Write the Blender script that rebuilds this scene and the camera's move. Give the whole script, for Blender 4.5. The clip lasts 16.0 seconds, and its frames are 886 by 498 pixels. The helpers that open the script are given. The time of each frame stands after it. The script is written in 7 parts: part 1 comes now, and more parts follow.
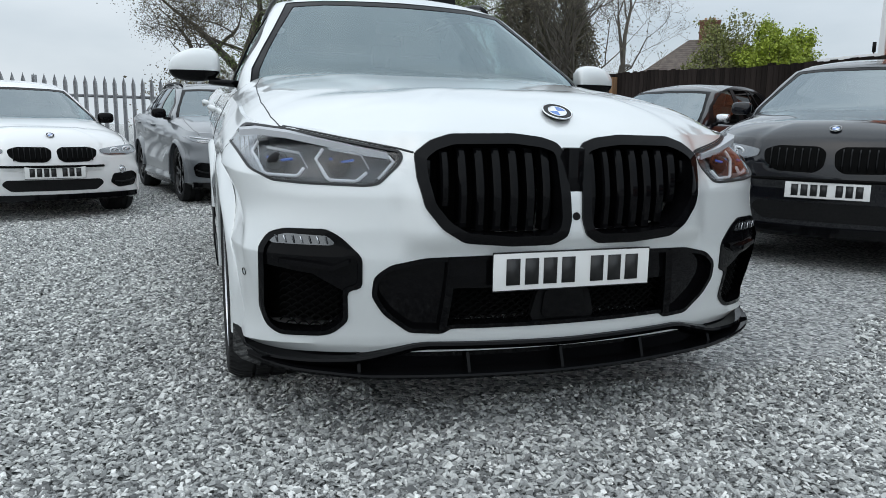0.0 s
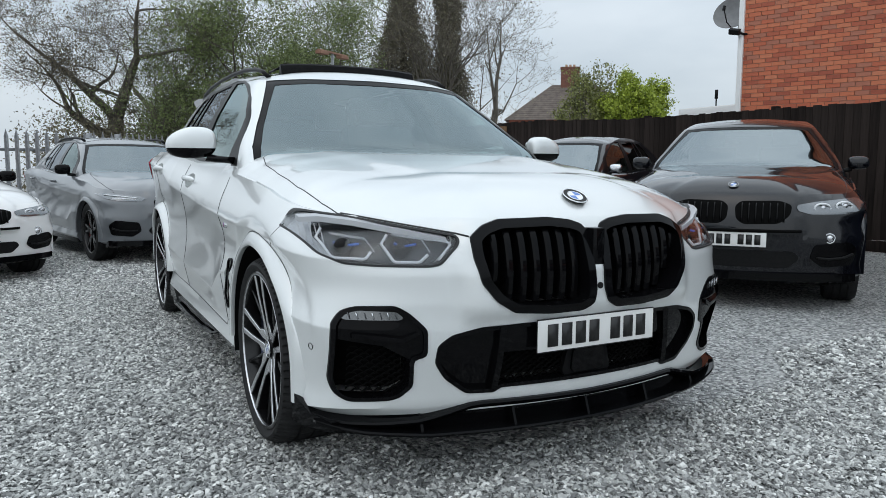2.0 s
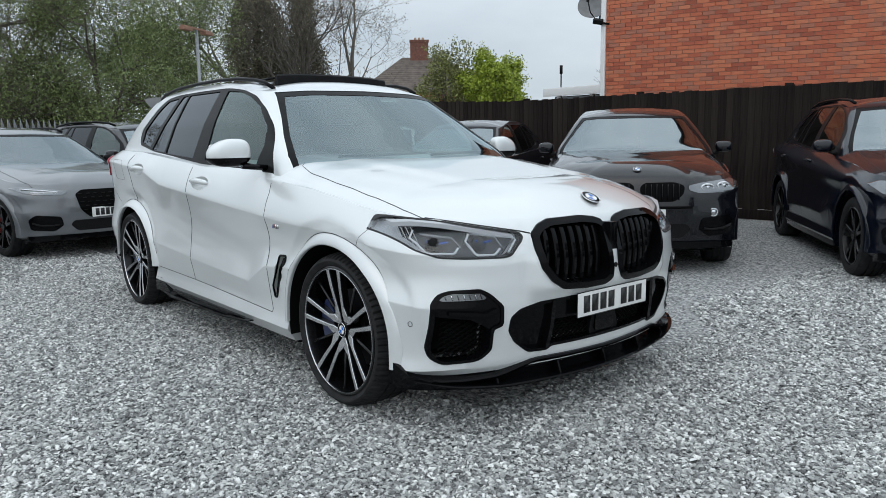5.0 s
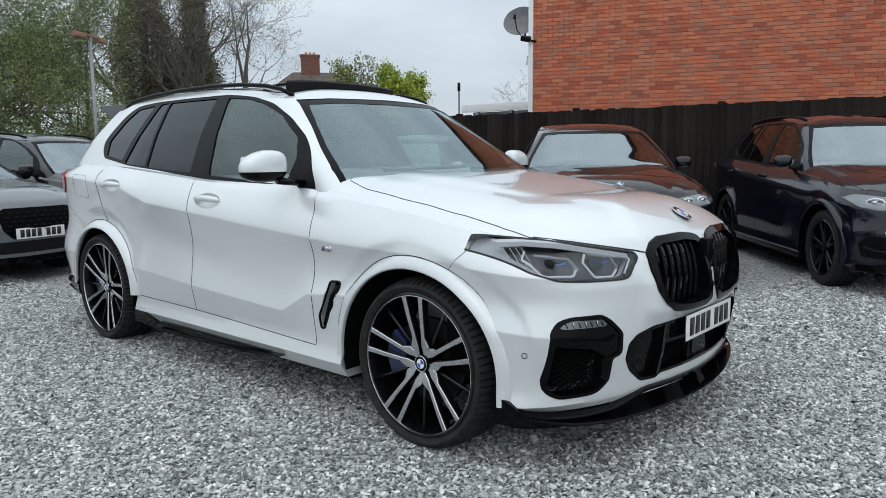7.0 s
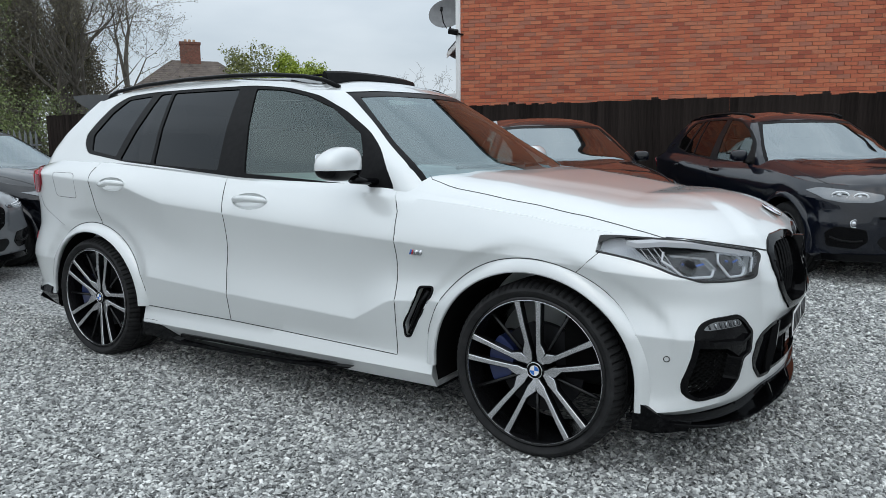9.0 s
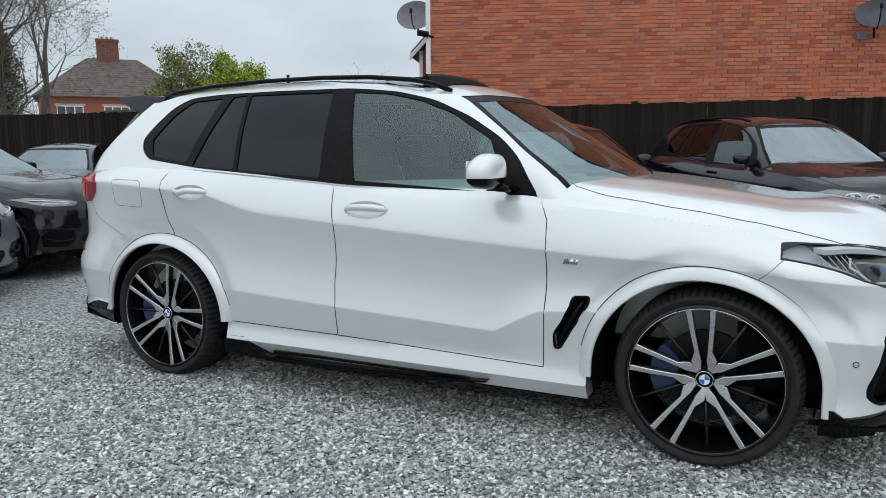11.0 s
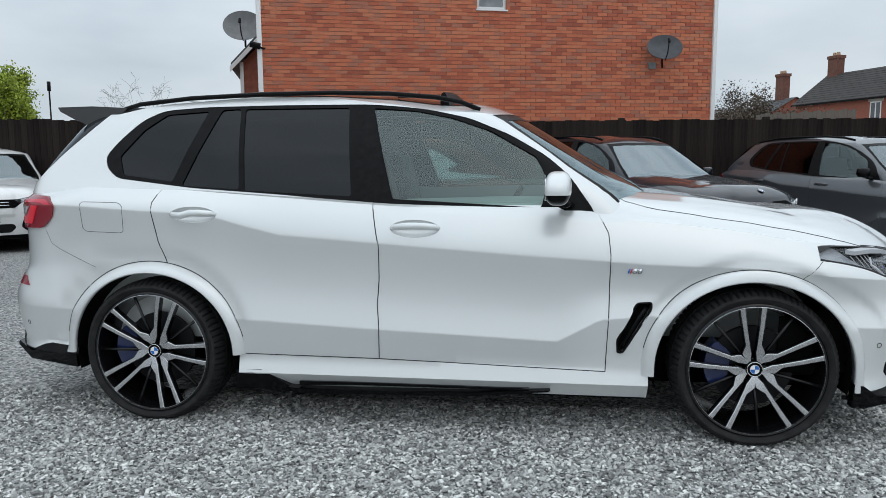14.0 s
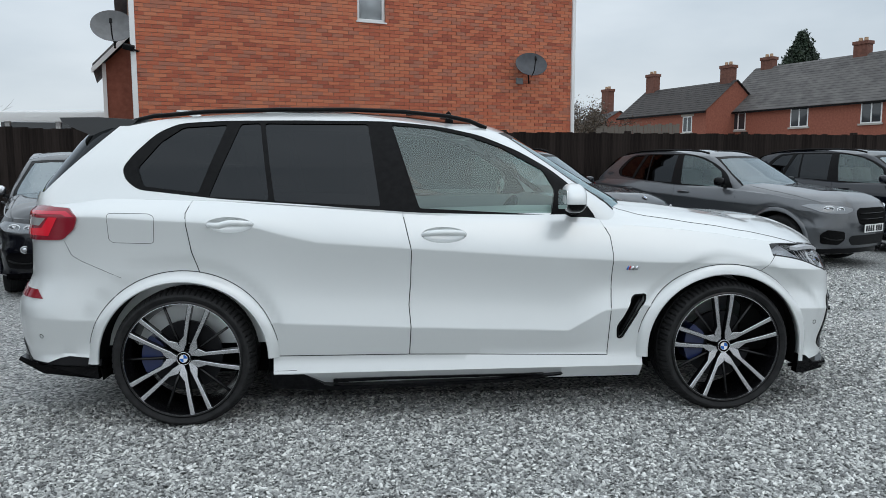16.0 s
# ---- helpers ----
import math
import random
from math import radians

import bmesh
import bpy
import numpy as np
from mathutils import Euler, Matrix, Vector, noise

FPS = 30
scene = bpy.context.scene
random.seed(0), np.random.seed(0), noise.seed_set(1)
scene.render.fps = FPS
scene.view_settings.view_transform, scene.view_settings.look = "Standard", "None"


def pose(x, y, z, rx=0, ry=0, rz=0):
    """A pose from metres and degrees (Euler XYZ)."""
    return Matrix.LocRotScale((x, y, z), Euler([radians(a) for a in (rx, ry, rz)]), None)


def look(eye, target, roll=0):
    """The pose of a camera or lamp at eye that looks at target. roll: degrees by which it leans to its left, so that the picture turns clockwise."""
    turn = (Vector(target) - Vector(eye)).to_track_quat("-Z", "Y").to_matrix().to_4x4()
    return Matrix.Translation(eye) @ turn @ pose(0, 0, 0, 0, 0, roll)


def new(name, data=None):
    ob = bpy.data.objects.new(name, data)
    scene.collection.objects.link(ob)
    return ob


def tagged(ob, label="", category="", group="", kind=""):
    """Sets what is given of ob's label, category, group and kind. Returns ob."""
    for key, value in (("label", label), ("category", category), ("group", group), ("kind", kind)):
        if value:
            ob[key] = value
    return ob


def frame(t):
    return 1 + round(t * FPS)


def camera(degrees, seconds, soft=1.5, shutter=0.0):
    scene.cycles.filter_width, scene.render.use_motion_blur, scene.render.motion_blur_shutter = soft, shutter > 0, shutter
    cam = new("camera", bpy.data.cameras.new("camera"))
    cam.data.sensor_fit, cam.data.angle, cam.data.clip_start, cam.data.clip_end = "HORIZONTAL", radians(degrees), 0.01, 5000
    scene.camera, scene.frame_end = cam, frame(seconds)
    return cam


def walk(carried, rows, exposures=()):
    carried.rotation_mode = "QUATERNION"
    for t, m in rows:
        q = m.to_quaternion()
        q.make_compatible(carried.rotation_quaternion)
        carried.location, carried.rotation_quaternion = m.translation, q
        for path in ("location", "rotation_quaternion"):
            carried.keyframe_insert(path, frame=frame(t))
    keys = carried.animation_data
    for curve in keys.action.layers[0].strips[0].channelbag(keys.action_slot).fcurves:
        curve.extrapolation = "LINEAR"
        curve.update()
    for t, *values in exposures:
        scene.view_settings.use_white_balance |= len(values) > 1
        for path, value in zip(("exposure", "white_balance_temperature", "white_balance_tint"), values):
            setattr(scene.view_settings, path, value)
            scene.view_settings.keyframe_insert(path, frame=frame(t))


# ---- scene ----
cam = camera(62.9, 16.0, 0.85)
PATH = [
    (0, (4.269, -1.039, 0.941), (2.397, -0.417, 0.611), 0.9),
    (0.5, (4.232, -1.152, 0.947), (2.383, -0.448, 0.66), 0.7),
    (1, (4.203, -1.279, 0.955), (2.382, -0.488, 0.713), 0.5),
    (1.5, (4.219, -1.459, 1.025), (2.43, -0.59, 0.809), 0.4),
    (2, (4.321, -1.665, 1.09), (2.57, -0.724, 0.871), 0.2),
    (2.5, (4.482, -1.882, 1.168), (2.776, -0.867, 0.918), 0.1),
    (3, (4.588, -2.108, 1.213), (2.933, -1.023, 0.92), -0.1),
    (3.5, (4.638, -2.295, 1.254), (3.031, -1.149, 0.929), -0.1),
    (3.7, (4.662, -2.376, 1.263), (3.073, -1.206, 0.935), -0.4),
    (5.8, (4.1, -2.934, 1.278), (2.649, -1.585, 1.005), -0.4),
    (6, (4.022, -2.987, 1.282), (2.594, -1.613, 1.013), -0.4),
    (6.5, (3.8, -3.102, 1.275), (2.433, -1.667, 1.014), -0.4),
    (7, (3.548, -3.157, 1.261), (2.247, -1.659, 1.004), -0.5),
    (7.5, (3.334, -3.26, 1.272), (2.101, -1.707, 1.012), -0.5),
    (8, (3.133, -3.396, 1.266), (1.967, -1.794, 1.0), -0.5),
    (8.5, (2.923, -3.482, 1.261), (1.819, -1.837, 0.988), -0.4),
    (8.7, (2.828, -3.527, 1.276), (1.75, -1.866, 1.0), -0.4),
    (10.8, (1.88, -3.918, 1.315), (1.0, -2.143, 1.036), -0.4),
    (11, (1.768, -3.973, 1.318), (0.908, -2.188, 1.041), -0.4),
    (11.5, (1.526, -4.066, 1.311), (0.712, -2.259, 1.036), -0.4),
    (12, (1.294, -4.095, 1.327), (0.543, -2.26, 1.059), -0.4),
    (12.5, (1.109, -4.207, 1.337), (0.447, -2.338, 1.078), -0.4),
    (13, (0.937, -4.297, 1.338), (0.388, -2.391, 1.083), -0.4),
    (13.5, (0.728, -4.305, 1.324), (0.313, -2.365, 1.076), -0.4),
    (14, (0.514, -4.37, 1.343), (0.238, -2.404, 1.101), -0.4),
    (14.5, (0.277, -4.525, 1.358), (0.134, -2.545, 1.12), -0.3),
    (15, (0.06, -4.597, 1.336), (0.034, -2.611, 1.101), -0.3),
    (15.5, (-0.178, -4.659, 1.361), (-0.097, -2.674, 1.132), -0.2),
    (16, (-0.432, -4.794, 1.382), (-0.264, -2.814, 1.156), -0.1),
]
walk(cam, [(t, look(eye, target, roll)) for t, eye, target, roll in PATH], [(0, -0.16), (3.7, -0.16), (8.7, -0.17), (11.0, -0.22), (16, -0.25)])

# ---- sky, sun and exposure ----
world = bpy.data.worlds.new("overcast_sky")
scene.world = world
world.use_nodes = True
wn, wl = world.node_tree.nodes, world.node_tree.links
wn.clear()
sky = wn.new("ShaderNodeTexSky")
sky.sky_type, sky.sun_disc = "NISHITA", False
sky.sun_elevation, sky.sun_rotation = radians(52), radians(150)
sky.air_density, sky.dust_density = 1.0, 3.0
sky_gain = wn.new("ShaderNodeMix")
sky_gain.data_type, sky_gain.blend_type = "RGBA", "MULTIPLY"
sky_gain.inputs["Factor"].default_value = 1.0
sky_gain.inputs["B"].default_value = (0.10, 0.10, 0.10, 1)
wl.new(sky.outputs[0], sky_gain.inputs["A"])
coord = wn.new("ShaderNodeTexCoord")
cloud = wn.new("ShaderNodeTexNoise")
cloud.inputs["Scale"].default_value, cloud.inputs["Detail"].default_value = 2.2, 5.0
squash = wn.new("ShaderNodeMapping")
squash.inputs["Scale"].default_value = (1.0, 1.0, 3.0)
wl.new(coord.outputs["Generated"], squash.inputs[0])
wl.new(squash.outputs[0], cloud.inputs["Vector"])
ramp = wn.new("ShaderNodeValToRGB")
ramp.color_ramp.elements[0].position, ramp.color_ramp.elements[0].color = 0.35, (0.56, 0.645, 0.72, 1)
ramp.color_ramp.elements[1].position, ramp.color_ramp.elements[1].color = 0.70, (0.80, 0.875, 0.935, 1)
wl.new(cloud.outputs[0], ramp.inputs[0])
cover = wn.new("ShaderNodeMix")
cover.data_type = "RGBA"
cover.inputs["Factor"].default_value = 0.88
wl.new(sky_gain.outputs["Result"], cover.inputs["A"])
wl.new(ramp.outputs[0], cover.inputs["B"])
bg = wn.new("ShaderNodeBackground")
bg.inputs["Strength"].default_value = 1.16
# an overcast sky is brighter overhead than at the horizon
height = wn.new("ShaderNodeSeparateXYZ")
wl.new(coord.outputs["Generated"], height.inputs[0])
rise = wn.new("ShaderNodeMapRange")
rise.inputs["From Min"].default_value, rise.inputs["From Max"].default_value = 0.12, 1.0
rise.inputs["To Min"].default_value, rise.inputs["To Max"].default_value = 1.0, 1.85
wl.new(height.outputs["Z"], rise.inputs["Value"])
glow = wn.new("ShaderNodeVectorMath")
glow.operation = "SCALE"
wl.new(cover.outputs["Result"], glow.inputs[0])
wl.new(rise.outputs[0], glow.inputs["Scale"])
wl.new(glow.outputs[0], bg.inputs["Color"])
wout = wn.new("ShaderNodeOutputWorld")
wl.new(bg.outputs[0], wout.inputs[0])

sun_data = bpy.data.lights.new("sun", "SUN")
sun_data.energy, sun_data.angle, sun_data.color = 0.5, radians(140), (0.95, 0.98, 0.98)
sun = new("sun", sun_data)
sun.matrix_world = look((3, -6, 12), (0, 0, 0))

# ---- materials ----
def mat(name, colour, rough=0.5, metal=0.0, coat=0.0, spec=0.5, coat_ior=1.5):
    m = bpy.data.materials.new(name)
    m.use_nodes = True
    p = m.node_tree.nodes["Principled BSDF"]
    p.inputs["Base Color"].default_value = (*colour, 1)
    p.inputs["Roughness"].default_value, p.inputs["Metallic"].default_value = rough, metal
    p.inputs["Coat Weight"].default_value, p.inputs["Coat Roughness"].default_value = coat, 0.03
    p.inputs["Specular IOR Level"].default_value = spec
    p.inputs["Coat IOR"].default_value = coat_ior
    return m

def node(m, kind, **values):
    n = m.node_tree.nodes.new(kind)
    for k, v in values.items():
        n.inputs[k].default_value = v
    return n

def shader(m):
    return m.node_tree.nodes["Principled BSDF"]

def join(m, a, b):
    m.node_tree.links.new(a, b)

def place(m, scale=(1, 1, 1), world_space=False):
    """Object coordinates in metres, scaled."""
    tc = node(m, "ShaderNodeTexCoord")
    mp = node(m, "ShaderNodeMapping", Scale=scale)
    if world_space:
        g = node(m, "ShaderNodeNewGeometry")
        join(m, g.outputs["Position"], mp.inputs[0])
    else:
        join(m, tc.outputs["Object"], mp.inputs[0])
    return mp.outputs[0]

def noise_tex(m, vec, scale, detail=4.0, rough=0.55):
    n = node(m, "ShaderNodeTexNoise", Scale=scale, Detail=detail, Roughness=rough)
    join(m, vec, n.inputs["Vector"])
    return n.outputs[0]

def ramp_of(m, fac, stops):
    r = node(m, "ShaderNodeValToRGB")
    els = r.color_ramp.elements
    while len(els) < len(stops):
        els.new(0.5)
    for e, (pos, col) in zip(els, stops):
        e.position, e.color = pos, (*col, 1)
    join(m, fac, r.inputs[0])
    return r.outputs[0]

def bump(m, height, strength=0.3, dist=0.01):
    b = node(m, "ShaderNodeBump", Strength=strength, Distance=dist)
    join(m, height, b.inputs["Height"])
    join(m, b.outputs[0], shader(m).inputs["Normal"])
    return b

def mottled(name, dark, light, scale, rough=0.6, bump_s=0.2, bump_d=0.005, metal=0.0, coat=0.0, stretch=(1, 1, 1), spec=0.5):
    m = mat(name, light, rough, metal, coat, spec)
    v = place(m, stretch)
    a = noise_tex(m, v, scale, 6)
    join(m, ramp_of(m, a, [(0.3, dark), (0.7, light)]), shader(m).inputs["Base Color"])
    b = noise_tex(m, v, scale * 7, 3)
    if bump_s:
        bump(m, b, bump_s, bump_d)
    return m

def paint(name, colour, flake=0.0, rough=0.28, metal=0.0, spec=0.5, coat_ior=1.5):
    """Car paint with a clear coat, a faint film of road dust and fine flake."""
    m = mat(name, colour, rough, metal, 1.0, spec, coat_ior)
    v = place(m)
    dust = noise_tex(m, v, 3.0, 6)
    r = node(m, "ShaderNodeMapRange")
    r.inputs["To Min"].default_value, r.inputs["To Max"].default_value = 0.02, 0.07
    join(m, dust, r.inputs["Value"])
    join(m, r.outputs[0], shader(m).inputs["Coat Roughness"])
    fl = noise_tex(m, v, 900, 2)
    lo = tuple(c * (1 - flake) for c in colour)
    hi = tuple(min(1, c * (1 + flake)) for c in colour)
    join(m, ramp_of(m, fl, [(0.35, lo), (0.65, hi)]), shader(m).inputs["Base Color"])
    return m

def glass(name, tint, sheen=0.04, rough=0.0, cast=(1, 1, 1)):
    """Tinted pane: straight-through light, and a mirror sheen that grows towards the rim."""
    m = bpy.data.materials.new(name)
    m.use_nodes = True
    n = m.node_tree.nodes
    n.clear()
    out = n.new("ShaderNodeOutputMaterial")
    tr = n.new("ShaderNodeBsdfTransparent")
    tr.inputs[0].default_value = (*tint, 1)
    gl = n.new("ShaderNodeBsdfGlossy")
    gl.inputs["Roughness"].default_value = rough
    gl.inputs["Color"].default_value = (*cast, 1)
    lw = n.new("ShaderNodeLayerWeight")
    lw.inputs[0].default_value = 0.5
    pw = n.new("ShaderNodeMath")
    pw.operation = "POWER"
    pw.inputs[1].default_value = 5.0
    fr = n.new("ShaderNodeMath")
    fr.operation = "MULTIPLY_ADD"
    fr.inputs[1].default_value, fr.inputs[2].default_value = 1 - sheen, sheen
    mx = n.new("ShaderNodeMixShader")
    for a, b in ((lw.outputs["Facing"], pw.inputs[0]), (pw.outputs[0], fr.inputs[0]), (fr.outputs[0], mx.inputs[0]), (tr.outputs[0], mx.inputs[1]), (gl.outputs[0], mx.inputs[2]), (mx.outputs[0], out.inputs[0])):
        m.node_tree.links.new(a, b)
    return m

WHITE = paint("pearl_white_paint", (0.71, 0.73, 0.727), 0.03, 0.30, 0.24, 0.5, 1.55)
WHITE2 = paint("plain_white_paint", (0.80, 0.80, 0.79), 0.0)
BLACKP = paint("black_metallic_paint", (0.003, 0.0035, 0.006), 0.4, 0.3, 0.0, 0.1, 1.5)
BLUEBLACK = paint("dark_blue_paint", (0.003, 0.0045, 0.010), 0.4, 0.3, 0.0, 0.1, 1.5)
GREYP = paint("nardo_grey_paint", (0.135, 0.145, 0.155), 0.03)
DKGREYP = paint("dark_grey_metallic_paint", (0.075, 0.08, 0.088), 0.3, 0.3, 0.3)
GLOSS = mat("gloss_black_trim", (0.003, 0.003, 0.0035), 0.05, 0, 0.0, 0.13)
SATIN = mottled("satin_black_trim", (0.005, 0.005, 0.0055), (0.010, 0.010, 0.0105), 30, 0.34, 0.05, 0.001, spec=0.08)
PLASTIC = mottled("black_plastic", (0.004, 0.004, 0.0045), (0.009, 0.009, 0.0095), 60, 0.6, 0.1, 0.001, spec=0.2)
# near-black colour puts the shade of cavities and undersides into the surface
VOID = mat("cavity_shade_black", (0.003, 0.003, 0.003), 0.9, 0, 0, 0.1)
# rubber of the lamp seals, and the dark drawn into panel gaps
SEAL = mat("seal_and_gap_black", (0.012, 0.012, 0.013), 0.55)
RUBBER = mottled("tyre_rubber", (0.012, 0.012, 0.0125), (0.026, 0.026, 0.0265), 18, 0.75, 0.25, 0.002, spec=0.20)
ALLOY = mat("machined_alloy", (0.62, 0.62, 0.64), 0.24, 1.0)
RIMBLACK = mat("gloss_black_alloy", (0.005, 0.005, 0.0055), 0.2, 0, 0, 0.4)
CHROME = mat("bright_chrome", (0.78, 0.79, 0.80), 0.12, 1.0)
STEEL = mat("brake_disc_steel", (0.028, 0.028, 0.03), 0.5, 1.0)
CALIPER = mat("blue_caliper_paint", (0.006, 0.015, 0.075), 0.3, 0, 0.6)
REDCAL = mat("red_caliper_paint", (0.30, 0.02, 0.02), 0.35, 0, 0.5)
LAMPBODY = mat("lamp_housing", (0.055, 0.058, 0.062), 0.25)
LAMPCHROME = mat("lamp_reflector", (0.60, 0.61, 0.63), 0.22, 1.0)
LAMPSILVER = mat("lamp_silver_shelf", (0.42, 0.43, 0.45), 0.3)
FOGGLASS = mat("fog_lamp_glass", (0.16, 0.165, 0.17), 0.12, 0.8, 1.0)
GUIDE = mat("light_guide_white", (0.52, 0.54, 0.57), 0.25)
GUIDE.node_tree.nodes["Principled BSDF"].inputs["Emission Color"].default_value = (0.9, 0.95, 1.0, 1)
GUIDE.node_tree.nodes["Principled BSDF"].inputs["Emission Strength"].default_value = 0.11
BLUEACC = mat("blue_lamp_accent", (0.03, 0.12, 0.55), 0.25)
TAILRED = mat("tail_lamp_red", (0.80, 0.010, 0.030), 0.15, 0, 0.4, 0.3)
TAILMID = mat("tail_lamp_mid_red", (0.55, 0.012, 0.040), 0.15, 0, 0.4, 0.3)
LAMPGREY = mat("tail_lamp_clear", (0.30, 0.29, 0.28), 0.15, 0, 1.0)
TAILDARK = mat("tail_lamp_dark_red", (0.24, 0.008, 0.020), 0.12, 0, 0.4, 0.3)
LENS = glass("clear_lamp_lens", (0.93, 0.94, 0.95), 0.03)
GLASS_F = glass("green_tinted_glass", (0.46, 0.57, 0.53), 0.10, 0.0, (0.84, 0.97, 0.96))
GLASS_W = glass("windscreen_glass", (0.40, 0.50, 0.51), 0.19, 0.0, (0.80, 0.94, 0.98))
# copies of the windscreen glass with sheen raised for a brighter sky reflection
GLASS_WF = glass("far_windscreen_glass", (0.34, 0.43, 0.45), 0.22, 0.0, (0.86, 0.96, 1.0))
GLASS_WB = glass("bright_sky_windscreen_glass", (0.34, 0.43, 0.45), 0.27, 0.0, (0.86, 0.96, 1.0))
GLASS_R = glass("privacy_glass", (0.018, 0.019, 0.021), 0.034, 0.0, (0.90, 0.95, 1.0))
PLATEW = mat("plate_white", (0.78, 0.78, 0.76), 0.35)
PLATEY = mat("plate_yellow", (0.75, 0.55, 0.05), 0.35)
INK = mat("plate_black", (0.012, 0.012, 0.012), 0.4)
LEATHER = mottled("black_leather", (0.015, 0.014, 0.014), (0.03, 0.029, 0.028), 25, 0.5, 0.2, 0.002)
DASH = mottled("soft_dash_plastic", (0.018, 0.018, 0.019), (0.03, 0.03, 0.031), 40, 0.6, 0.15, 0.001)
LINING = mottled("dark_roof_lining", (0.022, 0.022, 0.023), (0.035, 0.035, 0.036), 50, 0.9, 0.1, 0.001)
BLUE = mat("roundel_blue", (0.02, 0.14, 0.50), 0.25, 0, 0.8)
RWHITE = mat("roundel_white", (0.8, 0.8, 0.8), 0.25, 0, 0.8)
RRED = mat("badge_red", (0.55, 0.03, 0.04), 0.3)
SILVERB = mat("badge_silver", (0.65, 0.66, 0.68), 0.25, 1.0)

# ---- mesh tools ----
def part(name, bm, material, parent, label="", smooth=True, angle=32):
    """Links a bmesh as one mesh object under a thing or a part."""
    me = bpy.data.meshes.new(name)
    if smooth:
        soften(bm, angle)
    bm.to_mesh(me)
    bm.free()
    me.materials.append(material)
    ob = new(name, me)
    if parent is not None:
        ob.parent = parent
        ob.matrix_parent_inverse = Matrix.Identity(4)
    if label:
        ob["label"] = label
    return ob

def soften(bm, angle=32):
    lim = radians(angle)
    for f in bm.faces:
        f.smooth = True
    for e in bm.edges:
        e.smooth = not (len(e.link_faces) == 2 and e.calc_face_angle(0) > lim)

def thing(name, label, category, m=None, group="", kind=""):
    ob = new(name)
    ob.empty_display_size = 0.2
    ob.matrix_world = m or Matrix.Identity(4)
    return tagged(ob, label, category, group, kind)

def solid(name, bm, material, label, category, group="", kind="", m=None, smooth=True):
    ob = part(name, bm, material, None, "", smooth)
    if m is not None:
        ob.matrix_world = m
    return tagged(ob, label, category, group, kind)

def lerp(a, b, u):
    return a + (b - a) * u

def tab(v, rows):
    return float(np.interp(v, [r[0] for r in rows], [r[1] for r in rows]))

def box(bm, x0, x1, y0, y1, z0, z1, bevel=0.0, m=None):
    vs = [bm.verts.new((x, y, z)) for x in (x0, x1) for y in (y0, y1) for z in (z0, z1)]
    fs = [bm.faces.new([vs[i] for i in q]) for q in ((0, 1, 3, 2), (4, 6, 7, 5), (0, 4, 5, 1), (2, 3, 7, 6), (0, 2, 6, 4), (1, 5, 7, 3))]
    if bevel:
        es = list({e for f in fs for e in f.edges})
        r = bmesh.ops.bevel(bm, geom=es, offset=bevel, segments=2, profile=0.6, affect="EDGES")
        vs = list({v for f in r["faces"] for v in f.verts} | {v for v in vs if v.is_valid})
    if m is not None:
        for v in vs:
            v.co = m @ v.co
    return bm

def boxed(*a, **k):
    return box(bmesh.new(), *a, **k)

def fillet(pts, r=0.02, n=4):
    """Rounds the corners of a closed outline."""
    out, k = [], len(pts)
    for i in range(k):
        p, a, b = (Vector(q) for q in (pts[i], pts[i - 1], pts[(i + 1) % k]))
        da, db = (a - p), (b - p)
        rr = min(r, da.length * 0.45, db.length * 0.45)
        s, e = p + da.normalized() * rr, p + db.normalized() * rr
        for j in range(n + 1):
            u = j / n
            out.append(tuple((1 - u) ** 2 * s + 2 * u * (1 - u) * p + u * u * e))
    return out

def area2(pts):
    return sum(pts[i - 1][0] * pts[i][1] - pts[i][0] * pts[i - 1][1] for i in range(len(pts)))

def prism(bm, axis, pts, a0, a1):
    """A closed prism: outline (x, z) drawn out along y, (y, z) along x, or (x, y) along z."""
    def at(p, a):
        return {"x": (a, p[0], p[1]), "y": (p[0], a, p[1]), "z": (p[0], p[1], a)}[axis]
    lo, hi = [bm.verts.new(at(p, a0)) for p in pts], [bm.verts.new(at(p, a1)) for p in pts]
    fs = [bm.faces.new(lo), bm.faces.new(hi)]
    fs += [bm.faces.new((lo[i - 1], lo[i], hi[i], hi[i - 1])) for i in range(len(pts))]
    bmesh.ops.recalc_face_normals(bm, faces=fs)
    return bm

def flip_y(pts):
    return [(-p[0], p[1]) for p in pts][::-1]

def tube(bm, pts, r, sides=6, closed=False):
    """A round bar along a line of points."""
    pts = [Vector(p) for p in pts]
    rings, n = [], len(pts)
    up = Vector((0, 0, 1))
    for i, p in enumerate(pts):
        a, b = (pts[i - 1], pts[(i + 1) % n]) if closed else (pts[max(i - 1, 0)], pts[min(i + 1, n - 1)])
        d = (b - a).normalized()
        s = d.cross(up)
        if s.length < 0.05:
            s = d.cross(Vector((1, 0, 0)))
        s.normalize()
        t = s.cross(d)
        rr = r[i] if isinstance(r, (list, tuple)) else r
        rings.append([bm.verts.new(p + rr * (math.cos(k * math.tau / sides) * s + math.sin(k * math.tau / sides) * t)) for k in range(sides)])
    for i in range(n if closed else n - 1):
        a, b = rings[i], rings[(i + 1) % n]
        for k in range(sides):
            bm.faces.new((a[k - 1], a[k], b[k], b[k - 1]))
    if not closed:
        bm.faces.new(rings[0][::-1])
        bm.faces.new(rings[-1])
    return bm

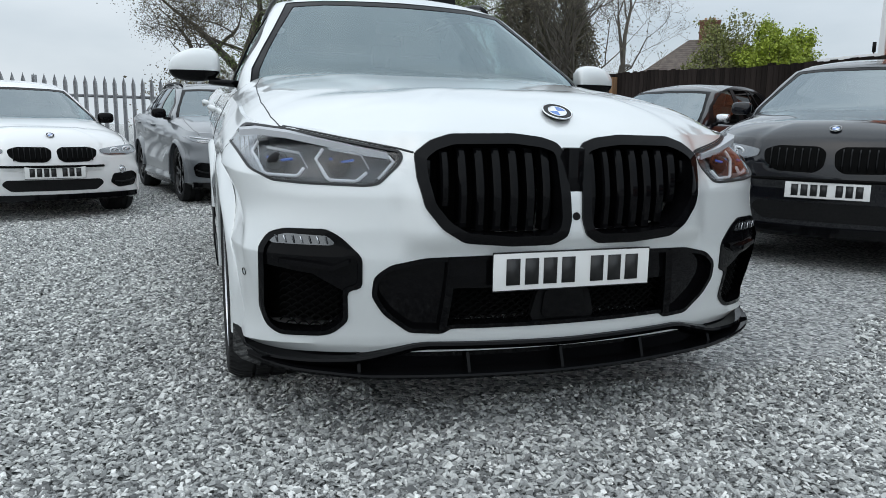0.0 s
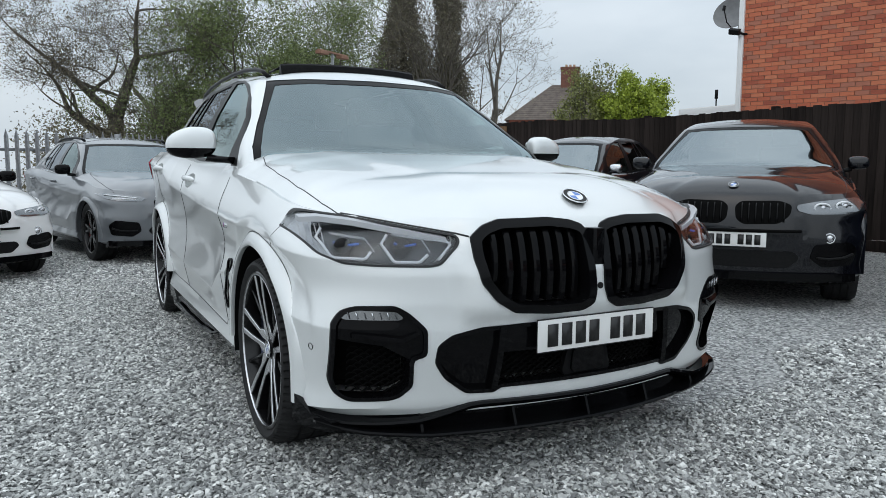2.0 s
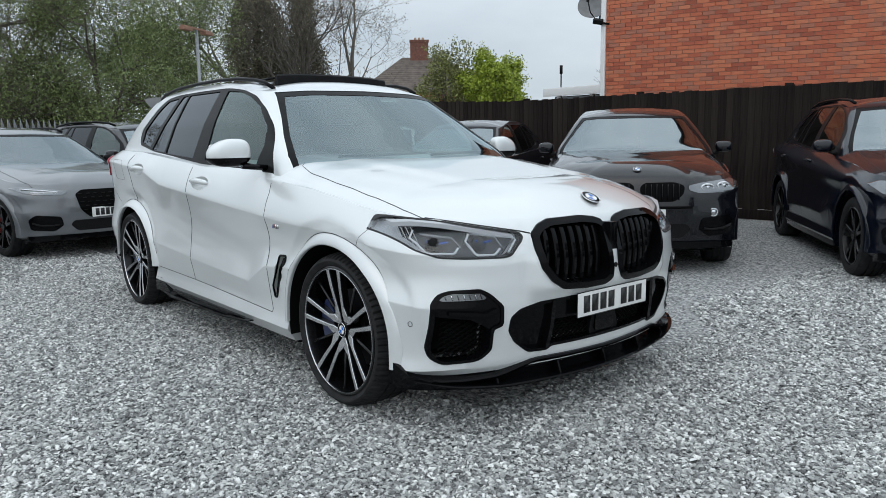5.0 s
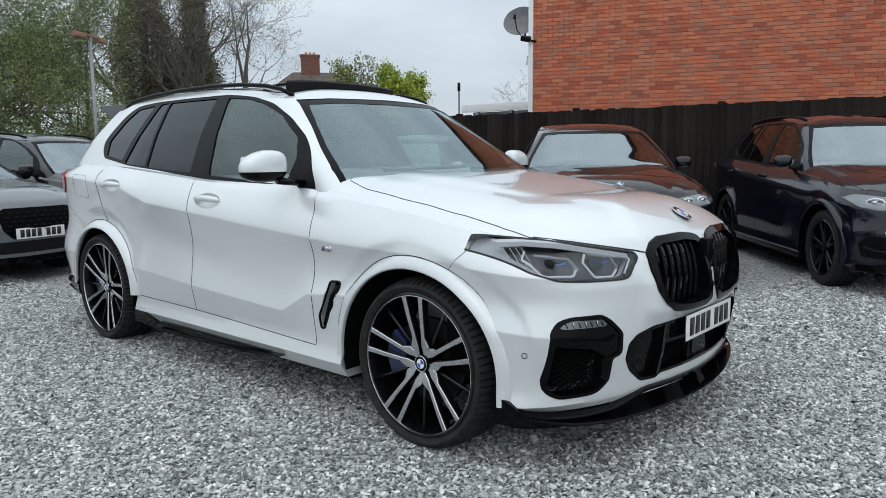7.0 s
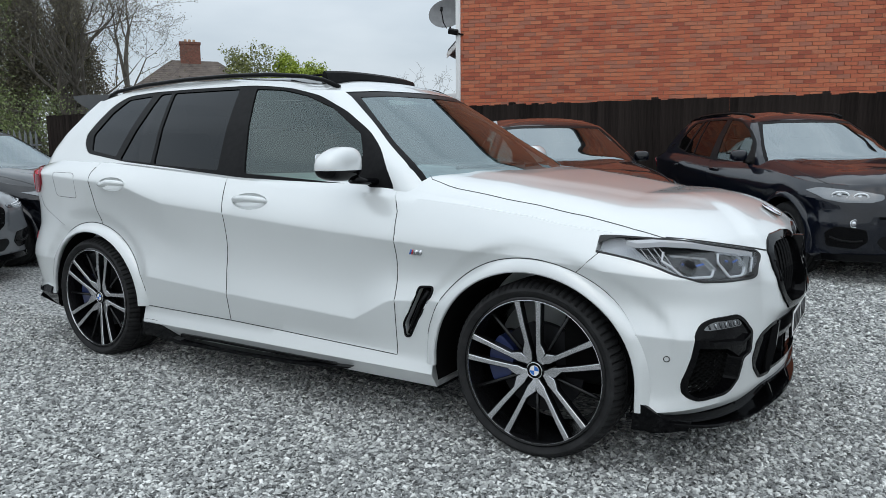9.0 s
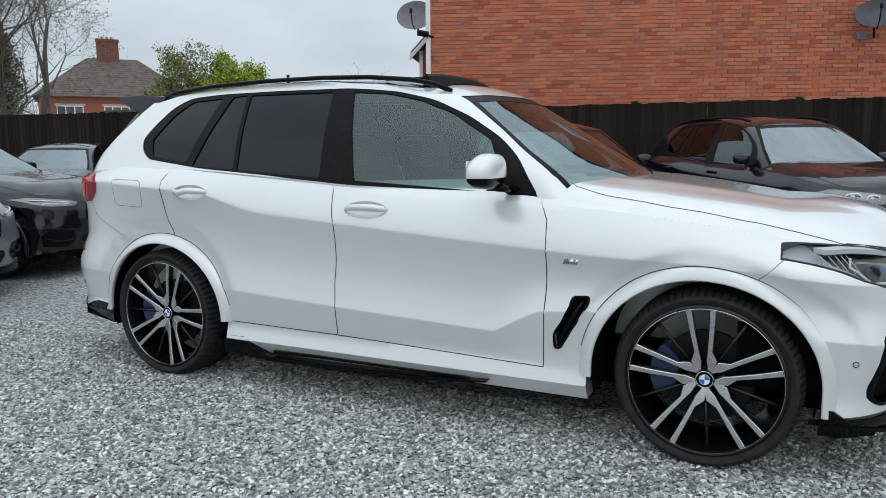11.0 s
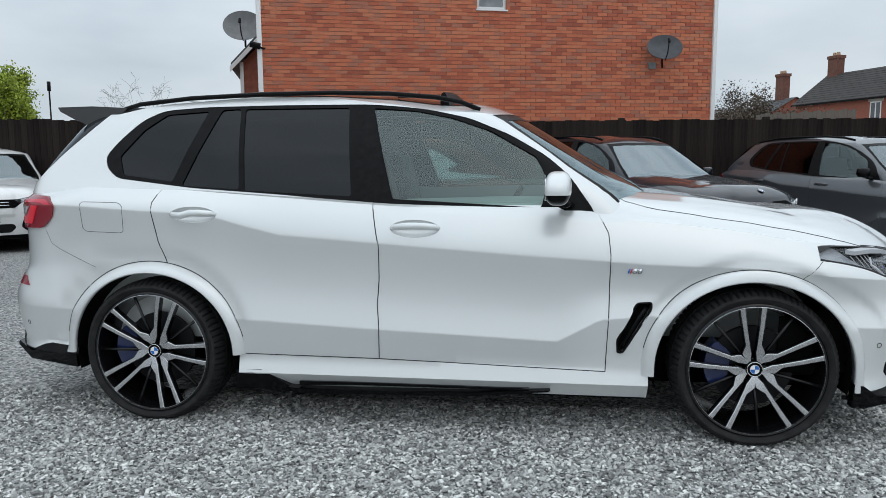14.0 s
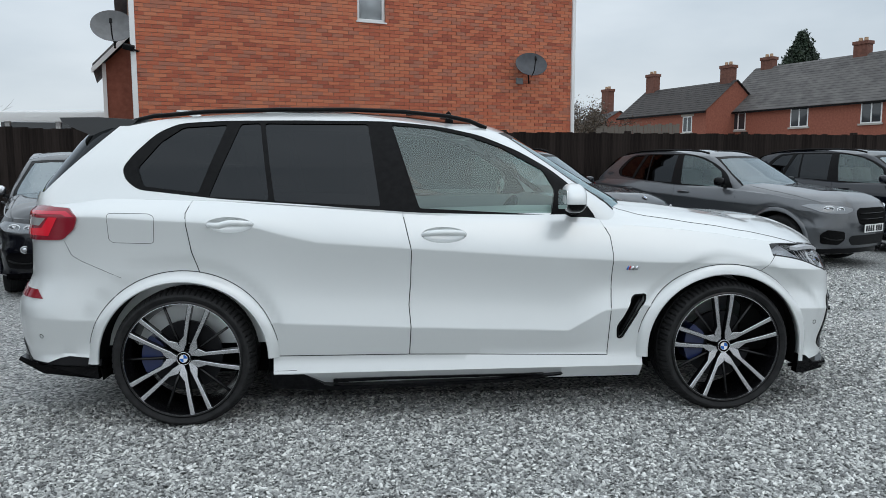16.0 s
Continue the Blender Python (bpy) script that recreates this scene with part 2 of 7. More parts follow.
def lathe(bm, prof, n=48, axis="y", ring=None, centre=(0, 0, 0)):
    """Turns a profile of (radius, along) about an axis. ring(i, j, r) may alter the radius."""
    c = Vector(centre)
    rings = []
    for j in range(n):
        a = j * math.tau / n
        row = []
        for i, (r, s) in enumerate(prof):
            rr = ring(i, j, r) if ring else r
            v = (rr * math.cos(a), s, rr * math.sin(a)) if axis == "y" else ((s, rr * math.cos(a), rr * math.sin(a)) if axis == "x" else (rr * math.cos(a), rr * math.sin(a), s))
            row.append(bm.verts.new(c + Vector(v)))
        rings.append(row)
    fs = []
    for j in range(n):
        a, b = rings[j], rings[(j + 1) % n]
        for i in range(len(prof) - 1):
            fs.append(bm.faces.new((a[i], a[i + 1], b[i + 1], b[i])))
    bmesh.ops.remove_doubles(bm, verts=[v for r in rings for v in r], dist=1e-5)
    bmesh.ops.recalc_face_normals(bm, faces=[f for f in fs if f.is_valid])
    return bm

def boolean(a, b, op):
    """A new bmesh: the solid a with the solid b taken off, or the part common to both."""
    obs = []
    for bm in (a, b):
        me = bpy.data.meshes.new("work")
        bm.to_mesh(me)
        obs.append(new("work", me))
    mod = obs[0].modifiers.new("cut", "BOOLEAN")
    mod.object, mod.operation, mod.solver = obs[1], op, "EXACT"
    dg = bpy.context.evaluated_depsgraph_get()
    res = bmesh.new()
    res.from_mesh(obs[0].evaluated_get(dg).to_mesh())
    for o in obs:
        me = o.data
        bpy.data.objects.remove(o)
        bpy.data.meshes.remove(me)
    return res

def minus(a, b):
    return boolean(a, b, "DIFFERENCE")

def common(a, b):
    return boolean(a, b, "INTERSECT")

def lighter(bm, ratio):
    """The same shape with fewer faces, for cars that stand farther off."""
    me = bpy.data.meshes.new("work")
    bm.to_mesh(me)
    ob = new("work", me)
    mod = ob.modifiers.new("thin", "DECIMATE")
    mod.ratio = ratio
    dg = bpy.context.evaluated_depsgraph_get()
    res = bmesh.new()
    res.from_mesh(ob.evaluated_get(dg).to_mesh())
    bpy.data.objects.remove(ob)
    bpy.data.meshes.remove(me)
    return res

def warped(bm, fn):
    out = bm.copy()
    for v in out.verts:
        v.co = fn(v.co)
    return out

# ---- the shape of a car's body: plan outlines stacked in height, with a crowned top ----
FRONT_X = [(0.20, 2.30), (0.27, 2.325), (0.33, 2.335), (0.42, 2.35), (0.50, 2.36), (0.58, 2.358), (0.65, 2.355), (0.75, 2.342), (0.85, 2.31), (0.91, 2.28), (0.95, 2.255), (1.1, 2.2)]
REAR_X = [(0.20, -2.46), (0.35, -2.50), (0.50, -2.53), (0.65, -2.53), (0.80, -2.45), (1.00, -2.44), (1.15, -2.42), (1.25, -2.36)]
CREASE_UP = [(-2.4, 1.13), (-1.97, 1.131), (-1.32, 1.093), (-1.09, 1.069), (-0.93, 1.024), (-0.77, 0.986), (-0.3, 0.951), (0.31, 0.906), (0.81, 0.874), (1.0, 0.861), (1.5, 0.845), (2.0, 0.80), (2.4, 0.78)]
CREASE_LOW = [(-2.4, 0.60), (-1.0, 0.56), (-0.28, 0.524), (0.58, 0.489), (0.78, 0.60), (1.0, 0.62), (2.4, 0.56)]
EDGE = [(-2.45, 1.17), (-1.9, 1.22), (-1.3, 1.205), (-0.3, 1.13), (0.32, 1.095), (0.78, 1.072), (1.2, 1.035), (1.5, 1.0), (1.9, 0.955), (2.1, 0.935), (2.37, 0.922)]
BOTTOM = [(-2.4, 0.33), (-1.9, 0.33), (-1.0, 0.215), (1.0, 0.215), (1.9, 0.255), (2.4, 0.285)]

def half_plan(n_end, n_side, xa, xb):
    out = [("f", (i / n_end) * math.pi / 2) for i in range(n_end)]
    out += [("s", lerp(xa, xb, i / n_side)) for i in range(n_side + 1)]
    out += [("r", (1 - i / n_end) * math.pi / 2) for i in range(1, n_end + 1)]
    return out

def body_width(x, z, k, u, off):
    """Half width at knot k, part u of the way to the next."""
    w = (0.925, 0.972, 0.950, 0.984, 0.958, 0.988, 0.905)
    if k == 3:
        f = math.sin(u * math.pi / 2)
    elif k == 4:
        f = 1 - math.cos(u * math.pi / 2)
    elif k == 5:
        f = u ** 1.5
    else:
        f = u
    for ax in (1.475, -1.48):
        r = math.hypot((x - ax) / 1.03, z - 0.375)
        if 0.36 < r and z > 0.40:
            d = min(1.0, max(0.0, (0.545 - r) / 0.045))
            f_in = d * d * (3 - 2 * d)
            off -= 0.013 * f_in * min(1.0, (z - 0.40) / 0.15)
    taper = tab(x, [(-2.4, 0.97), (-1.6, 1.0), (1.6, 1.0), (2.4, 0.985)])
    return lerp(w[k], w[min(k + 1, 6)], f) * taper + off

def ease(u):
    u = min(1.0, max(0.0, u))
    return u * u * (3 - 2 * u)

def nose_bulge(y, z):
    """The two grilles stand on a raised part of the nose."""
    return 0.032 * ease((0.515 - abs(y)) / 0.055) * ease((z - 0.56) / 0.08) * ease((1.0 - z) / 0.06)

def end_point(kind, th, z, w, xa, xb, fx, fbow, fn, rx, rbow, rn):
    a = 1 - max(0.0, 1 - th / (math.pi / 2)) ** 2.4
    if kind == "f":
        c = max(0.0, 1 - a ** fn) ** (1 / fn)
        return xa + (fx - fbow * a * a - xa) * c, a * w
    c = max(0.0, 1 - a ** rn) ** (1 / rn)
    return xb + (rx + rbow * a * a - xb) * c, a * w

def skin(rows, bottom):
    """Closes stacked half outlines (each a list of (x, y, z), y >= 0) into a symmetric solid."""
    bm = bmesh.new()
    if bottom:
        base = rows[0]
        flat = [[(lerp(p[0], min(max(p[0], -1.7), 1.6), q), p[1] * (1 - q), p[2]) for p in base] for q in (1.0, 0.5)]
        rows = flat + rows
    grid = []
    for row in rows:
        ring = [(x, -y, z) for x, y, z in row] + [(x, y, z) for x, y, z in row[-2:0:-1]]
        grid.append([bm.verts.new(p) for p in ring])
    n = len(grid[0])
    for a, b in zip(grid, grid[1:]):
        for i in range(n):
            q = (a[i - 1], a[i], b[i], b[i - 1])
            bm.faces.new(q)
    bmesh.ops.remove_doubles(bm, verts=bm.verts[:], dist=1e-4)
    bmesh.ops.dissolve_degenerate(bm, edges=bm.edges[:], dist=1e-5)
    bmesh.ops.triangulate(bm, faces=bm.faces[:])
    bmesh.ops.recalc_face_normals(bm, faces=bm.faces[:])
    return bm

RINGS = (0.015, 0.04, 0.07, 0.11, 0.15, 0.2, 0.25, 0.3, 0.36, 0.42, 0.48, 0.54, 0.6, 0.66, 0.72, 0.8, 0.88, 1.0)

def bonnet_centre(x):
    return tab(x, [(-2.45, 1.20), (0.3, 1.215), (0.85, 1.187), (1.2, 1.158), (1.5, 1.118), (1.75, 1.077)])

_SOLIDS, _LAYERS = {}, {}

def body_solid(off=0.0):
    if off not in _SOLIDS:
        _SOLIDS[off] = build_body(off)
    return _SOLIDS[off]

def layer(outer, inner):
    """The skin of the body between two offsets."""
    if (outer, inner) not in _LAYERS:
        _LAYERS[outer, inner] = minus(body_solid(outer), body_solid(inner))
    return _LAYERS[outer, inner]

def build_body(off, n_end=40, n_side=100):
    xa, xb = 1.45, -1.55
    plan = half_plan(n_end, n_side, xa, xb)
    subs = (2, 2, 3, 9, 9, 7)
    rows = []
    levels = [(k, u) for k, s in enumerate(subs) for u in sorted({i / s for i in range(s)} | ({0.035} if k in (3, 5) else set()) | ({0.965} if k in (2, 4) else set()))] + [(6, 0.0)]
    for k, u in levels:
        row = []
        for kind, p in plan:
            xn = p if kind == "s" else (end_point(kind, p, 0.6, 0.97, xa, xb, 2.36, 0.22, 5.5, -2.53, 0.16, 6.0)[0])
            zb = tab(xn, BOTTOM) - off
            z2, z3 = max(0.285, zb + 0.03), max(0.365, zb + 0.08)
            lo, up, ed = tab(xn, CREASE_LOW), tab(xn, CREASE_UP), tab(xn, EDGE) + off
            zs = (zb, z2, z3, lo, (lo + up) / 2, up, ed)
            z = lerp(zs[k], zs[min(k + 1, 6)], u)
            w = body_width(xn, z, k, u, off)
            if kind == "s":
                row.append((p, w, z))
            else:
                fb, fn = tab(z, [(0.2, 0.24), (0.6, 0.22), (0.9, 0.16)]), tab(z, [(0.2, 8.0), (0.6, 8.0), (0.75, 6.0), (0.9, 4.2)])
                x, y = end_point(kind, p, z, w, xa, xb, tab(z, FRONT_X) + off, fb, fn, tab(z, REAR_X) - off, 0.16, 6.0)
                row.append((x + (nose_bulge(y, z) if kind == "f" else 0.0), y, z))
        rows.append(row)
    edge = rows[-1]
    for q in RINGS:
        row = []
        for x, y, z in edge:
            xs = min(max(x, -1.9), 1.75)
            px, py = lerp(x, xs, q), y * (1 - q)
            h = 1 - (1 - q) ** tab(px, [(-0.2, 3.4), (0.7, 11.0), (0.88, 10.5), (1.0, 7.6), (1.3, 6.4), (1.65, 7.0), (1.82, 5.2), (2.0, 3.6)])
            pz = lerp(z, bonnet_centre(xs) + off, h)
            if px > 0.6:
                yr = tab(px, [(0.6, 0.60), (1.4, 0.50), (2.2, 0.30)])
                rise = 1 / (1 + math.exp((py - yr) / 0.018))
                pz += 0.011 * (rise - 1) * min(1, max(0, (2.22 - px) / 0.3)) * min(1, py / 0.3)
            row.append((px, py, pz))
        rows.append(row)
    return skin(rows, True)

def front_x(y, z, off=0.0):
    """Where the front of the body lies at (y, z)."""
    w = 0.965
    a = min(abs(y) / w, 0.999)
    fb, fn = tab(z, [(0.2, 0.24), (0.6, 0.22), (0.9, 0.16)]), tab(z, [(0.2, 8.0), (0.6, 8.0), (0.75, 6.0), (0.9, 4.2)])
    return 1.45 + (tab(z, FRONT_X) + off - fb * a * a - 1.45) * (1 - a ** fn) ** (1 / fn) + nose_bulge(y, z)

CORNER_F = [(0.9, 1.10), (1.0, 1.02), (1.19, 0.845), (1.31, 0.655), (1.415, 0.505), (1.56, 0.30), (1.62, 0.17), (1.75, -0.1)]
CORNER_R = [(0.9, -2.22), (1.1, -2.28), (1.2, -2.295), (1.28, -2.27), (1.42, -2.175), (1.55, -2.085), (1.62, -2.0), (1.75, -1.8)]
ROOF_EDGE = [(-2.3, 1.60), (-2.0, 1.613), (-1.6, 1.661), (-1.0, 1.690), (-0.4, 1.681), (0.0, 1.630), (0.2, 1.583), (0.4, 1.558)]
ROOF_MID = [(-1.75, 1.665), (-1.2, 1.704), (-0.7, 1.714), (-0.3, 1.706), (-0.05, 1.674)]
CABIN_W = [(0.9, 0.935), (1.0, 0.918), (1.1, 0.893), (1.2, 0.858), (1.4, 0.762), (1.55, 0.668), (1.62, 0.618), (1.7, 0.56)]

def cabin_solid(off=0.0, z0=0.98, n_end=22, n_side=60):
    plan = half_plan(n_end, n_side, 0.0, 1.0)
    rows = []
    for k in range(19):
        u = k / 18
        row = []
        for kind, p in plan:
            xn = {"f": lerp(0.36, 0.16, p / (math.pi / 2)), "s": lerp(0.15, -1.75, p), "r": -2.1}[kind]
            z = lerp(z0, tab(xn, ROOF_EDGE) + off, u)
            cf, cr = tab(z, CORNER_F), tab(z, CORNER_R)
            xa, xb = cf - 0.25, cr + 0.3
            w = tab(z, CABIN_W) + off
            if kind == "s":
                x = lerp(xa, xb, p)
                row.append((x, w * tab(x, [(-2.2, 0.92), (-1.2, 0.985), (-0.3, 1.0), (0.3, 0.995), (0.8, 0.98)]), z))
            else:
                wt = w * (0.985 if kind == "f" else 0.925)
                bow = tab(z, [(1.1, 0.24), (1.6, 0.12)])
                x, y = end_point(kind, p, z, wt, xa, xb, cf + bow + off, bow, 6.0, cr - 0.12 - off, 0.12, 6.0)
                row.append((x, y, z))
        rows.append(row)
    edge = rows[-1]
    for q in RINGS:
        row = []
        for x, y, z in edge:
            xs = min(max(x, -1.75), -0.05)
            row.append((lerp(x, xs, q), y * (1 - q), lerp(z, tab(xs, ROOF_MID) + off, 1 - (1 - q) ** 2.6)))
        rows.append(row)
    return skin(rows, True)

# ---- outlines shared by the cars, (x, z) on the flank and (y, z) on the nose ----
HUB_X, HUB_Z = 1.4875, 0.372
DLO = [(-1.823, 1.377), (-1.768, 1.46), (-1.66, 1.572), (-1.56, 1.618), (-1.50, 1.628), (-1.30, 1.640), (-0.89, 1.643), (-0.41, 1.639), (-0.27, 1.628), (-0.085, 1.607), (0.13, 1.559), (0.342, 1.471), (0.519, 1.367), (0.632, 1.271), (0.765, 1.08), (0.32, 1.103), (-0.33, 1.136), (-0.80, 1.178), (-1.295, 1.212), (-1.735, 1.262), (-1.803, 1.318)]
DLO = fillet(DLO, 0.05, 3)
PANE_Q = [(-1.741, 1.377), (-1.636, 1.518), (-1.523, 1.601), (-1.283, 1.616), (-1.409, 1.244), (-1.701, 1.28)]
PANE_R1 = [(-1.354, 1.224), (-1.208, 1.622), (-1.102, 1.626), (-1.033, 1.205)]
PANE_R2 = [(-1.004, 1.199), (-1.077, 1.625), (-0.503, 1.622), (-0.438, 1.17)]
PANE_F = [(-0.226, 1.157), (-0.369, 1.618), (-0.145, 1.600), (0.045, 1.560), (0.245, 1.490), (0.475, 1.358), (0.530, 1.25), (0.500, 1.117)]
_edge = [(-0.83, 1.10), (-0.812, 1.194), (-0.752, 1.30), (-0.680, 1.419), (-0.592, 1.575), (-0.4, 1.588)]
SCREEN = _edge + [(0, 1.593)] + [(-y, z) for y, z in _edge[::-1]]
_edge = [(-0.797, 1.125), (-0.778, 1.194), (-0.722, 1.30), (-0.650, 1.419), (-0.565, 1.546), (-0.4, 1.557)]
SCREEN_GLASS = _edge + [(0, 1.562)] + [(-y, z) for y, z in _edge[::-1]]
BACK = [(-1.86, 1.625), (-2.6, 1.625), (-2.6, 1.25), (-2.235, 1.25)]
B_LINE = [(-0.32, 1.3), (-0.32, 1.135), (-0.276, 0.94), (-0.281, 0.766), (-0.291, 0.646), (-0.281, 0.529), (-0.289, 0.372)]
DOOR_F = B_LINE + [(0.807, 0.344), (0.819, 0.694), (0.821, 0.903), (0.812, 1.003), (0.776, 1.074), (0.70, 1.3)]
DOOR_R = [(-1.412, 1.3), (-1.412, 1.221), (-1.441, 1.144), (-1.435, 1.075), (-1.418, 0.949), (-1.384, 0.833), (-1.219, 0.761), (-1.084, 0.611), (-1.009, 0.448), (-0.996, 0.378)] + B_LINE[::-1]

def ellipse_arch(cx, cz, a, b, n=28, down=0.0):
    pts = [(cx + a * math.cos(t), cz + b * math.sin(t)) for t in (math.pi * i / n for i in range(n + 1))]
    return pts + [(cx - a * 1.01, down), (cx + a * 1.01, down)]

def shrunk(pts, d):
    """The outline drawn in by d."""
    out, s = [], (1 if area2(pts) > 0 else -1)
    for i in range(len(pts)):
        p, a, b = Vector(pts[i]), Vector(pts[i - 1]), Vector(pts[(i + 1) % len(pts)])
        u, v = (p - a).normalized(), (b - p).normalized()
        nu, nv = Vector((-u.y, u.x)) * s, Vector((-v.y, v.x)) * s
        m = (nu + nv)
        m = m / max(m.length_squared / 2, 0.5)
        out.append(tuple(p + m * d))
    return out

def both_sides(bm, pts, y0, y1):
    prism(bm, "y", pts, -y1, -y0)
    prism(bm, "y", pts, y0, y1)

def pair_x(bm, pts, x0, x1):
    prism(bm, "x", pts, x0, x1)
    prism(bm, "x", flip_y(pts), x0, x1)

def cuts(*jobs):
    bm = bmesh.new()
    for j in jobs:
        j(bm)
    return bm

ARCHES = ((1.465, 0.375), (-1.475, 0.375))
RAW = body_solid()
CABIN = cabin_solid()
SHELL = minus(CABIN, cabin_solid(-0.045, 0.90))
THIN = minus(cabin_solid(-0.010), cabin_solid(-0.015, 0.90))
def _base_cuts(bm):
    for cx, cz in ARCHES:
        both_sides(bm, ellipse_arch(cx, cz, 0.460, 0.432), 0.52, 1.3)
    prism(bm, "z", fillet([(-2.02, -0.80), (0.62, -0.80), (0.62, 0.80), (-2.02, 0.80)], 0.1), 0.42, 1.6)
HOLLOW = minus(RAW, cuts(_base_cuts))
PLAINBODY = HOLLOW
for outline in (DOOR_F, DOOR_R):
    PLAINBODY = minus(PLAINBODY, cuts(lambda b: both_sides(b, shrunk(outline, 0.0007), 0.8473, 1.3)))
DOORS = {}
for key, outline in (("f", DOOR_F), ("r", DOOR_R)):
    for side in (-1, 1):
        bm = bmesh.new()
        prism(bm, "y", shrunk(outline, 0.0025), *sorted((side * 0.852, side * 1.3)))
        DOORS[key, side] = common(RAW, bm)
        bm.free()
FLARE_A, FLARE_B = 0.494, 0.468
ROOFSHELL = SHELL
for job in ((lambda b: prism(b, "y", DLO, -1.3, 1.3)), (lambda b: prism(b, "x", SCREEN, 0.05, 2.0)), (lambda b: prism(b, "y", BACK, -1.3, 1.3))):
    ROOFSHELL = minus(ROOFSHELL, cuts(job))
LINER = minus(cabin_solid(-0.046), cabin_solid(-0.051, 0.90))
for job in ((lambda b: prism(b, "y", DLO, -1.3, 1.3)), (lambda b: prism(b, "x", SCREEN, 0.05, 2.0)), (lambda b: prism(b, "y", BACK, -1.3, 1.3))):
    LINER = minus(LINER, cuts(job))
_frames = common(minus(cabin_solid(-0.003), cabin_solid(-0.04, 0.90)), cuts(lambda b: prism(b, "y", shrunk(DLO, 0.001), -1.3, 1.3)))
DLOFRAME = minus(_frames, cuts(*[(lambda b, p=p: prism(b, "y", fillet(p, 0.015, 2), -1.4, 1.4)) for p in (PANE_Q, PANE_R1, PANE_R2, PANE_F)]))
_frames.free()
_scr = common(minus(cabin_solid(-0.006), cabin_solid(-0.02, 0.90)), cuts(lambda b: prism(b, "x", shrunk(SCREEN, 0.001), -0.2, 2.0)))
SCREENFRAME = minus(_scr, cuts(lambda b: prism(b, "x", SCREEN_GLASS, -0.3, 2.1)))
_scr.free()
PANES = {}
for key, outline in (("q", PANE_Q), ("r1", PANE_R1), ("r2", PANE_R2), ("f", PANE_F)):
    for side in (-1, 1):
        bm = bmesh.new()
        prism(bm, "y", shrunk(outline, -0.006), *sorted((side * 0.3, side * 1.3)))
        PANES[key, side] = common(THIN, bm)
        bm.free()
PANES["screen", 0] = common(THIN, cuts(lambda b: prism(b, "x", shrunk(SCREEN_GLASS, -0.006), -0.2, 2.0)))
PANES["back", 0] = common(THIN, cuts(lambda b: prism(b, "y", shrunk(BACK, 0.001), -1.3, 1.3)))
for (key, side), bm in PANES.items():
    # both skins of a pane face outwards, so that light passes straight through
    for f in bm.faces:
        out = Vector((0, side, 0)) if side else Vector((1 if key == "screen" else -1, 0, 0.6))
        if f.normal.dot(out) < 0:
            f.normal_flip()

def tub():
    """The dark cabin lining below the windows, open at the top."""
    bm = boxed(-2.0, 0.60, -0.79, 0.79, 0.43, 1.06)
    bm.faces.ensure_lookup_table()
    top = max(bm.faces, key=lambda f: f.calc_center_median().z)
    bm.faces.remove(top)
    return bm

def seat(parent, x, y, fn, back=0.0):
    base = boxed(x - 0.26, x + 0.26, y - 0.25, y + 0.25, 0.55, 0.80, 0.05)
    part("seat_cushion", warped(base, fn), LEATHER, parent)
    base.free()
    b = boxed(-0.08, 0.08, -0.25, 0.25, 0.0, 0.66, 0.05, pose(x - 0.27, y, 0.74, 0, -14, 0))
    part("seat_back", warped(b, fn), LEATHER, parent)
    b.free()
    h = boxed(-0.05, 0.05, -0.13, 0.13, 0.0, 0.17, 0.03, pose(x - 0.45, y, 1.40, 0, -10, 0))
    part("head_restraint", warped(h, fn), LEATHER, parent)
    h.free()

def interior(parent, fn):
    part("cabin_lining", warped(tub(), fn), DASH, parent, "dark cabin lining")
    d = bmesh.new()
    prism(d, "y", fillet([(0.35, 0.72), (0.33, 0.98), (0.45, 1.07), (0.80, 1.08), (0.92, 1.05), (0.62, 0.72)], 0.04), -0.76, 0.76)
    part("dashboard", warped(d, fn), DASH, parent)
    d.free()
    for x, y in ((-0.05, -0.37), (-0.05, 0.37), (-0.98, -0.38), (-0.98, 0.38)):
        seat(parent, x, y, fn)
    w = bmesh.new()
    m = pose(0.30, -0.37, 1.03, 0, -62, 0)
    tube(w, [m @ Vector((0.185 * math.cos(a), 0.185 * math.sin(a), 0)) for a in (i * math.tau / 28 for i in range(28))], 0.016, 6, True)
    for a in (0.0, 2.2, 4.1):
        tube(w, [m @ Vector((0, 0, -0.01)), m @ Vector((0.18 * math.cos(a), 0.18 * math.sin(a), 0))], 0.014)
    part("steering_wheel", warped(w, fn), DASH, parent)
    w.free()
    r = boxed(-0.015, 0.015, -0.12, 0.12, -0.035, 0.035, 0.012, pose(0.28, 0.0, 1.47, 0, 10, 0))
    part("rear_view_mirror", warped(r, fn), PLASTIC, parent)
    r.free()
    return parent

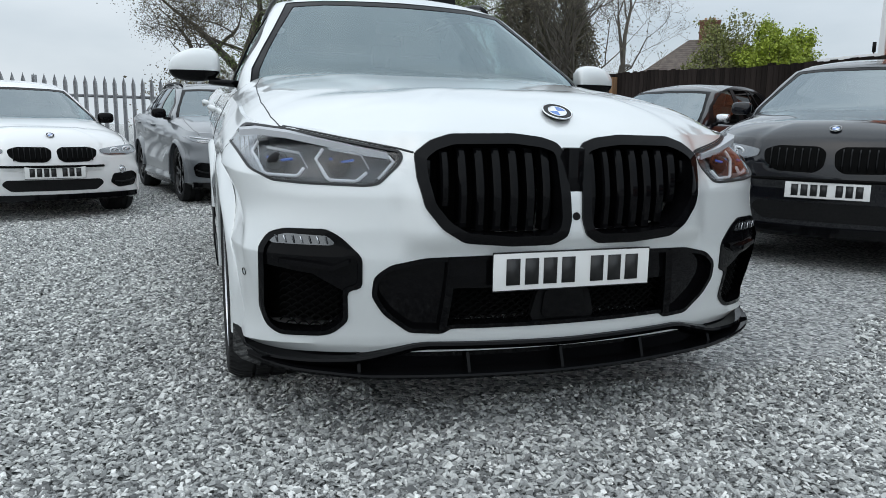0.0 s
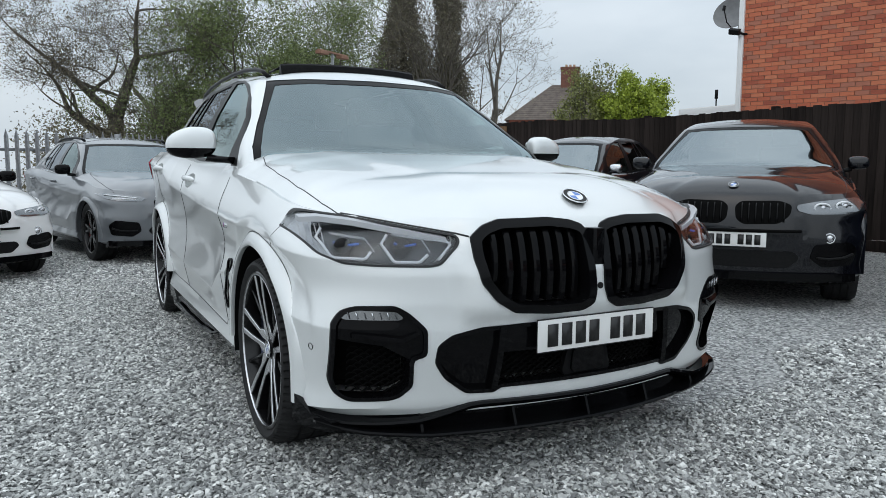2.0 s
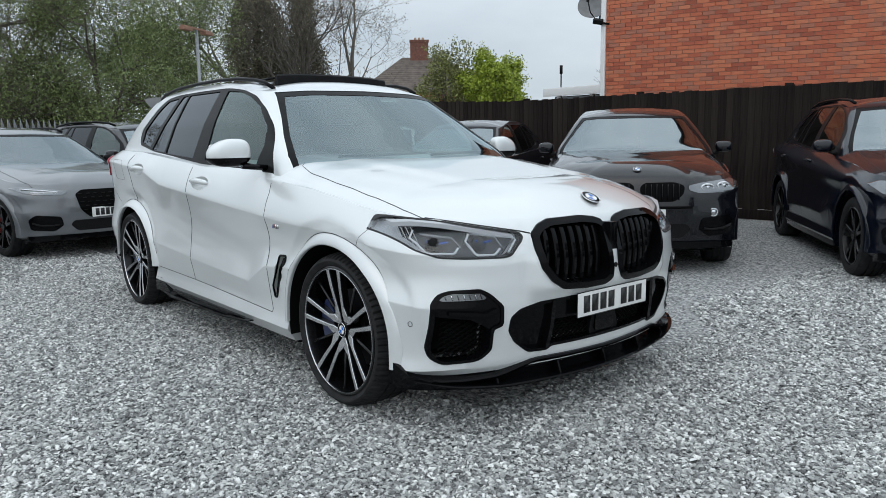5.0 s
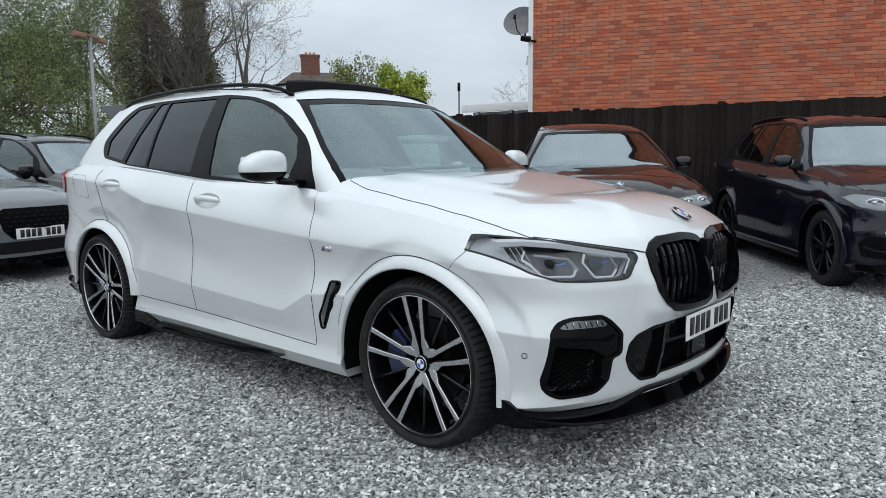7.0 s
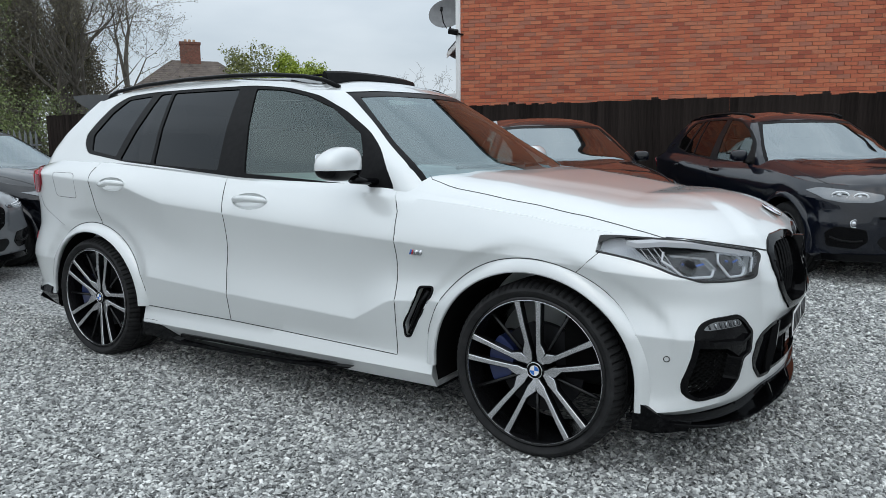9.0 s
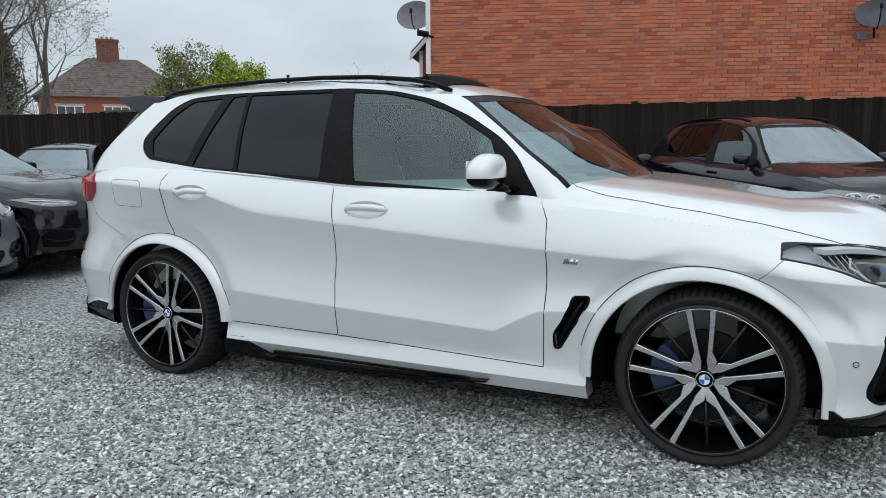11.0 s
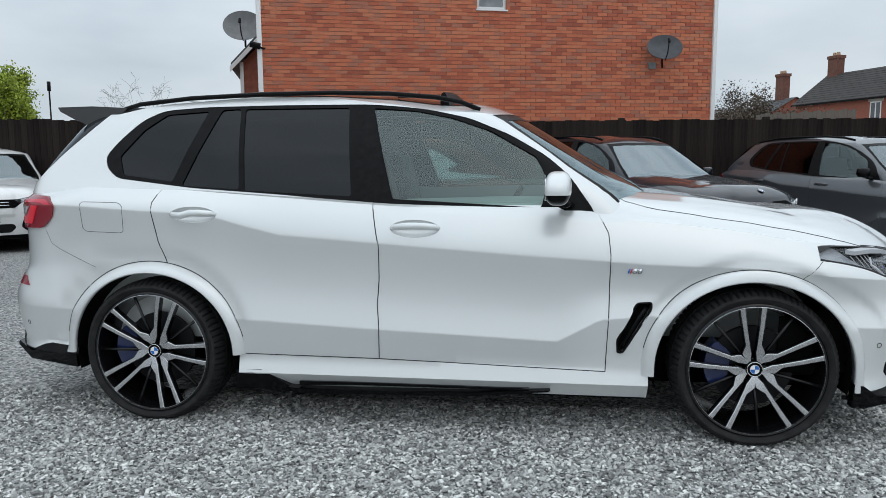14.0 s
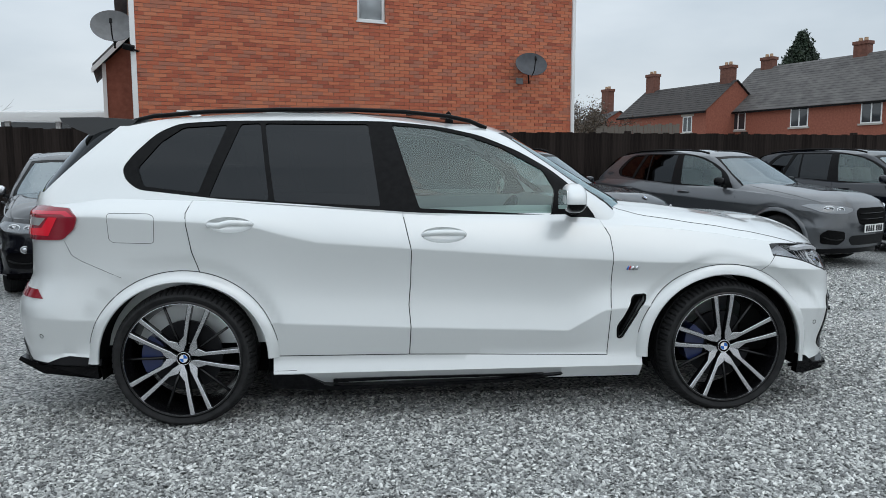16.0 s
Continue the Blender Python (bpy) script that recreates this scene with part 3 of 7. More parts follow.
def tyre_mesh(r=0.374, rim=0.295, width=0.275, detail=True):
    """A low-profile tyre about the y axis, outer wall at y = 0, with grooved tread."""
    w = width
    prof = [(rim - 0.004, 0.012), (rim + 0.007, 0.004), (rim + 0.018, -0.005), (lerp(rim, r, 0.45), -0.010), (r - 0.024, -0.005), (r - 0.019, 0.002), (r - 0.010, 0.017), (r - 0.003, 0.042)]
    for g in (0.28, 0.5, 0.72):
        s = w * g
        prof += [(r, s - 0.007), (r - 0.009, s - 0.005), (r - 0.009, s + 0.005), (r, s + 0.007)]
    prof += [(r - 0.003, w - 0.042), (r - 0.010, w - 0.017), (r - 0.03, w), (rim, w - 0.01)]
    n = 300 if detail else 60
    def ring(i, j, rr):
        if detail and j % 4 == 0 and i in (5, 6, 7, 8, 19, 20, 21):
            return rr - 0.009
        if detail and j % 8 == 3 and i in (12, 15):
            return rr - 0.006
        return rr
    bm = lathe(bmesh.new(), prof, n, "y", ring)
    return bm

def spoke_blade(bm, a_rim, r_out, a_hub, y_face, wide_hub, wide_rim, r_in=0.045, depth=0.03):
    """One machined spoke: a bar from hub to rim that bends a third of the way out, as a solid with a bevelled face."""
    def at(r, a):
        return Vector((r * math.cos(a), 0, r * math.sin(a)))
    stations = [(r_in, a_hub, wide_hub * 0.62), (0.105, lerp(a_hub, a_rim, 0.25), wide_hub), (0.135, lerp(a_hub, a_rim, 0.62), wide_hub * 0.80), (0.20, lerp(a_hub, a_rim, 0.92), wide_rim), (r_out, a_rim, wide_rim * 0.95)]
    rows = []
    for i, (r, a, w) in enumerate(stations):
        p = at(r, a)
        q = at(*stations[min(i + 1, 4)][:2]) - at(*stations[max(i - 1, 0)][:2])
        s = Vector((-q.z, 0, q.x)).normalized()
        yf = y_face + 0.020 * (1 - r / r_out) ** 2
        rows.append([bm.verts.new(p + s * k * w / 2 + Vector((0, yy, 0))) for k, yy in ((-1, yf + depth), (-1, yf + 0.004), (-0.8, yf), (0.8, yf), (1, yf + 0.004), (1, yf + depth))])
    fs = []
    for a, b in zip(rows, rows[1:]):
        for k in range(6):
            fs.append(bm.faces.new((a[k - 1], a[k], b[k], b[k - 1])))
    fs += [bm.faces.new(rows[0]), bm.faces.new(rows[-1])]
    bmesh.ops.recalc_face_normals(bm, faces=fs)

def twin_spoke(bm, a, s, rim, grow_w, y0, depth):
    """One of a pair of spokes: narrow and straight from the rim, then a wide shoulder that tapers to the hub of a dished wheel."""
    stations = [(0.115, 30, 0.013), (0.19, 25.5, 0.026), (0.272, 21.5, 0.041), (0.325, 16.8, 0.031), (0.40, 12.4, 0.0185), (0.70, 10.3, 0.020), (0.985, 9.15, 0.0235)]
    c = [Vector((q * rim * math.cos(a + s * radians(g)), 0, q * rim * math.sin(a + s * radians(g)))) for q, g, w in stations]
    rows = []
    for i, (q, g, w) in enumerate(stations):
        d = c[min(i + 1, 6)] - c[max(i - 1, 0)]
        n = Vector((-d.z, 0, d.x)).normalized()
        yf = y0 + 0.044 * (1 - q) ** 1.25
        h = w / 2 + grow_w
        rows.append([bm.verts.new(c[i] + n * k + Vector((0, yy, 0))) for k, yy in ((-h, yf + depth), (-h, yf + 0.002), (-h + 0.002, yf), (h - 0.002, yf), (h, yf + 0.002), (h, yf + depth))])
    fs = []
    for p, q in zip(rows, rows[1:]):
        for k in range(6):
            fs.append(bm.faces.new((p[k - 1], p[k], q[k], q[k - 1])))
    fs += [bm.faces.new(rows[0]), bm.faces.new(rows[-1])]
    bmesh.ops.recalc_face_normals(bm, faces=fs)

def disc(bm, r, y0, y1, n=32):
    return lathe(bm, [(0, y0), (r * 0.94, y0), (r, y0 + (y1 - y0) * 0.3), (r, y1), (0, y1)], n)

def roundel(parent, m, r=0.041, name="round_badge"):
    """A round badge: dark rim, blue and white quarters, drawn as plain shapes; faces -y before m."""
    b = bmesh.new()
    disc(b, r, -0.006, 0.0, 32)
    for v in b.verts:
        v.co = m @ v.co
    ob = part(name, b, GLOSS, parent, "round badge with blue and white quarters")
    b = bmesh.new()
    tube(b, [m @ Vector((r * math.cos(i * math.tau / 32), -0.006, r * math.sin(i * math.tau / 32))) for i in range(32)], r * 0.055, 5, True)
    tube(b, [m @ Vector((0.62 * r * math.cos(i * math.tau / 32), -0.0065, 0.62 * r * math.sin(i * math.tau / 32))) for i in range(32)], r * 0.04, 5, True)
    part("badge_rim", b, CHROME, ob)
    for q in range(4):
        b = bmesh.new()
        a0 = q * math.pi / 2
        c = b.verts.new(m @ Vector((0, -0.0072, 0)))
        arc = [b.verts.new(m @ Vector((0.6 * r * math.cos(a0 + i * math.pi / 16), -0.0072, 0.6 * r * math.sin(a0 + i * math.pi / 16)))) for i in range(9)]
        for i in range(8):
            b.faces.new((c, arc[i], arc[i + 1]))
        part("badge_quarter", b, (BLUE, RWHITE)[q % 2], ob)
    return ob

def wheel(parent, m, r=0.374, rim=0.295, width=0.275, spin=0.0, style="double", caliper=None, detail=True, badge=True):
    """A wheel about the y axis with its outer face towards -y, placed by m."""
    holder = new("wheel")
    holder.parent = parent
    holder.matrix_parent_inverse = Matrix.Identity(4)
    holder.matrix_local = m
    part("tyre", tyre_mesh(r, rim, width, detail), RUBBER, holder)
    b = lathe(bmesh.new(), [(rim + 0.004, 0.002), (rim - 0.002, -0.002), (rim - 0.010, 0.0), (rim - 0.014, 0.008)], 72)
    part("rim_lip", b, RIMBLACK, holder)
    if style == "double":
        b = lathe(bmesh.new(), [(rim - 0.0075, 0.0005), (rim - 0.0105, -0.0012), (rim - 0.0125, 0.003), (rim - 0.0125, 0.008)], 72)
        part("rim_edge", b, ALLOY, holder, "thin machined rim edge")
    b = lathe(bmesh.new(), [(rim - 0.013, 0.008), (rim - 0.022, 0.05), (rim - 0.035, 0.12), (rim - 0.03, width - 0.01), (rim, width - 0.01), (rim - 0.004, 0.01)], 72)
    part("rim_barrel", b, RIMBLACK, holder)
    spin = radians(spin)
    if style == "double":
        for k in range(5):
            a = spin + math.pi / 2 + k * math.tau / 5
            for s in (-1, 1):
                b = bmesh.new()
                twin_spoke(b, a, s, rim - 0.009, 0.0, 0.002, 0.005)
                part("spoke", b, ALLOY, holder, "machined silver spoke" if k == 0 and s == 1 else "")
                b = bmesh.new()
                twin_spoke(b, a, s, rim - 0.009, 0.0022, 0.005, 0.034)
                part("spoke_back", b, RIMBLACK, holder)
            b = bmesh.new()
            tube(b, [Vector((q * math.cos(a + math.pi / 5), yy, q * math.sin(a + math.pi / 5))) for q, yy in ((0.05, 0.062), (0.15, 0.040), (rim - 0.012, 0.022))], [0.012, 0.008, 0.008], 6)
            part("black_spoke", b, RIMBLACK, holder)
    else:
        n = 5
        for k in range(n):
            a = spin + math.pi / 2 + k * math.tau / n
            b = bmesh.new()
            for s in (-1, 1):
                spoke_blade(b, a + s * 0.20, rim - 0.008, a + s * 0.10, 0.010, 0.045, 0.026)
            part("spoke", b, ALLOY if style == "silver" else RIMBLACK, holder)
    b = bmesh.new()
    dish = 0.036 if style == "double" else 0.012
    disc(b, 0.041, dish, dish + 0.05, 32)
    part("hub", b, RIMBLACK if style != "silver" else ALLOY, holder)
    if badge:
        roundel(holder, pose(0, dish, 0, 0, 0, 0), 0.034, "hub_cap")
    b = lathe(bmesh.new(), [(0.07, 0.10), (0.19, 0.10), (0.19, 0.125), (0.07, 0.125), (0.07, 0.10)], 48)
    part("brake_disc", b, STEEL, holder)
    if caliper is not None:
        b = bmesh.new()
        prism(b, "y", fillet([(q * math.cos(a), q * math.sin(a)) for q, a in ((0.125, 2.55), (0.215, 2.50), (0.225, 2.85), (0.225, 3.2), (0.215, 3.55), (0.125, 3.50))], 0.02), 0.055, 0.16)
        part("brake_caliper", b, caliper, holder)
    return holder

def number_plate(parent, m, w=0.52, h=0.111, cloth=PLATEW, bars=7):
    """A number plate whose characters are plain bars; faces -y before m."""
    b = boxed(-w / 2, w / 2, -0.006, 0.0, -h / 2, h / 2, 0.003)
    for v in b.verts:
        v.co = m @ v.co
    ob = part("number_plate", b, cloth, parent, "white number plate with dark bars")
    b = bmesh.new()
    tube(b, [m @ Vector((sx * w / 2, -0.003, sz * h / 2)) for sx, sz in ((-1, -1), (1, -1), (1, 1), (-1, 1))], 0.0035, 4, True)
    part("plate_edge", b, INK, ob)
    pitch = w * 0.115
    x = -pitch * (bars - 1 + 0.6) / 2
    for i in range(bars):
        b = boxed(x - pitch * 0.36, x + pitch * 0.36, -0.0085, -0.0060, -h * 0.35, h * 0.35)
        for v in b.verts:
            v.co = m @ v.co
        part("bar", b, INK, ob)
        x += pitch * (1.6 if i == 3 else 1.0)
    return ob

def bvh_of(bm):
    from mathutils.bvhtree import BVHTree
    return BVHTree.FromBMesh(bm)

def on_flank(tree, x, z, side=-1, lift=0.0):
    hit = tree.ray_cast(Vector((x, side * 2.0, z)), Vector((0, -side, 0)))
    return hit[0] + hit[1] * lift if hit[0] is not None else Vector((x, side * 0.95, z))

def on_top(tree, x, y, lift=0.0):
    hit = tree.ray_cast(Vector((x, y, 3.0)), Vector((0, 0, -1)))
    return hit[0] + hit[1] * lift

def on_nose(tree, y, z, lift=0.0, way=-1):
    hit = tree.ray_cast(Vector((-way * 4.0, y, z)), Vector((way, 0, 0)))
    return hit[0] + hit[1] * lift if hit[0] is not None else Vector((2.2, y, z))

def dense(pts, step=0.03):
    out = []
    for a, b in zip(pts, pts[1:]):
        a, b = Vector(a), Vector(b)
        n = max(1, int((b - a).length / step))
        out += [a.lerp(b, i / n) for i in range(n)]
    return out + [Vector(pts[-1])]

def strip(bm, pts, thick, a, b):
    """A flat bar along a line: pts are centres, a and b the half extents along the two given vectors."""
    rows = []
    for p in pts:
        p = Vector(p)
        rows.append([bm.verts.new(p + a * i + b * j) for i, j in ((-1, -1), (1, -1), (1, 1), (-1, 1))])
    fs = []
    for r, q in zip(rows, rows[1:]):
        for k in range(4):
            fs.append(bm.faces.new((r[k - 1], r[k], q[k], q[k - 1])))
    fs += [bm.faces.new(rows[0]), bm.faces.new(rows[-1])]
    bmesh.ops.recalc_face_normals(bm, faces=fs)
    return bm

# wheel arch trims: a rounded band swept over each arch, flush with the flank outside and proud at the lip
_flank = bvh_of(RAW)
def arch_trim(cx, cz, side, foot_f, foot_r, n=44):
    bm = bmesh.new()
    line = [(1.0, 0.0, foot_f - cz), (1.0, 0.0, (foot_f - cz) / 2)] + [(math.cos(math.pi * i / n), math.sin(math.pi * i / n), 0.0) for i in range(n + 1)] + [(-1.0, 0.0, (foot_r - cz) / 2), (-1.0, 0.0, foot_r - cz)]
    rows = []
    for c, q, dz in line:
        more = 0.012 if cx > 0 and c > 0 else 0.0
        out, lip = Vector((cx + (FLARE_A + more * 0.5) * c, cz + FLARE_B * q + dz)), Vector((cx + (0.437 + more) * c, cz + 0.412 * q + dz))
        ys = abs(on_flank(_flank, out.x, max(out.y, 0.30), side).y)
        yl = max(ys + 0.004, tab(abs(lip.x), [(0.9, 0.986), (1.5, 0.996), (1.75, 0.990), (1.95, 0.968)]))
        at = lambda u, y: bm.verts.new((lerp(out.x, lip.x, u), side * y, lerp(out.y, lip.y, u)))
        rows.append([at(0, ys - 0.03), at(0, ys - 0.001), at(0.05, ys + 0.005), at(0.35, lerp(ys + 0.007, yl, 0.55)), at(0.70, lerp(ys + 0.007, yl, 0.95)), at(0.92, yl), at(1.0, yl - 0.004), at(1.02, yl - 0.010), at(1.0, yl - 0.020)])
    fs = []
    for p, q in zip(rows, rows[1:]):
        for k in range(len(p)):
            fs.append(bm.faces.new((p[k - 1], p[k], q[k], q[k - 1])))
    fs += [bm.faces.new(rows[0]), bm.faces.new(rows[-1])]
    bmesh.ops.recalc_face_normals(bm, faces=fs)
    return bm
FLARES = [arch_trim(cx, cz, side, *((0.285, 0.335) if cx > 0 else (0.375, 0.36))) for cx, cz in ARCHES for side in (-1, 1)]

# panes: one sheet of glass each, set back from the frame
SKINS = {}
_mid = bvh_of(cabin_solid(-0.0125))
for key, bm in PANES.items():
    out = bm.copy()
    gone = []
    for f in out.faces:
        c = f.calc_center_median()
        hit = _mid.find_nearest(c)
        if (c - hit[0]).dot(hit[1]) < 0 or abs(f.normal.dot(hit[1])) < 0.5:
            gone.append(f)
    bmesh.ops.delete(out, geom=gone, context="FACES")
    SKINS[key] = out

# ---- the white car ----
KIDNEY = [(0.028, 0.875), (0.045, 0.90), (0.09, 0.915), (0.175, 0.925), (0.36, 0.922), (0.42, 0.903), (0.468, 0.868), (0.465, 0.80), (0.447, 0.72), (0.40, 0.66), (0.34, 0.622), (0.20, 0.610), (0.075, 0.612), (0.035, 0.635), (0.022, 0.68)]
HEADLAMP = [(0.962, 0.903), (0.90, 0.951), (0.80, 0.936), (0.65, 0.905), (0.50, 0.876), (0.495, 0.860), (0.505, 0.835), (0.565, 0.778), (0.60, 0.772), (0.76, 0.776), (0.85, 0.782), (0.91, 0.812)]
FOG = [(0.895, 0.59), (0.865, 0.635), (0.825, 0.65), (0.71, 0.652), (0.67, 0.628), (0.615, 0.572), (0.615, 0.48), (0.655, 0.47), (0.65, 0.375), (0.69, 0.338), (0.72, 0.328), (0.84, 0.322), (0.875, 0.345), (0.893, 0.40)]
_half = [(0.26, 0.578), (0.44, 0.572), (0.54, 0.55), (0.585, 0.515), (0.59, 0.455), (0.555, 0.40), (0.48, 0.342), (0.38, 0.338), (0.36, 0.354)]
INTAKE = _half + [(-y, z) for y, z in _half[::-1]]
SIDE_VENT = [(0.945, 0.677), (1.012, 0.682), (1.008, 0.650), (0.885, 0.442), (0.862, 0.440), (0.858, 0.500)]

hero = thing("suv_car", "white SUV with gloss black grille and machined alloy wheels", "car")

def nose_cuts(bm):
    pair_x(bm, fillet(KIDNEY, 0.012, 2), 2.13, 2.6)
    pair_x(bm, fillet(HEADLAMP, 0.012, 2), 1.742, 2.6)
    pair_x(bm, fillet(FOG, 0.015, 2), 1.88, 2.6)
    prism(bm, "x", fillet(INTAKE, 0.015, 2), 2.10, 2.6)
    both_sides(bm, fillet(SIDE_VENT, 0.01, 2), 0.90, 1.3)

HEROBODY = minus(PLAINBODY, cuts(nose_cuts))
TREE = bvh_of(RAW)
assert sum(1 for e in HEROBODY.edges if not e.is_manifold) < 40 and HEROBODY.calc_volume() > 3.0
same = lambda v: v
body = part("body", HEROBODY.copy(), WHITE, hero)
for (key, side), bm in DOORS.items():
    x0, z0 = (-0.10, 1.02) if key == "f" else (-1.215, 1.085)
    scoop = bmesh.new()
    at = on_flank(TREE, x0, z0, side, 0.012)
    bmesh.ops.create_uvsphere(scoop, u_segments=32, v_segments=16, radius=1.0, matrix=Matrix.Translation(at) @ Matrix.Diagonal((0.124, 0.050, 0.047, 1)))
    d = part("front_door" if key == "f" else "rear_door", minus(bm, scoop), WHITE, hero)
    scoop.free()
    dl = [p for p in dense(list(DOOR_F if key == "f" else DOOR_R), 0.02) if p.y < tab(p.x, EDGE) - 0.012]
    if key == "f":
        dl = [p for p in dl if p.x > -0.27 or p.y < 0.375]
    # dark strip along the door edge, in place of the gap's own shade
    b = bmesh.new()
    run = []
    for p in dl + [None]:
        if p is None or (run and (p - run[-1]).length > 0.06):
            if len(run) > 1:
                tube(b, [on_flank(TREE, q.x, q.y, side, -0.0002) for q in run], 0.0024, 4)
            run = []
        if p is not None:
            run.append(p)
    part("door_gap", b, SEAL, d)
    b = bmesh.new()
    line = [on_flank(TREE, x0 + dx, z0 + 0.002, side, l) for dx, l in ((-0.118, -0.004), (-0.098, 0.012), (-0.05, 0.024), (0.0, 0.027), (0.05, 0.024), (0.098, 0.012), (0.118, -0.004))]
    tube(b, line, [0.008, 0.014, 0.016, 0.016, 0.016, 0.014, 0.008], 10)
    for v in b.verts:
        v.co.z = z0 + (v.co.z - z0) * 1.1
    part("door_handle", b, WHITE, d, "white door handle")
for i, bm in enumerate(FLARES):
    o = part("wheel_arch_trim", bm.copy(), WHITE, hero)
    (cx, cz), s = ARCHES[i // 2], (-1, 1)[i % 2]
    b = bmesh.new()
    tube(b, [on_flank(TREE, cx + (FLARE_A + 0.001) * math.cos(a), cz + (FLARE_B + 0.001) * math.sin(a), s, 0.0) for a in (math.pi * k / 48 for k in range(3, 46))], 0.0022, 4)
    part("trim_gap", b, SEAL, o)
part("roof", ROOFSHELL.copy(), WHITE, hero)
part("roof_lining", LINER.copy(), LINING, hero)
part("window_trim", DLOFRAME.copy(), SATIN, hero, "black window surround")
part("windscreen_border", SCREENFRAME.copy(), SATIN, hero)
for (key, side), bm in SKINS.items():
    nm, mt = {"f": ("front_side_window", GLASS_F), "screen": ("windscreen", GLASS_W), "back": ("rear_window", GLASS_R)}.get(key, ("privacy_window", GLASS_R))
    o = part(nm, bm.copy(), mt, hero)
    o.visible_shadow = False
interior(hero, same)
for cx, cz in ARCHES:
    for s in (-1, 1):
        b = bmesh.new()
        arc = [(cx + 0.440 * math.cos(t), cz + 0.416 * math.sin(t)) for t in (math.pi * (i / 24) for i in range(-2, 27))]
        ra, rb = [b.verts.new((x, s * tab(abs(x), [(1.5, 0.972), (1.95, 0.945)]), z)) for x, z in arc], [b.verts.new((x, s * 0.50, z)) for x, z in arc]
        for i in range(len(arc) - 1):
            b.faces.new((ra[i], ra[i + 1], rb[i + 1], rb[i]))
        part("wheel_arch_liner", b, VOID, hero)
# wheels: the outer face towards -y on the right
for x, spin, cal in ((HUB_X, 4.6, CALIPER), (-HUB_X, -18.9, CALIPER)):
    wheel(hero, pose(x, -0.968, HUB_Z), rim=0.310, spin=spin, caliper=cal)
    wheel(hero, pose(x, 0.968, HUB_Z, 0, 0, 180), rim=0.310, spin=spin, caliper=cal)
b = boxed(-2.2, 2.0, -0.66, 0.66, 0.21, 0.42, 0.03)
# extra width between the wheels, added to block light from the ground below
box(b, -1.0, 1.0, -0.90, 0.90, 0.20, 0.30)
part("underbody", b, VOID, hero)

# nose: two kidneys with slats
for s in (-1, 1):
    k = KIDNEY if s == 1 else flip_y(KIDNEY)
    ring = bmesh.new()
    prism(ring, "x", fillet(shrunk(k, -0.004), 0.012, 2), 2.0, 2.6)
    hole = bmesh.new()
    prism(hole, "x", fillet(shrunk(k, 0.026), 0.012, 2), 1.9, 2.7)
    rr = minus(ring, hole)
    skin_l = layer(0.008, -0.09)
    fr_ = part("grille_frame", common(skin_l, rr), GLOSS, hero, "gloss black kidney grille frame")
    # plate closing the grille, coloured as dark as the shade of a deep cavity
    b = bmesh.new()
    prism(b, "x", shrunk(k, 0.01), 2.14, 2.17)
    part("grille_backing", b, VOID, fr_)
    for i in range(8):
        y = s * (0.075 + 0.051 * i)
        top = 0.885 - max(0, abs(y) - 0.36) * 0.5
        bot = 0.645 if abs(y) < 0.32 else 0.645 + (abs(y) - 0.32) * 1.2
        b = bmesh.new()
        rows = []
        for j in range(9):
            z = lerp(top, bot, j / 8)
            xx = front_x(y, z) - 0.022 - 0.03 * (j / 8) ** 2
            rows.append([b.verts.new((xx + dx, y + dy, z)) for dx, dy in ((-0.05, -0.011), (-0.004, -0.013), (0.002, -0.008), (0.002, 0.008), (-0.004, 0.013), (-0.05, 0.011))])
        for a, c in zip(rows, rows[1:]):
            for q in range(6):
                b.faces.new((a[q - 1], a[q], c[q], c[q - 1]))
        b.faces.new(rows[0])
        b.faces.new(rows[-1])
        bmesh.ops.recalc_face_normals(b, faces=b.faces[:])
        part("slat", b, GLOSS, fr_)
b = boxed(front_x(0, 0.75) - 0.06, front_x(0, 0.75) - 0.004, -0.026, 0.026, 0.66, 0.89, 0.006)
part("grille_bridge", b, GLOSS, hero)
b = bmesh.new()
lathe(b, [(0, 0.0), (0.011, 0.0), (0.013, -0.01), (0.009, -0.012), (0, -0.008)], 16, "x", None, (front_x(0, 0.69) + 0.004, 0.0, 0.69))
part("camera_lens", b, PLASTIC, hero)

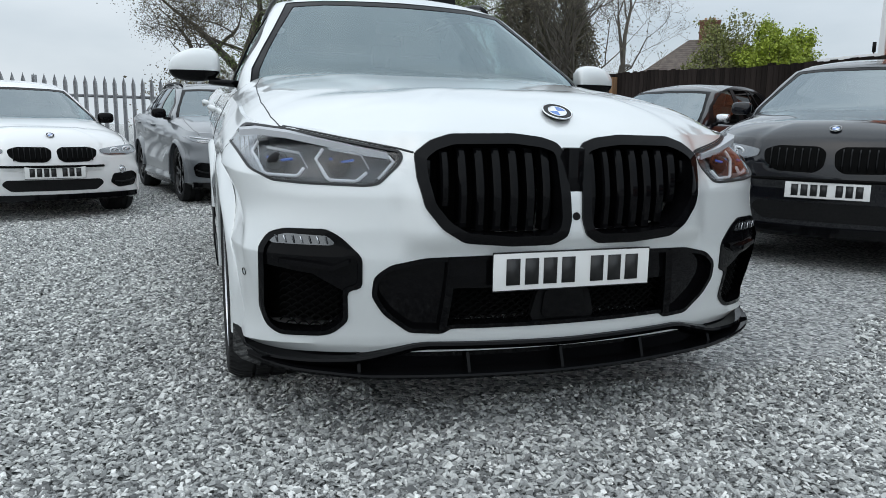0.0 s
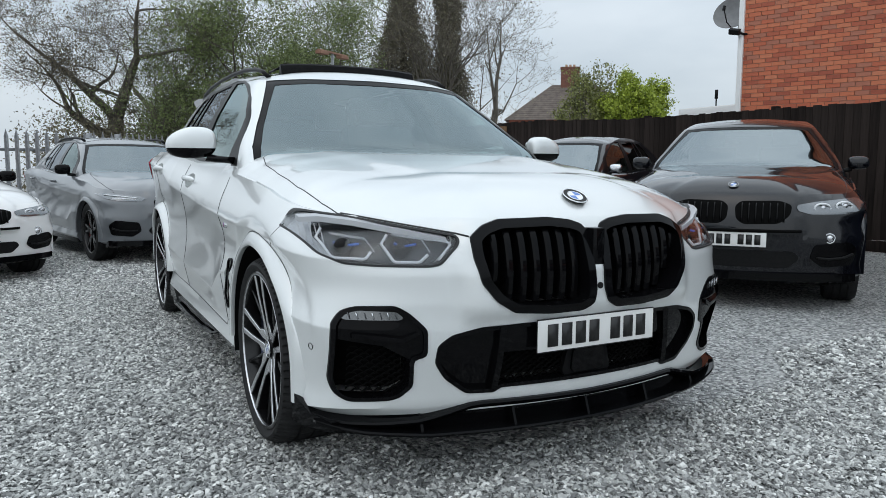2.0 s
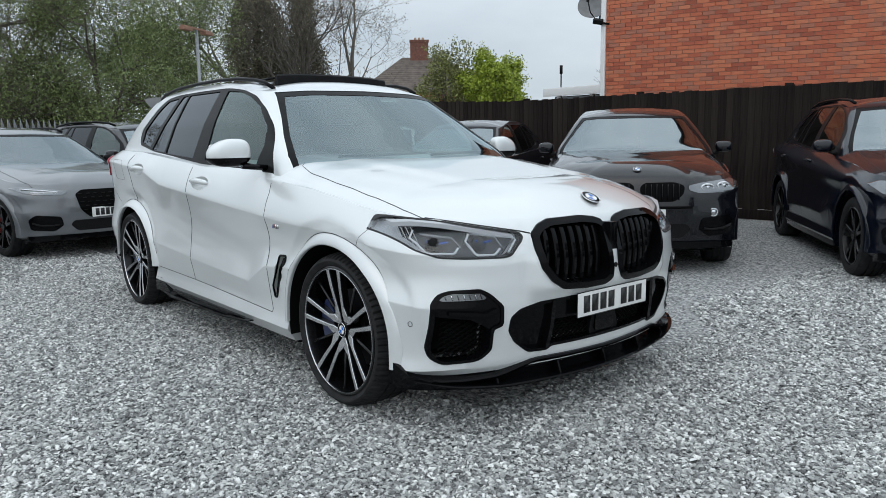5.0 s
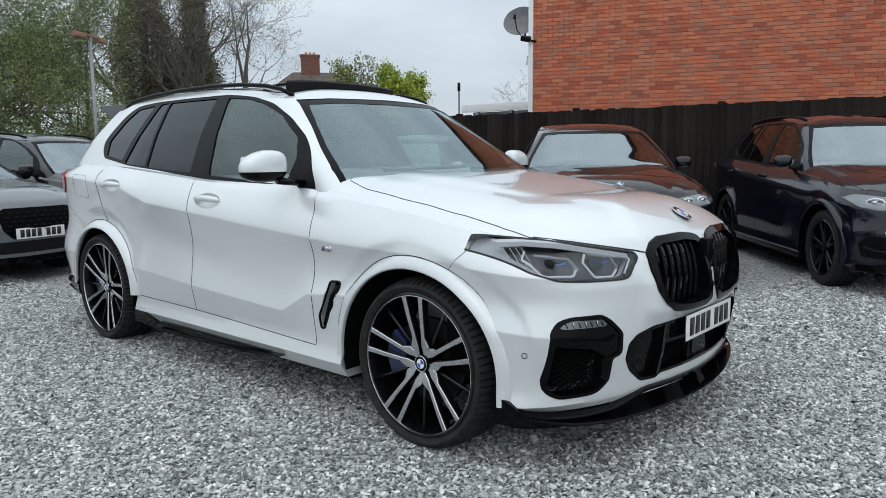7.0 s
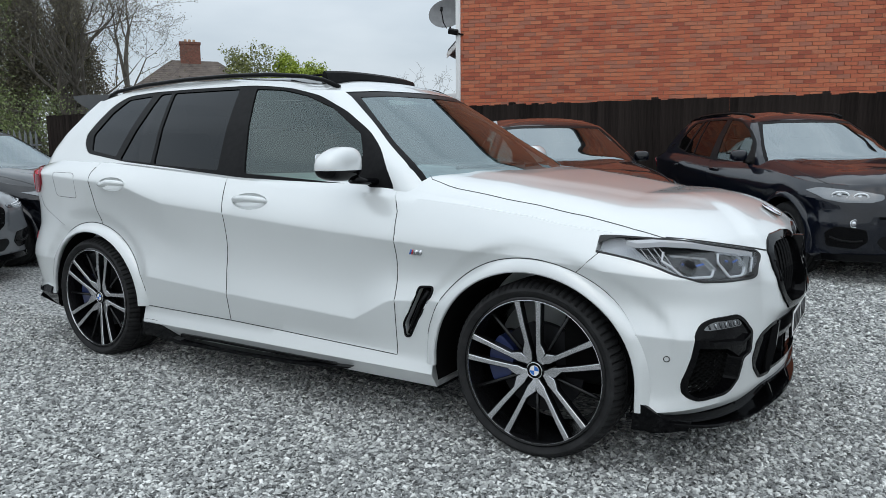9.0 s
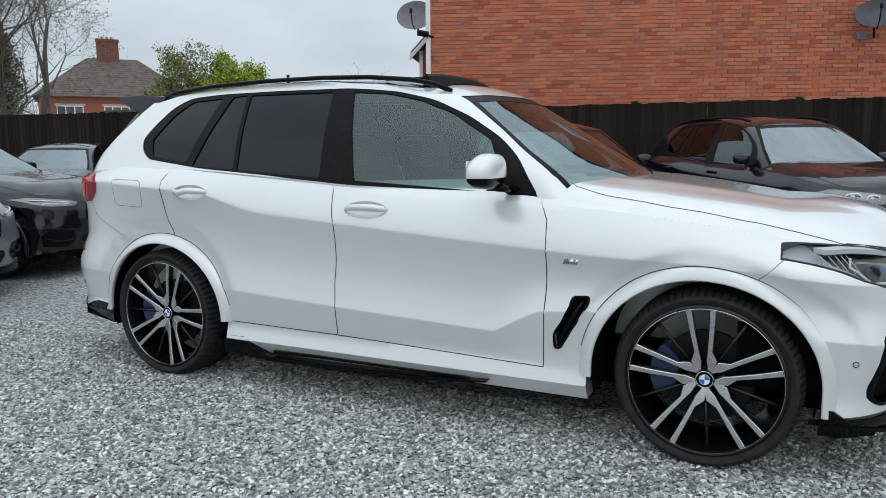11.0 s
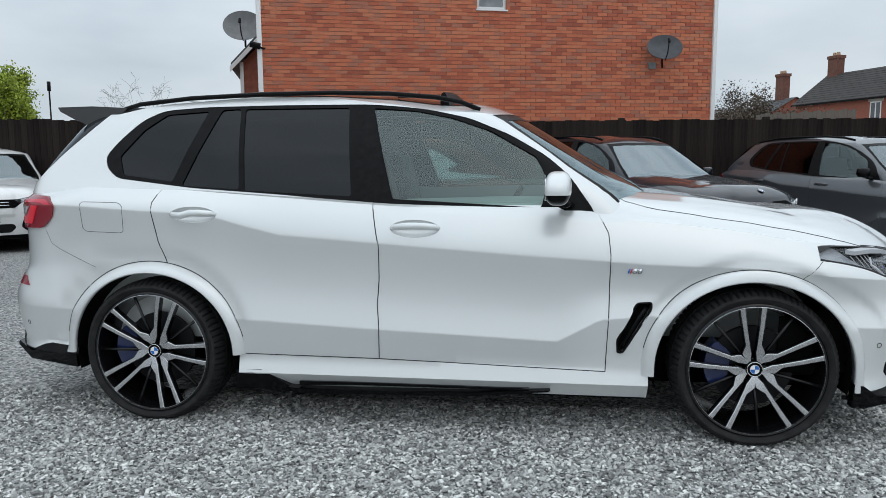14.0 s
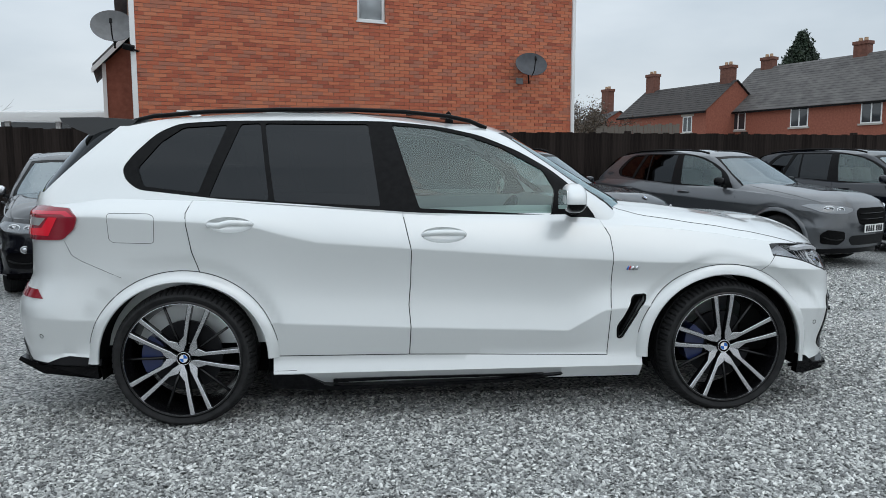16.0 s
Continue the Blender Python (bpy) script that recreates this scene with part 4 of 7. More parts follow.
# headlamps
lamp_layer_in = layer(-0.050, -0.075)
lens_layer = layer(-0.001, -0.005)
seal_layer = layer(0.002, -0.03)
for s in (-1, 1):
    k = HEADLAMP if s == 1 else flip_y(HEADLAMP)
    lamp = new("headlamp")
    lamp.parent = hero
    lamp["label"] = "clear headlamp with twin angular light guides"
    cut = bmesh.new()
    prism(cut, "x", fillet(shrunk(k, 0.001), 0.012, 2), 1.744, 2.6)
    part("housing", common(lamp_layer_in, cut), LAMPBODY, lamp)
    hole = bmesh.new()
    prism(hole, "x", fillet(shrunk(k, 0.007), 0.012, 2), 1.5, 2.7)
    part("seal", common(seal_layer, minus(cut, hole)), SEAL, lamp)
    lens_bm = common(lens_layer, cut)
    for f in lens_bm.faces:
        if f.normal.dot(Vector((1, s * 0.6, 0.2))) < 0:
            f.normal_flip()
    o = part("lens", lens_bm, LENS, lamp)
    o.visible_shadow = False
    ends = bmesh.new()
    prism(ends, "x", [(s * y, z) for y, z in ((0.965, 0.905), (0.900, 0.956), (0.850, 0.946), (0.892, 0.862), (0.862, 0.780), (0.915, 0.810))], 1.75, 2.6)
    part("outer_reflector", common(layer(-0.020, -0.030), ends), LAMPSILVER, lamp)
    # reflector shelf along the top and ribbed outer end
    b = bmesh.new()
    top = [(0.925, 0.925), (0.88, 0.930), (0.80, 0.920), (0.65, 0.889), (0.535, 0.866)]
    strip(b, [Vector((front_x(y, z, -0.022), s * y, z - 0.004)) for y, z in top], 0.02, Vector((0.020, 0, -0.004)), Vector((0, 0, 0.009)))
    part("brow", b, LAMPSILVER, lamp)
    for i in range(5):
        y = 0.925 - 0.012 * i
        b = bmesh.new()
        tube(b, [Vector((front_x(y, z, -0.03), s * y, z)) for z in (0.835, 0.87, 0.905)], 0.0018, 5)
        part("rib", b, LAMPSILVER, lamp)
    for y0 in (0.825, 0.660):
        shape = [(0.876, 0.893), (0.894, 0.862), (0.884, 0.842), (0.869, 0.805), (0.860, 0.799), (0.785, 0.797), (0.775, 0.801), (0.760, 0.821)] if y0 > 0.7 else [(0.705, 0.875), (0.727, 0.846), (0.701, 0.794), (0.692, 0.788), (0.628, 0.786), (0.618, 0.789), (0.592, 0.811)]
        b = bmesh.new()
        tube(b, dense([(front_x(y, z, -0.024), s * y, z) for y, z in shape], 0.02), 0.0052, 6)
        part("light_guide", b, GUIDE, lamp, "white angular light guide")
        b = bmesh.new()
        m = pose(front_x(y0, 0.828, -0.058), s * y0, 0.828, 0, 0, 90 - s * 25)
        bmesh.ops.create_uvsphere(b, u_segments=20, v_segments=12, radius=0.036, matrix=m)
        part("projector", b, GLOSS, lamp)
        b = bmesh.new()
        tube(b, [(front_x(y, z, -0.022), s * y, z) for y, z in ((y0 - 0.035, 0.845), (y0 + 0.005, 0.838), (y0 + 0.03, 0.848))], 0.004, 5)
        part("blue_accent", b, BLUEACC, lamp, "blue accent")
        b = bmesh.new()
        strip(b, [Vector((front_x(y, z, -0.035), s * y, z)) for y, z in ((y0 - 0.075, 0.82), (y0 - 0.055, 0.862), (y0 + 0.03, 0.876))], 0.01, Vector((0.012, 0, 0)), Vector((0, 0, 0.004)))
        part("bezel", b, LAMPCHROME, lamp)
    b = bmesh.new()
    tube(b, dense([(front_x(y, z, -0.02), s * y, z) for y, z in ((0.60, 0.862), (0.53, 0.856), (0.517, 0.842), (0.562, 0.793))], 0.02), 0.005, 6)
    part("light_guide", b, GUIDE, lamp)

def hex_mesh(bm, y0, y1, z0, z1, x_of, pitch=0.034, r=0.0035):
    """A honeycomb of thin walls."""
    h = pitch * 0.5
    row, z = 0, z0
    while z < z1:
        y = y0 + (h if row % 2 else 0)
        while y < y1:
            p = [(y - h, z), (y - h * 0.45, z + 0.011), (y + h * 0.45, z + 0.011), (y + h, z)]
            for a, c in zip(p, p[1:]):
                va = [Vector((x_of(q[0], q[1]) + dx, q[0], q[1] + dz)) for q in (a, c) for dx, dz in ((-0.01, -r / 2), (0, -r / 2), (0, r / 2), (-0.01, r / 2))]
                vs = [bm.verts.new(v) for v in va]
                for q in range(4):
                    bm.faces.new((vs[q - 1], vs[q], vs[4 + q], vs[4 + q - 1]))
            y += pitch * 0.98
        z += 0.0115
        row += 1
    return bm

# side intakes with their lamp bars
for s in (-1, 1):
    f = FOG if s == 1 else flip_y(FOG)
    cut = bmesh.new()
    prism(cut, "x", fillet(shrunk(f, 0.001), 0.015, 2), 1.6, 2.6)
    vent = new("side_intake")
    vent.parent = hero
    vent["label"] = "gloss black corner intake"
    hole = bmesh.new()
    prism(hole, "x", fillet(shrunk(f, 0.014), 0.015, 2), 1.5, 2.7)
    part("frame", common(layer(0.003, -0.05), minus(cut, hole)), GLOSS, vent)
    # backing sheet whose black carries the shade of the intake
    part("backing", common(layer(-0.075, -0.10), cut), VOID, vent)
    up = bmesh.new()
    prism(up, "x", [(s * y, z) for y, z in [(0.91, 0.665), (0.6, 0.665), (0.6, 0.475), (0.66, 0.468), (0.75, 0.52), (0.91, 0.545)]], 1.6, 2.6)
    part("blade", common(layer(-0.004, -0.03), common(cut, up)), GLOSS, vent)
    b = bmesh.new()
    strip(b, [Vector((front_x(y, 0.537, 0.003), s * y, z)) for y, z in ((0.84, 0.555), (0.76, 0.548), (0.70, 0.540), (0.655, 0.560))], 0.02, Vector((0.012, 0, 0)), Vector((0, 0, 0.007)))
    part("fin", b, GLOSS, vent)
    lampcut = bmesh.new()
    prism(lampcut, "x", fillet([(s * y, z) for y, z in ((0.872, 0.625), (0.85, 0.637), (0.71, 0.632), (0.688, 0.612), (0.70, 0.605), (0.86, 0.606))], 0.008, 2), 1.6, 2.6)
    part("fog_lamp", common(layer(0.002, -0.018), lampcut), FOGGLASS, vent, "clear fog lamp bar")
    for i in range(7):
        y = 0.71 + 0.022 * i
        b = bmesh.new()
        tube(b, [(front_x(y, 0.62, 0.004), s * y, 0.609), (front_x(y + 0.006, 0.62, 0.004), s * (y + 0.006), 0.630)], 0.0020, 5)
        part("lamp_facet", b, LAMPCHROME if i % 2 else LAMPBODY, vent)
    # mesh coloured darker than trim plastic, for the shade of a deeper recess
    b = hex_mesh(bmesh.new(), 0.665, 0.83, 0.345, 0.50, lambda y, z: front_x(y, z, -0.055))
    if s == -1:
        for v in b.verts:
            v.co.y *= -1
    part("mesh_grille", b, VOID, vent, "black honeycomb mesh")

# centre intake
cut = bmesh.new()
prism(cut, "x", fillet(shrunk(INTAKE, 0.001), 0.015, 2), 1.6, 2.6)
hole = bmesh.new()
prism(hole, "x", fillet(shrunk(INTAKE, 0.014), 0.015, 2), 1.5, 2.7)
intake = new("centre_intake")
intake.parent = hero
part("frame", common(layer(0.003, -0.06), minus(cut, hole)), GLOSS, intake)
# black plate and mesh below hold the intake's shade in their colour
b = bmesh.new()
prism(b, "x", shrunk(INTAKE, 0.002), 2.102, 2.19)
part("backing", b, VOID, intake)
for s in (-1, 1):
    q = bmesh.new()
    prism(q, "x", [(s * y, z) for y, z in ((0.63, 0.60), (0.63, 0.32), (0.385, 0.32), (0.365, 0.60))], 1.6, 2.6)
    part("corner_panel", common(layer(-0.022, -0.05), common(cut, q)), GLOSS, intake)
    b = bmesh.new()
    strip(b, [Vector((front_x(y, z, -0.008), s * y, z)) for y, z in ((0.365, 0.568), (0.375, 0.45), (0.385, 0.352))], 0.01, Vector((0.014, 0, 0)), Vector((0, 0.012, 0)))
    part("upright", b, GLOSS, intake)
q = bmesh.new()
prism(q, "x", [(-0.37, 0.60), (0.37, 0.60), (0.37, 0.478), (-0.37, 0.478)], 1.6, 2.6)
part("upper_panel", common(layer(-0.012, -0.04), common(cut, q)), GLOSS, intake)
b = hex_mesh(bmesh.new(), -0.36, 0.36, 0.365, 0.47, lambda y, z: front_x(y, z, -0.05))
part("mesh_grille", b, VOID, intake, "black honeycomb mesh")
b = bmesh.new()
prism(b, "x", fillet([(-0.11, 0.375), (-0.085, 0.470), (0.085, 0.470), (0.11, 0.375), (0.08, 0.352), (-0.08, 0.352)], 0.03), front_x(0, 0.41) - 0.05, front_x(0, 0.41) - 0.03)
part("radar_surround", b, SATIN, intake)
b = bmesh.new()
prism(b, "x", fillet([(-0.075, 0.385), (-0.065, 0.462), (0.065, 0.462), (0.075, 0.385), (0.055, 0.372), (-0.055, 0.372)], 0.02), front_x(0, 0.41) - 0.031, front_x(0, 0.41) - 0.022)
part("radar_cover", b, GLOSS, intake)
number_plate(hero, pose(front_x(0, 0.53) + 0.006, 0.005, 0.530, 0, 0, 90))

# lip below the bumper
def lip_line(off, z, ymax=0.90, n=44):
    return [Vector((front_x(y, 0.3, off) + (0.03 * (abs(y) / ymax) ** 4 if off > 0 else 0), y, z)) for y in (lerp(-ymax, ymax, i / n) for i in range(n + 1))]
def lip_z(y):
    return tab(abs(y), [(0, 0.300), (0.45, 0.305), (0.62, 0.258), (0.75, 0.250), (0.88, 0.250), (0.95, 0.268)])
splitter = new("front_splitter")
splitter.parent = hero
splitter["label"] = "gloss black front lip with fins"
b = bmesh.new()
rows = []
for p, q in zip(lip_line(-0.16, 0.2, 0.93), lip_line(0.022, 0.2, 0.93)):
    zt = tab(abs(q.y), [(0, 0.203), (0.6, 0.206), (0.8, 0.222), (0.95, 0.245)])
    rows.append([b.verts.new(v) for v in (Vector((p.x, p.y, zt)), Vector((q.x, q.y, zt)), Vector((q.x + 0.003, q.y, zt + 0.007)), Vector((q.x, q.y, zt + 0.013)), Vector((p.x, p.y, zt + 0.02)))])
for r, q in zip(rows, rows[1:]):
    for i in range(5):
        b.faces.new((r[i - 1], r[i], q[i], q[i - 1]))
b.faces.new(rows[0])
b.faces.new(rows[-1])
bmesh.ops.recalc_face_normals(b, faces=b.faces[:])
part("blade", b, GLOSS, splitter)
b = bmesh.new()
rows = []
for y in (lerp(-0.93, 0.93, i / 44) for i in range(45)):
    zt = lip_z(y)
    rows.append([b.verts.new(v) for v in (Vector((front_x(y, 0.3, 0.012), y, zt + 0.008)), Vector((front_x(y, 0.3, 0.016), y, zt)), Vector((front_x(y, 0.3, 0.004), y, zt - 0.014)), Vector((front_x(y, 0.3, -0.035), y, zt - 0.03)), Vector((front_x(y, 0.3, -0.045), y, 0.20)), Vector((front_x(y, 0.3, -0.09), y, 0.21)), Vector((front_x(y, 0.3, -0.06), y, zt + 0.02)))])
for r, q in zip(rows, rows[1:]):
    for i in range(7):
        b.faces.new((r[i - 1], r[i], q[i], q[i - 1]))
b.faces.new(rows[0])
b.faces.new(rows[-1])
bmesh.ops.recalc_face_normals(b, faces=b.faces[:])
part("lip", b, GLOSS, splitter)
for y in (-0.62, -0.30, 0.0, 0.30, 0.62):
    b = bmesh.new()
    xo = front_x(y, 0.3, 0.0)
    prism(b, "y", [(xo - 0.04, 0.285), (xo - 0.012, 0.275), (xo + 0.012, 0.212), (xo - 0.05, 0.212)], y - 0.005, y + 0.005)
    part("fin", b, GLOSS, splitter)
for s in (-1, 1):
    b = bmesh.new()
    prism(b, "y", [(1.912, 0.325), (1.955, 0.316), (2.02, 0.268), (2.11, 0.256), (2.10, 0.222), (2.0, 0.218), (1.905, 0.215)], *sorted((s * 0.915, s * 0.966)))
    for v in b.verts:
        v.co.y -= s * max(0, v.co.x - 1.96) * 0.5
    part("end_plate", b, GLOSS, splitter)

# flanks: skirts, sill blades, vents, badges, sensors, seams
for s in (-1, 1):
    b = bmesh.new()
    prism(b, "y", [(-1.03, 0.300), (-0.895, 0.302), (-0.735, 0.214), (-0.70, 0.196), (-0.80, 0.190), (-0.95, 0.205), (-1.03, 0.200)], *sorted((s * 0.84, s * 0.968)))
    prism(b, "y", [(-0.75, 0.222), (-0.66, 0.214), (-0.30, 0.219), (0.20, 0.228), (0.55, 0.252), (0.54, 0.243), (0.20, 0.212), (-0.30, 0.200), (-0.72, 0.192)], *sorted((s * 0.84, s * 0.988)))
    prism(b, "y", [(-0.70, 0.245), (-0.40, 0.249), (0.30, 0.249), (0.45, 0.252), (0.30, 0.238), (-0.40, 0.236), (-0.70, 0.226)], *sorted((s * 0.84, s * 0.962)))
    part("side_skirt", b, GLOSS, hero, "gloss black side skirt")
    # added black panel that stands in for the shade under the sill
    b = bmesh.new()
    prism(b, "y", [(-1.0, 0.262), (0.60, 0.262), (0.62, 0.235), (-1.0, 0.20)], *sorted((s * 0.75, s * 0.905)))
    part("sill_shade_panel", b, VOID, hero)
    b = bmesh.new()
    prism(b, "y", fillet(shrunk(SIDE_VENT, 0.001), 0.01, 2), *sorted((s * 0.905, s * 0.93)))
    o = part("side_vent", b, VOID, hero, "black side vent")
    b = bmesh.new()
    pts = fillet(SIDE_VENT, 0.012, 3)
    tube(b, [on_flank(TREE, x, z, s, 0.001) for x, z in pts], 0.006, 5, True)
    part("vent_rim", b, GLOSS, o)
    b = bmesh.new()
    tube(b, [on_flank(TREE, lerp(0.985, 0.875, u), lerp(0.665, 0.455, u), s, -0.012) for u in (0, 0.3, 0.7, 1)], 0.010, 6)
    part("vent_blade", b, GLOSS, o)
    for x, z, mt, w in ((0.905, 0.832, BLUE, 0.007), (0.915, 0.832, RRED, 0.006), (0.932, 0.832, SILVERB, 0.02), (0.955, 0.832, SILVERB, 0.016)):
        p = on_flank(TREE, x, z, s, 0.002)
        b = boxed(-w / 2, w / 2, -0.003, 0.003, -0.011, 0.011)
        for v in b.verts:
            v.co = Vector((p.x + v.co.x + v.co.z * 0.35, p.y + v.co.y, p.z + v.co.z))
        part("fender_badge", b, mt, hero)
    for x, z in ((2.02, 0.50), (-2.22, 0.50)):
        p = on_flank(TREE, x, z, s, 0.001)
        nrm = TREE.ray_cast(Vector((x, s * 2, z)), Vector((0, -s, 0)))[1] or Vector((0, s, 0))
        t1 = nrm.cross(Vector((0, 0, 1))).normalized()
        b = bmesh.new()
        tube(b, [p + 0.011 * (math.cos(a) * t1 + math.sin(a) * nrm.cross(t1)) for a in (i * math.tau / 16 for i in range(16))], 0.0014, 4, True)
        part("parking_sensor", b, SATIN, hero)
    fuel = [(-1.83, 1.148), (-1.62, 1.144), (-1.592, 1.125), (-1.603, 0.998), (-1.62, 0.990), (-1.81, 0.996), (-1.83, 1.012)]
    lines = [[(-2.061, 1.003), (-2.03, 0.93), (-1.98, 0.90), (-1.78, 0.81)], [(1.765, 0.895), (1.70, 0.83), (1.66, 0.795)]]
    if s == -1:
        fl = fillet(fuel, 0.02, 3)
        lines.append(fl + fl[:1])
    for l in lines:
        b = bmesh.new()
        tube(b, [on_flank(TREE, x, z, s, -0.0006) for x, z in dense(l, 0.02)], 0.0018, 4)
        part("panel_gap", b, SEAL, hero)
    b = bmesh.new()
    bl = [(0.86, -0.745), (0.90, -0.785), (1.05, -0.812), (1.3, -0.825), (1.6, -0.835), (1.85, -0.825), (1.98, -0.805), (2.07, -0.778)]
    tube(b, [on_top(TREE, x, -s * y, -0.0006) for x, y in dense(bl, 0.02)], 0.0026, 4)
    part("panel_gap", b, SEAL, hero)
    b = bmesh.new()
    tube(b, [on_nose(TREE, s * y, z, 0.0) for y, z in dense([(0.80, 0.939), (0.65, 0.908), (0.5, 0.879), (0.47, 0.87)], 0.02)], 0.0035, 4)
    part("panel_gap", b, SEAL, hero)
    # mirror
    mir = new("door_mirror")
    mir.parent = hero
    mir["label"] = "white and black door mirror"
    b = bmesh.new()
    bmesh.ops.create_uvsphere(b, u_segments=28, v_segments=18, radius=1.0)
    for v in b.verts:
        x, y, z = v.co
        sq = lambda t, p=0.62: math.copysign(abs(t) ** p, t)
        low = max(0.0, -z)
        v.co = Vector((0.575 + 0.060 * sq(x) * (1 - 0.25 * low) - 0.012 * y * s, s * 1.058 + 0.116 * sq(y, 0.58) * (1 - 0.10 * low), 1.200 + (0.092 * (1 - 0.38 * max(0.0, sq(y, 0.72) * s)) if z > 0 else 0.062 * (1 - 0.2 * max(0.0, y * s))) * sq(z, 0.62) - 0.006 * (y * s)))
    lower = b.copy()
    for bb, up in ((b, True), (lower, False)):
        bmesh.ops.bisect_plane(bb, geom=bb.verts[:] + bb.edges[:] + bb.faces[:], plane_co=(0, 0, 1.188), plane_no=(0, 0, 1), clear_inner=up, clear_outer=not up)
        bmesh.ops.holes_fill(bb, edges=[e for e in bb.edges if e.is_boundary])
    part("mirror_cap", b, WHITE, mir, "white cap")
    part("mirror_base", lower, GLOSS, mir)
    b = bmesh.new()
    tube(b, [(0.60, s * 0.99, 1.150), (0.61, s * 0.93, 1.135), (0.63, s * 0.86, 1.125)], [0.032, 0.028, 0.03], 10)
    for v in b.verts:
        v.co.z = 1.135 + (v.co.z - 1.135) * 0.6
    part("mirror_arm", b, GLOSS, mir)
    b = bmesh.new()
    prism(b, "x", fillet([(s * 0.965, 1.155), (s * 0.965, 1.262), (s * 1.145, 1.262), (s * 1.145, 1.165)], 0.02), 0.515, 0.519)
    part("mirror_glass", b, mat("mirror_silver", (0.8, 0.8, 0.8), 0.03, 1.0), mir)
    # roof rail
    b = bmesh.new()
    rl = [(-1.80, 0.555, 1.640), (-1.70, 0.565, 1.664), (-1.4, 0.575, 1.690), (-1.0, 0.580, 1.703), (-0.6, 0.580, 1.704), (-0.3, 0.578, 1.694), (-0.05, 0.572, 1.671), (0.08, 0.568, 1.645), (0.18, 0.560, 1.604)]
    tube(b, [(x, s * y, z) for x, y, z in dense(rl, 0.06)], 0.0125, 8)
    part("roof_rail", b, SATIN, hero, "black roof rail")
    # tail lamp
    b = bmesh.new()
    prism(b, "y", fillet([(-2.50, 1.168), (-2.233, 1.185), (-2.033, 1.175), (-1.978, 1.129), (-2.001, 1.067), (-2.067, 1.011), (-2.26, 1.005), (-2.50, 1.02)], 0.015, 2), *sorted((s * 0.45, s * 1.2)))
    tl = part("tail_lamp", common(layer(0.010, -0.03), b), TAILDARK, hero, "red tail lamp")
    b2 = bmesh.new()
    prism(b2, "y", [(-2.083, 1.127), (-2.135, 1.127), (-2.185, 1.072), (-2.30, 1.062), (-2.50, 1.055), (-2.50, 1.03), (-2.145, 1.030)], *sorted((s * 0.45, s * 1.2)))
    part("light_bar", common(layer(0.012, -0.005), b2), TAILRED, tl)
    b2 = bmesh.new()
    prism(b2, "y", [(-2.50, 1.158), (-2.04, 1.160), (-1.995, 1.132), (-2.03, 1.130), (-2.06, 1.143), (-2.50, 1.140)], *sorted((s * 0.45, s * 1.2)))
    part("upper_bar", common(layer(0.012, -0.005), b2), TAILMID, tl)
    b2 = bmesh.new()
    prism(b2, "y", [(-2.155, 1.122), (-2.50, 1.128), (-2.50, 1.085), (-2.20, 1.082)], *sorted((s * 0.45, s * 1.2)))
    part("clear_lens", common(layer(0.012, -0.005), b2), LAMPGREY, tl)
    b3 = bmesh.new()
    prism(b3, "y", [(-2.50, 0.745), (-2.24, 0.745), (-2.20, 0.70), (-2.50, 0.70)], *sorted((s * 0.5, s * 1.2)))
    part("rear_reflector", common(layer(0.004, -0.01), b3), TAILDARK, hero)
    # dark lower corner of the rear bumper
    b = bmesh.new()
    prism(b, "y", [(-1.90, 0.385), (-2.07, 0.398), (-2.12, 0.388), (-2.19, 0.360), (-2.30, 0.362), (-2.40, 0.42), (-2.60, 0.50), (-2.60, 0.25), (-1.90, 0.25)], *sorted((s * 0.5, s * 1.2)))
    part("diffuser_corner", common(layer(0.007, -0.03), b), GLOSS, hero, "gloss black rear bumper corner")
    b = bmesh.new()
    prism(b, "y", [(-1.925, 0.345), (-2.22, 0.345), (-2.40, 0.36), (-2.42, 0.335), (-2.22, 0.30), (-1.92, 0.275)], *sorted((s * 0.5, s * 0.948)))
    for v in b.verts:
        if abs(v.co.y) > 0.9:
            v.co.y -= s * max(0, -2.16 - v.co.x) * 0.8
    part("diffuser_lip", b, GLOSS, hero)

# spoiler, sunroof, wipers, cowl, badge
b = bmesh.new()
rows = []
for i in range(21):
    y = lerp(-0.57, 0.57, i / 20)
    c = 1 - (abs(y) / 0.57) ** 2.5
    xf_, xr_ = -1.78, -2.20 - 0.09 * c
    rows.append([b.verts.new(p) for p in ((xf_, y, 1.645 + 0.020 * c), (lerp(xf_, xr_, 0.5), y, 1.658 + 0.012 * c), (xr_, y, 1.655), (xr_ + 0.012, y, 1.632), (lerp(xf_, xr_, 0.80), y * 0.99, 1.592), (lerp(xf_, xr_, 0.62), y * 0.99, 1.560), (xf_ - 0.12, y * 0.99, 1.545))])
for r, q in zip(rows, rows[1:]):
    for i in range(7):
        b.faces.new((r[i - 1], r[i], q[i], q[i - 1]))
b.faces.new(rows[0])
b.faces.new(rows[-1])
bmesh.ops.recalc_face_normals(b, faces=b.faces[:])
part("rear_spoiler", b, mat("spoiler_grey", (0.035, 0.036, 0.038), 0.3, 0, 0.5), hero, "dark grey roof spoiler")
ROOFTREE = bvh_of(CABIN)
b = bmesh.new()
rows = []
for i in range(29):
    y = lerp(-0.49, 0.49, i / 28)
    rows.append([b.verts.new((x, y, ROOFTREE.ray_cast(Vector((x, y, 3)), Vector((0, 0, -1)))[0].z + h)) for x, h in ((lerp(0.10, -1.15, k / 20), 0.004) for k in range(21))])
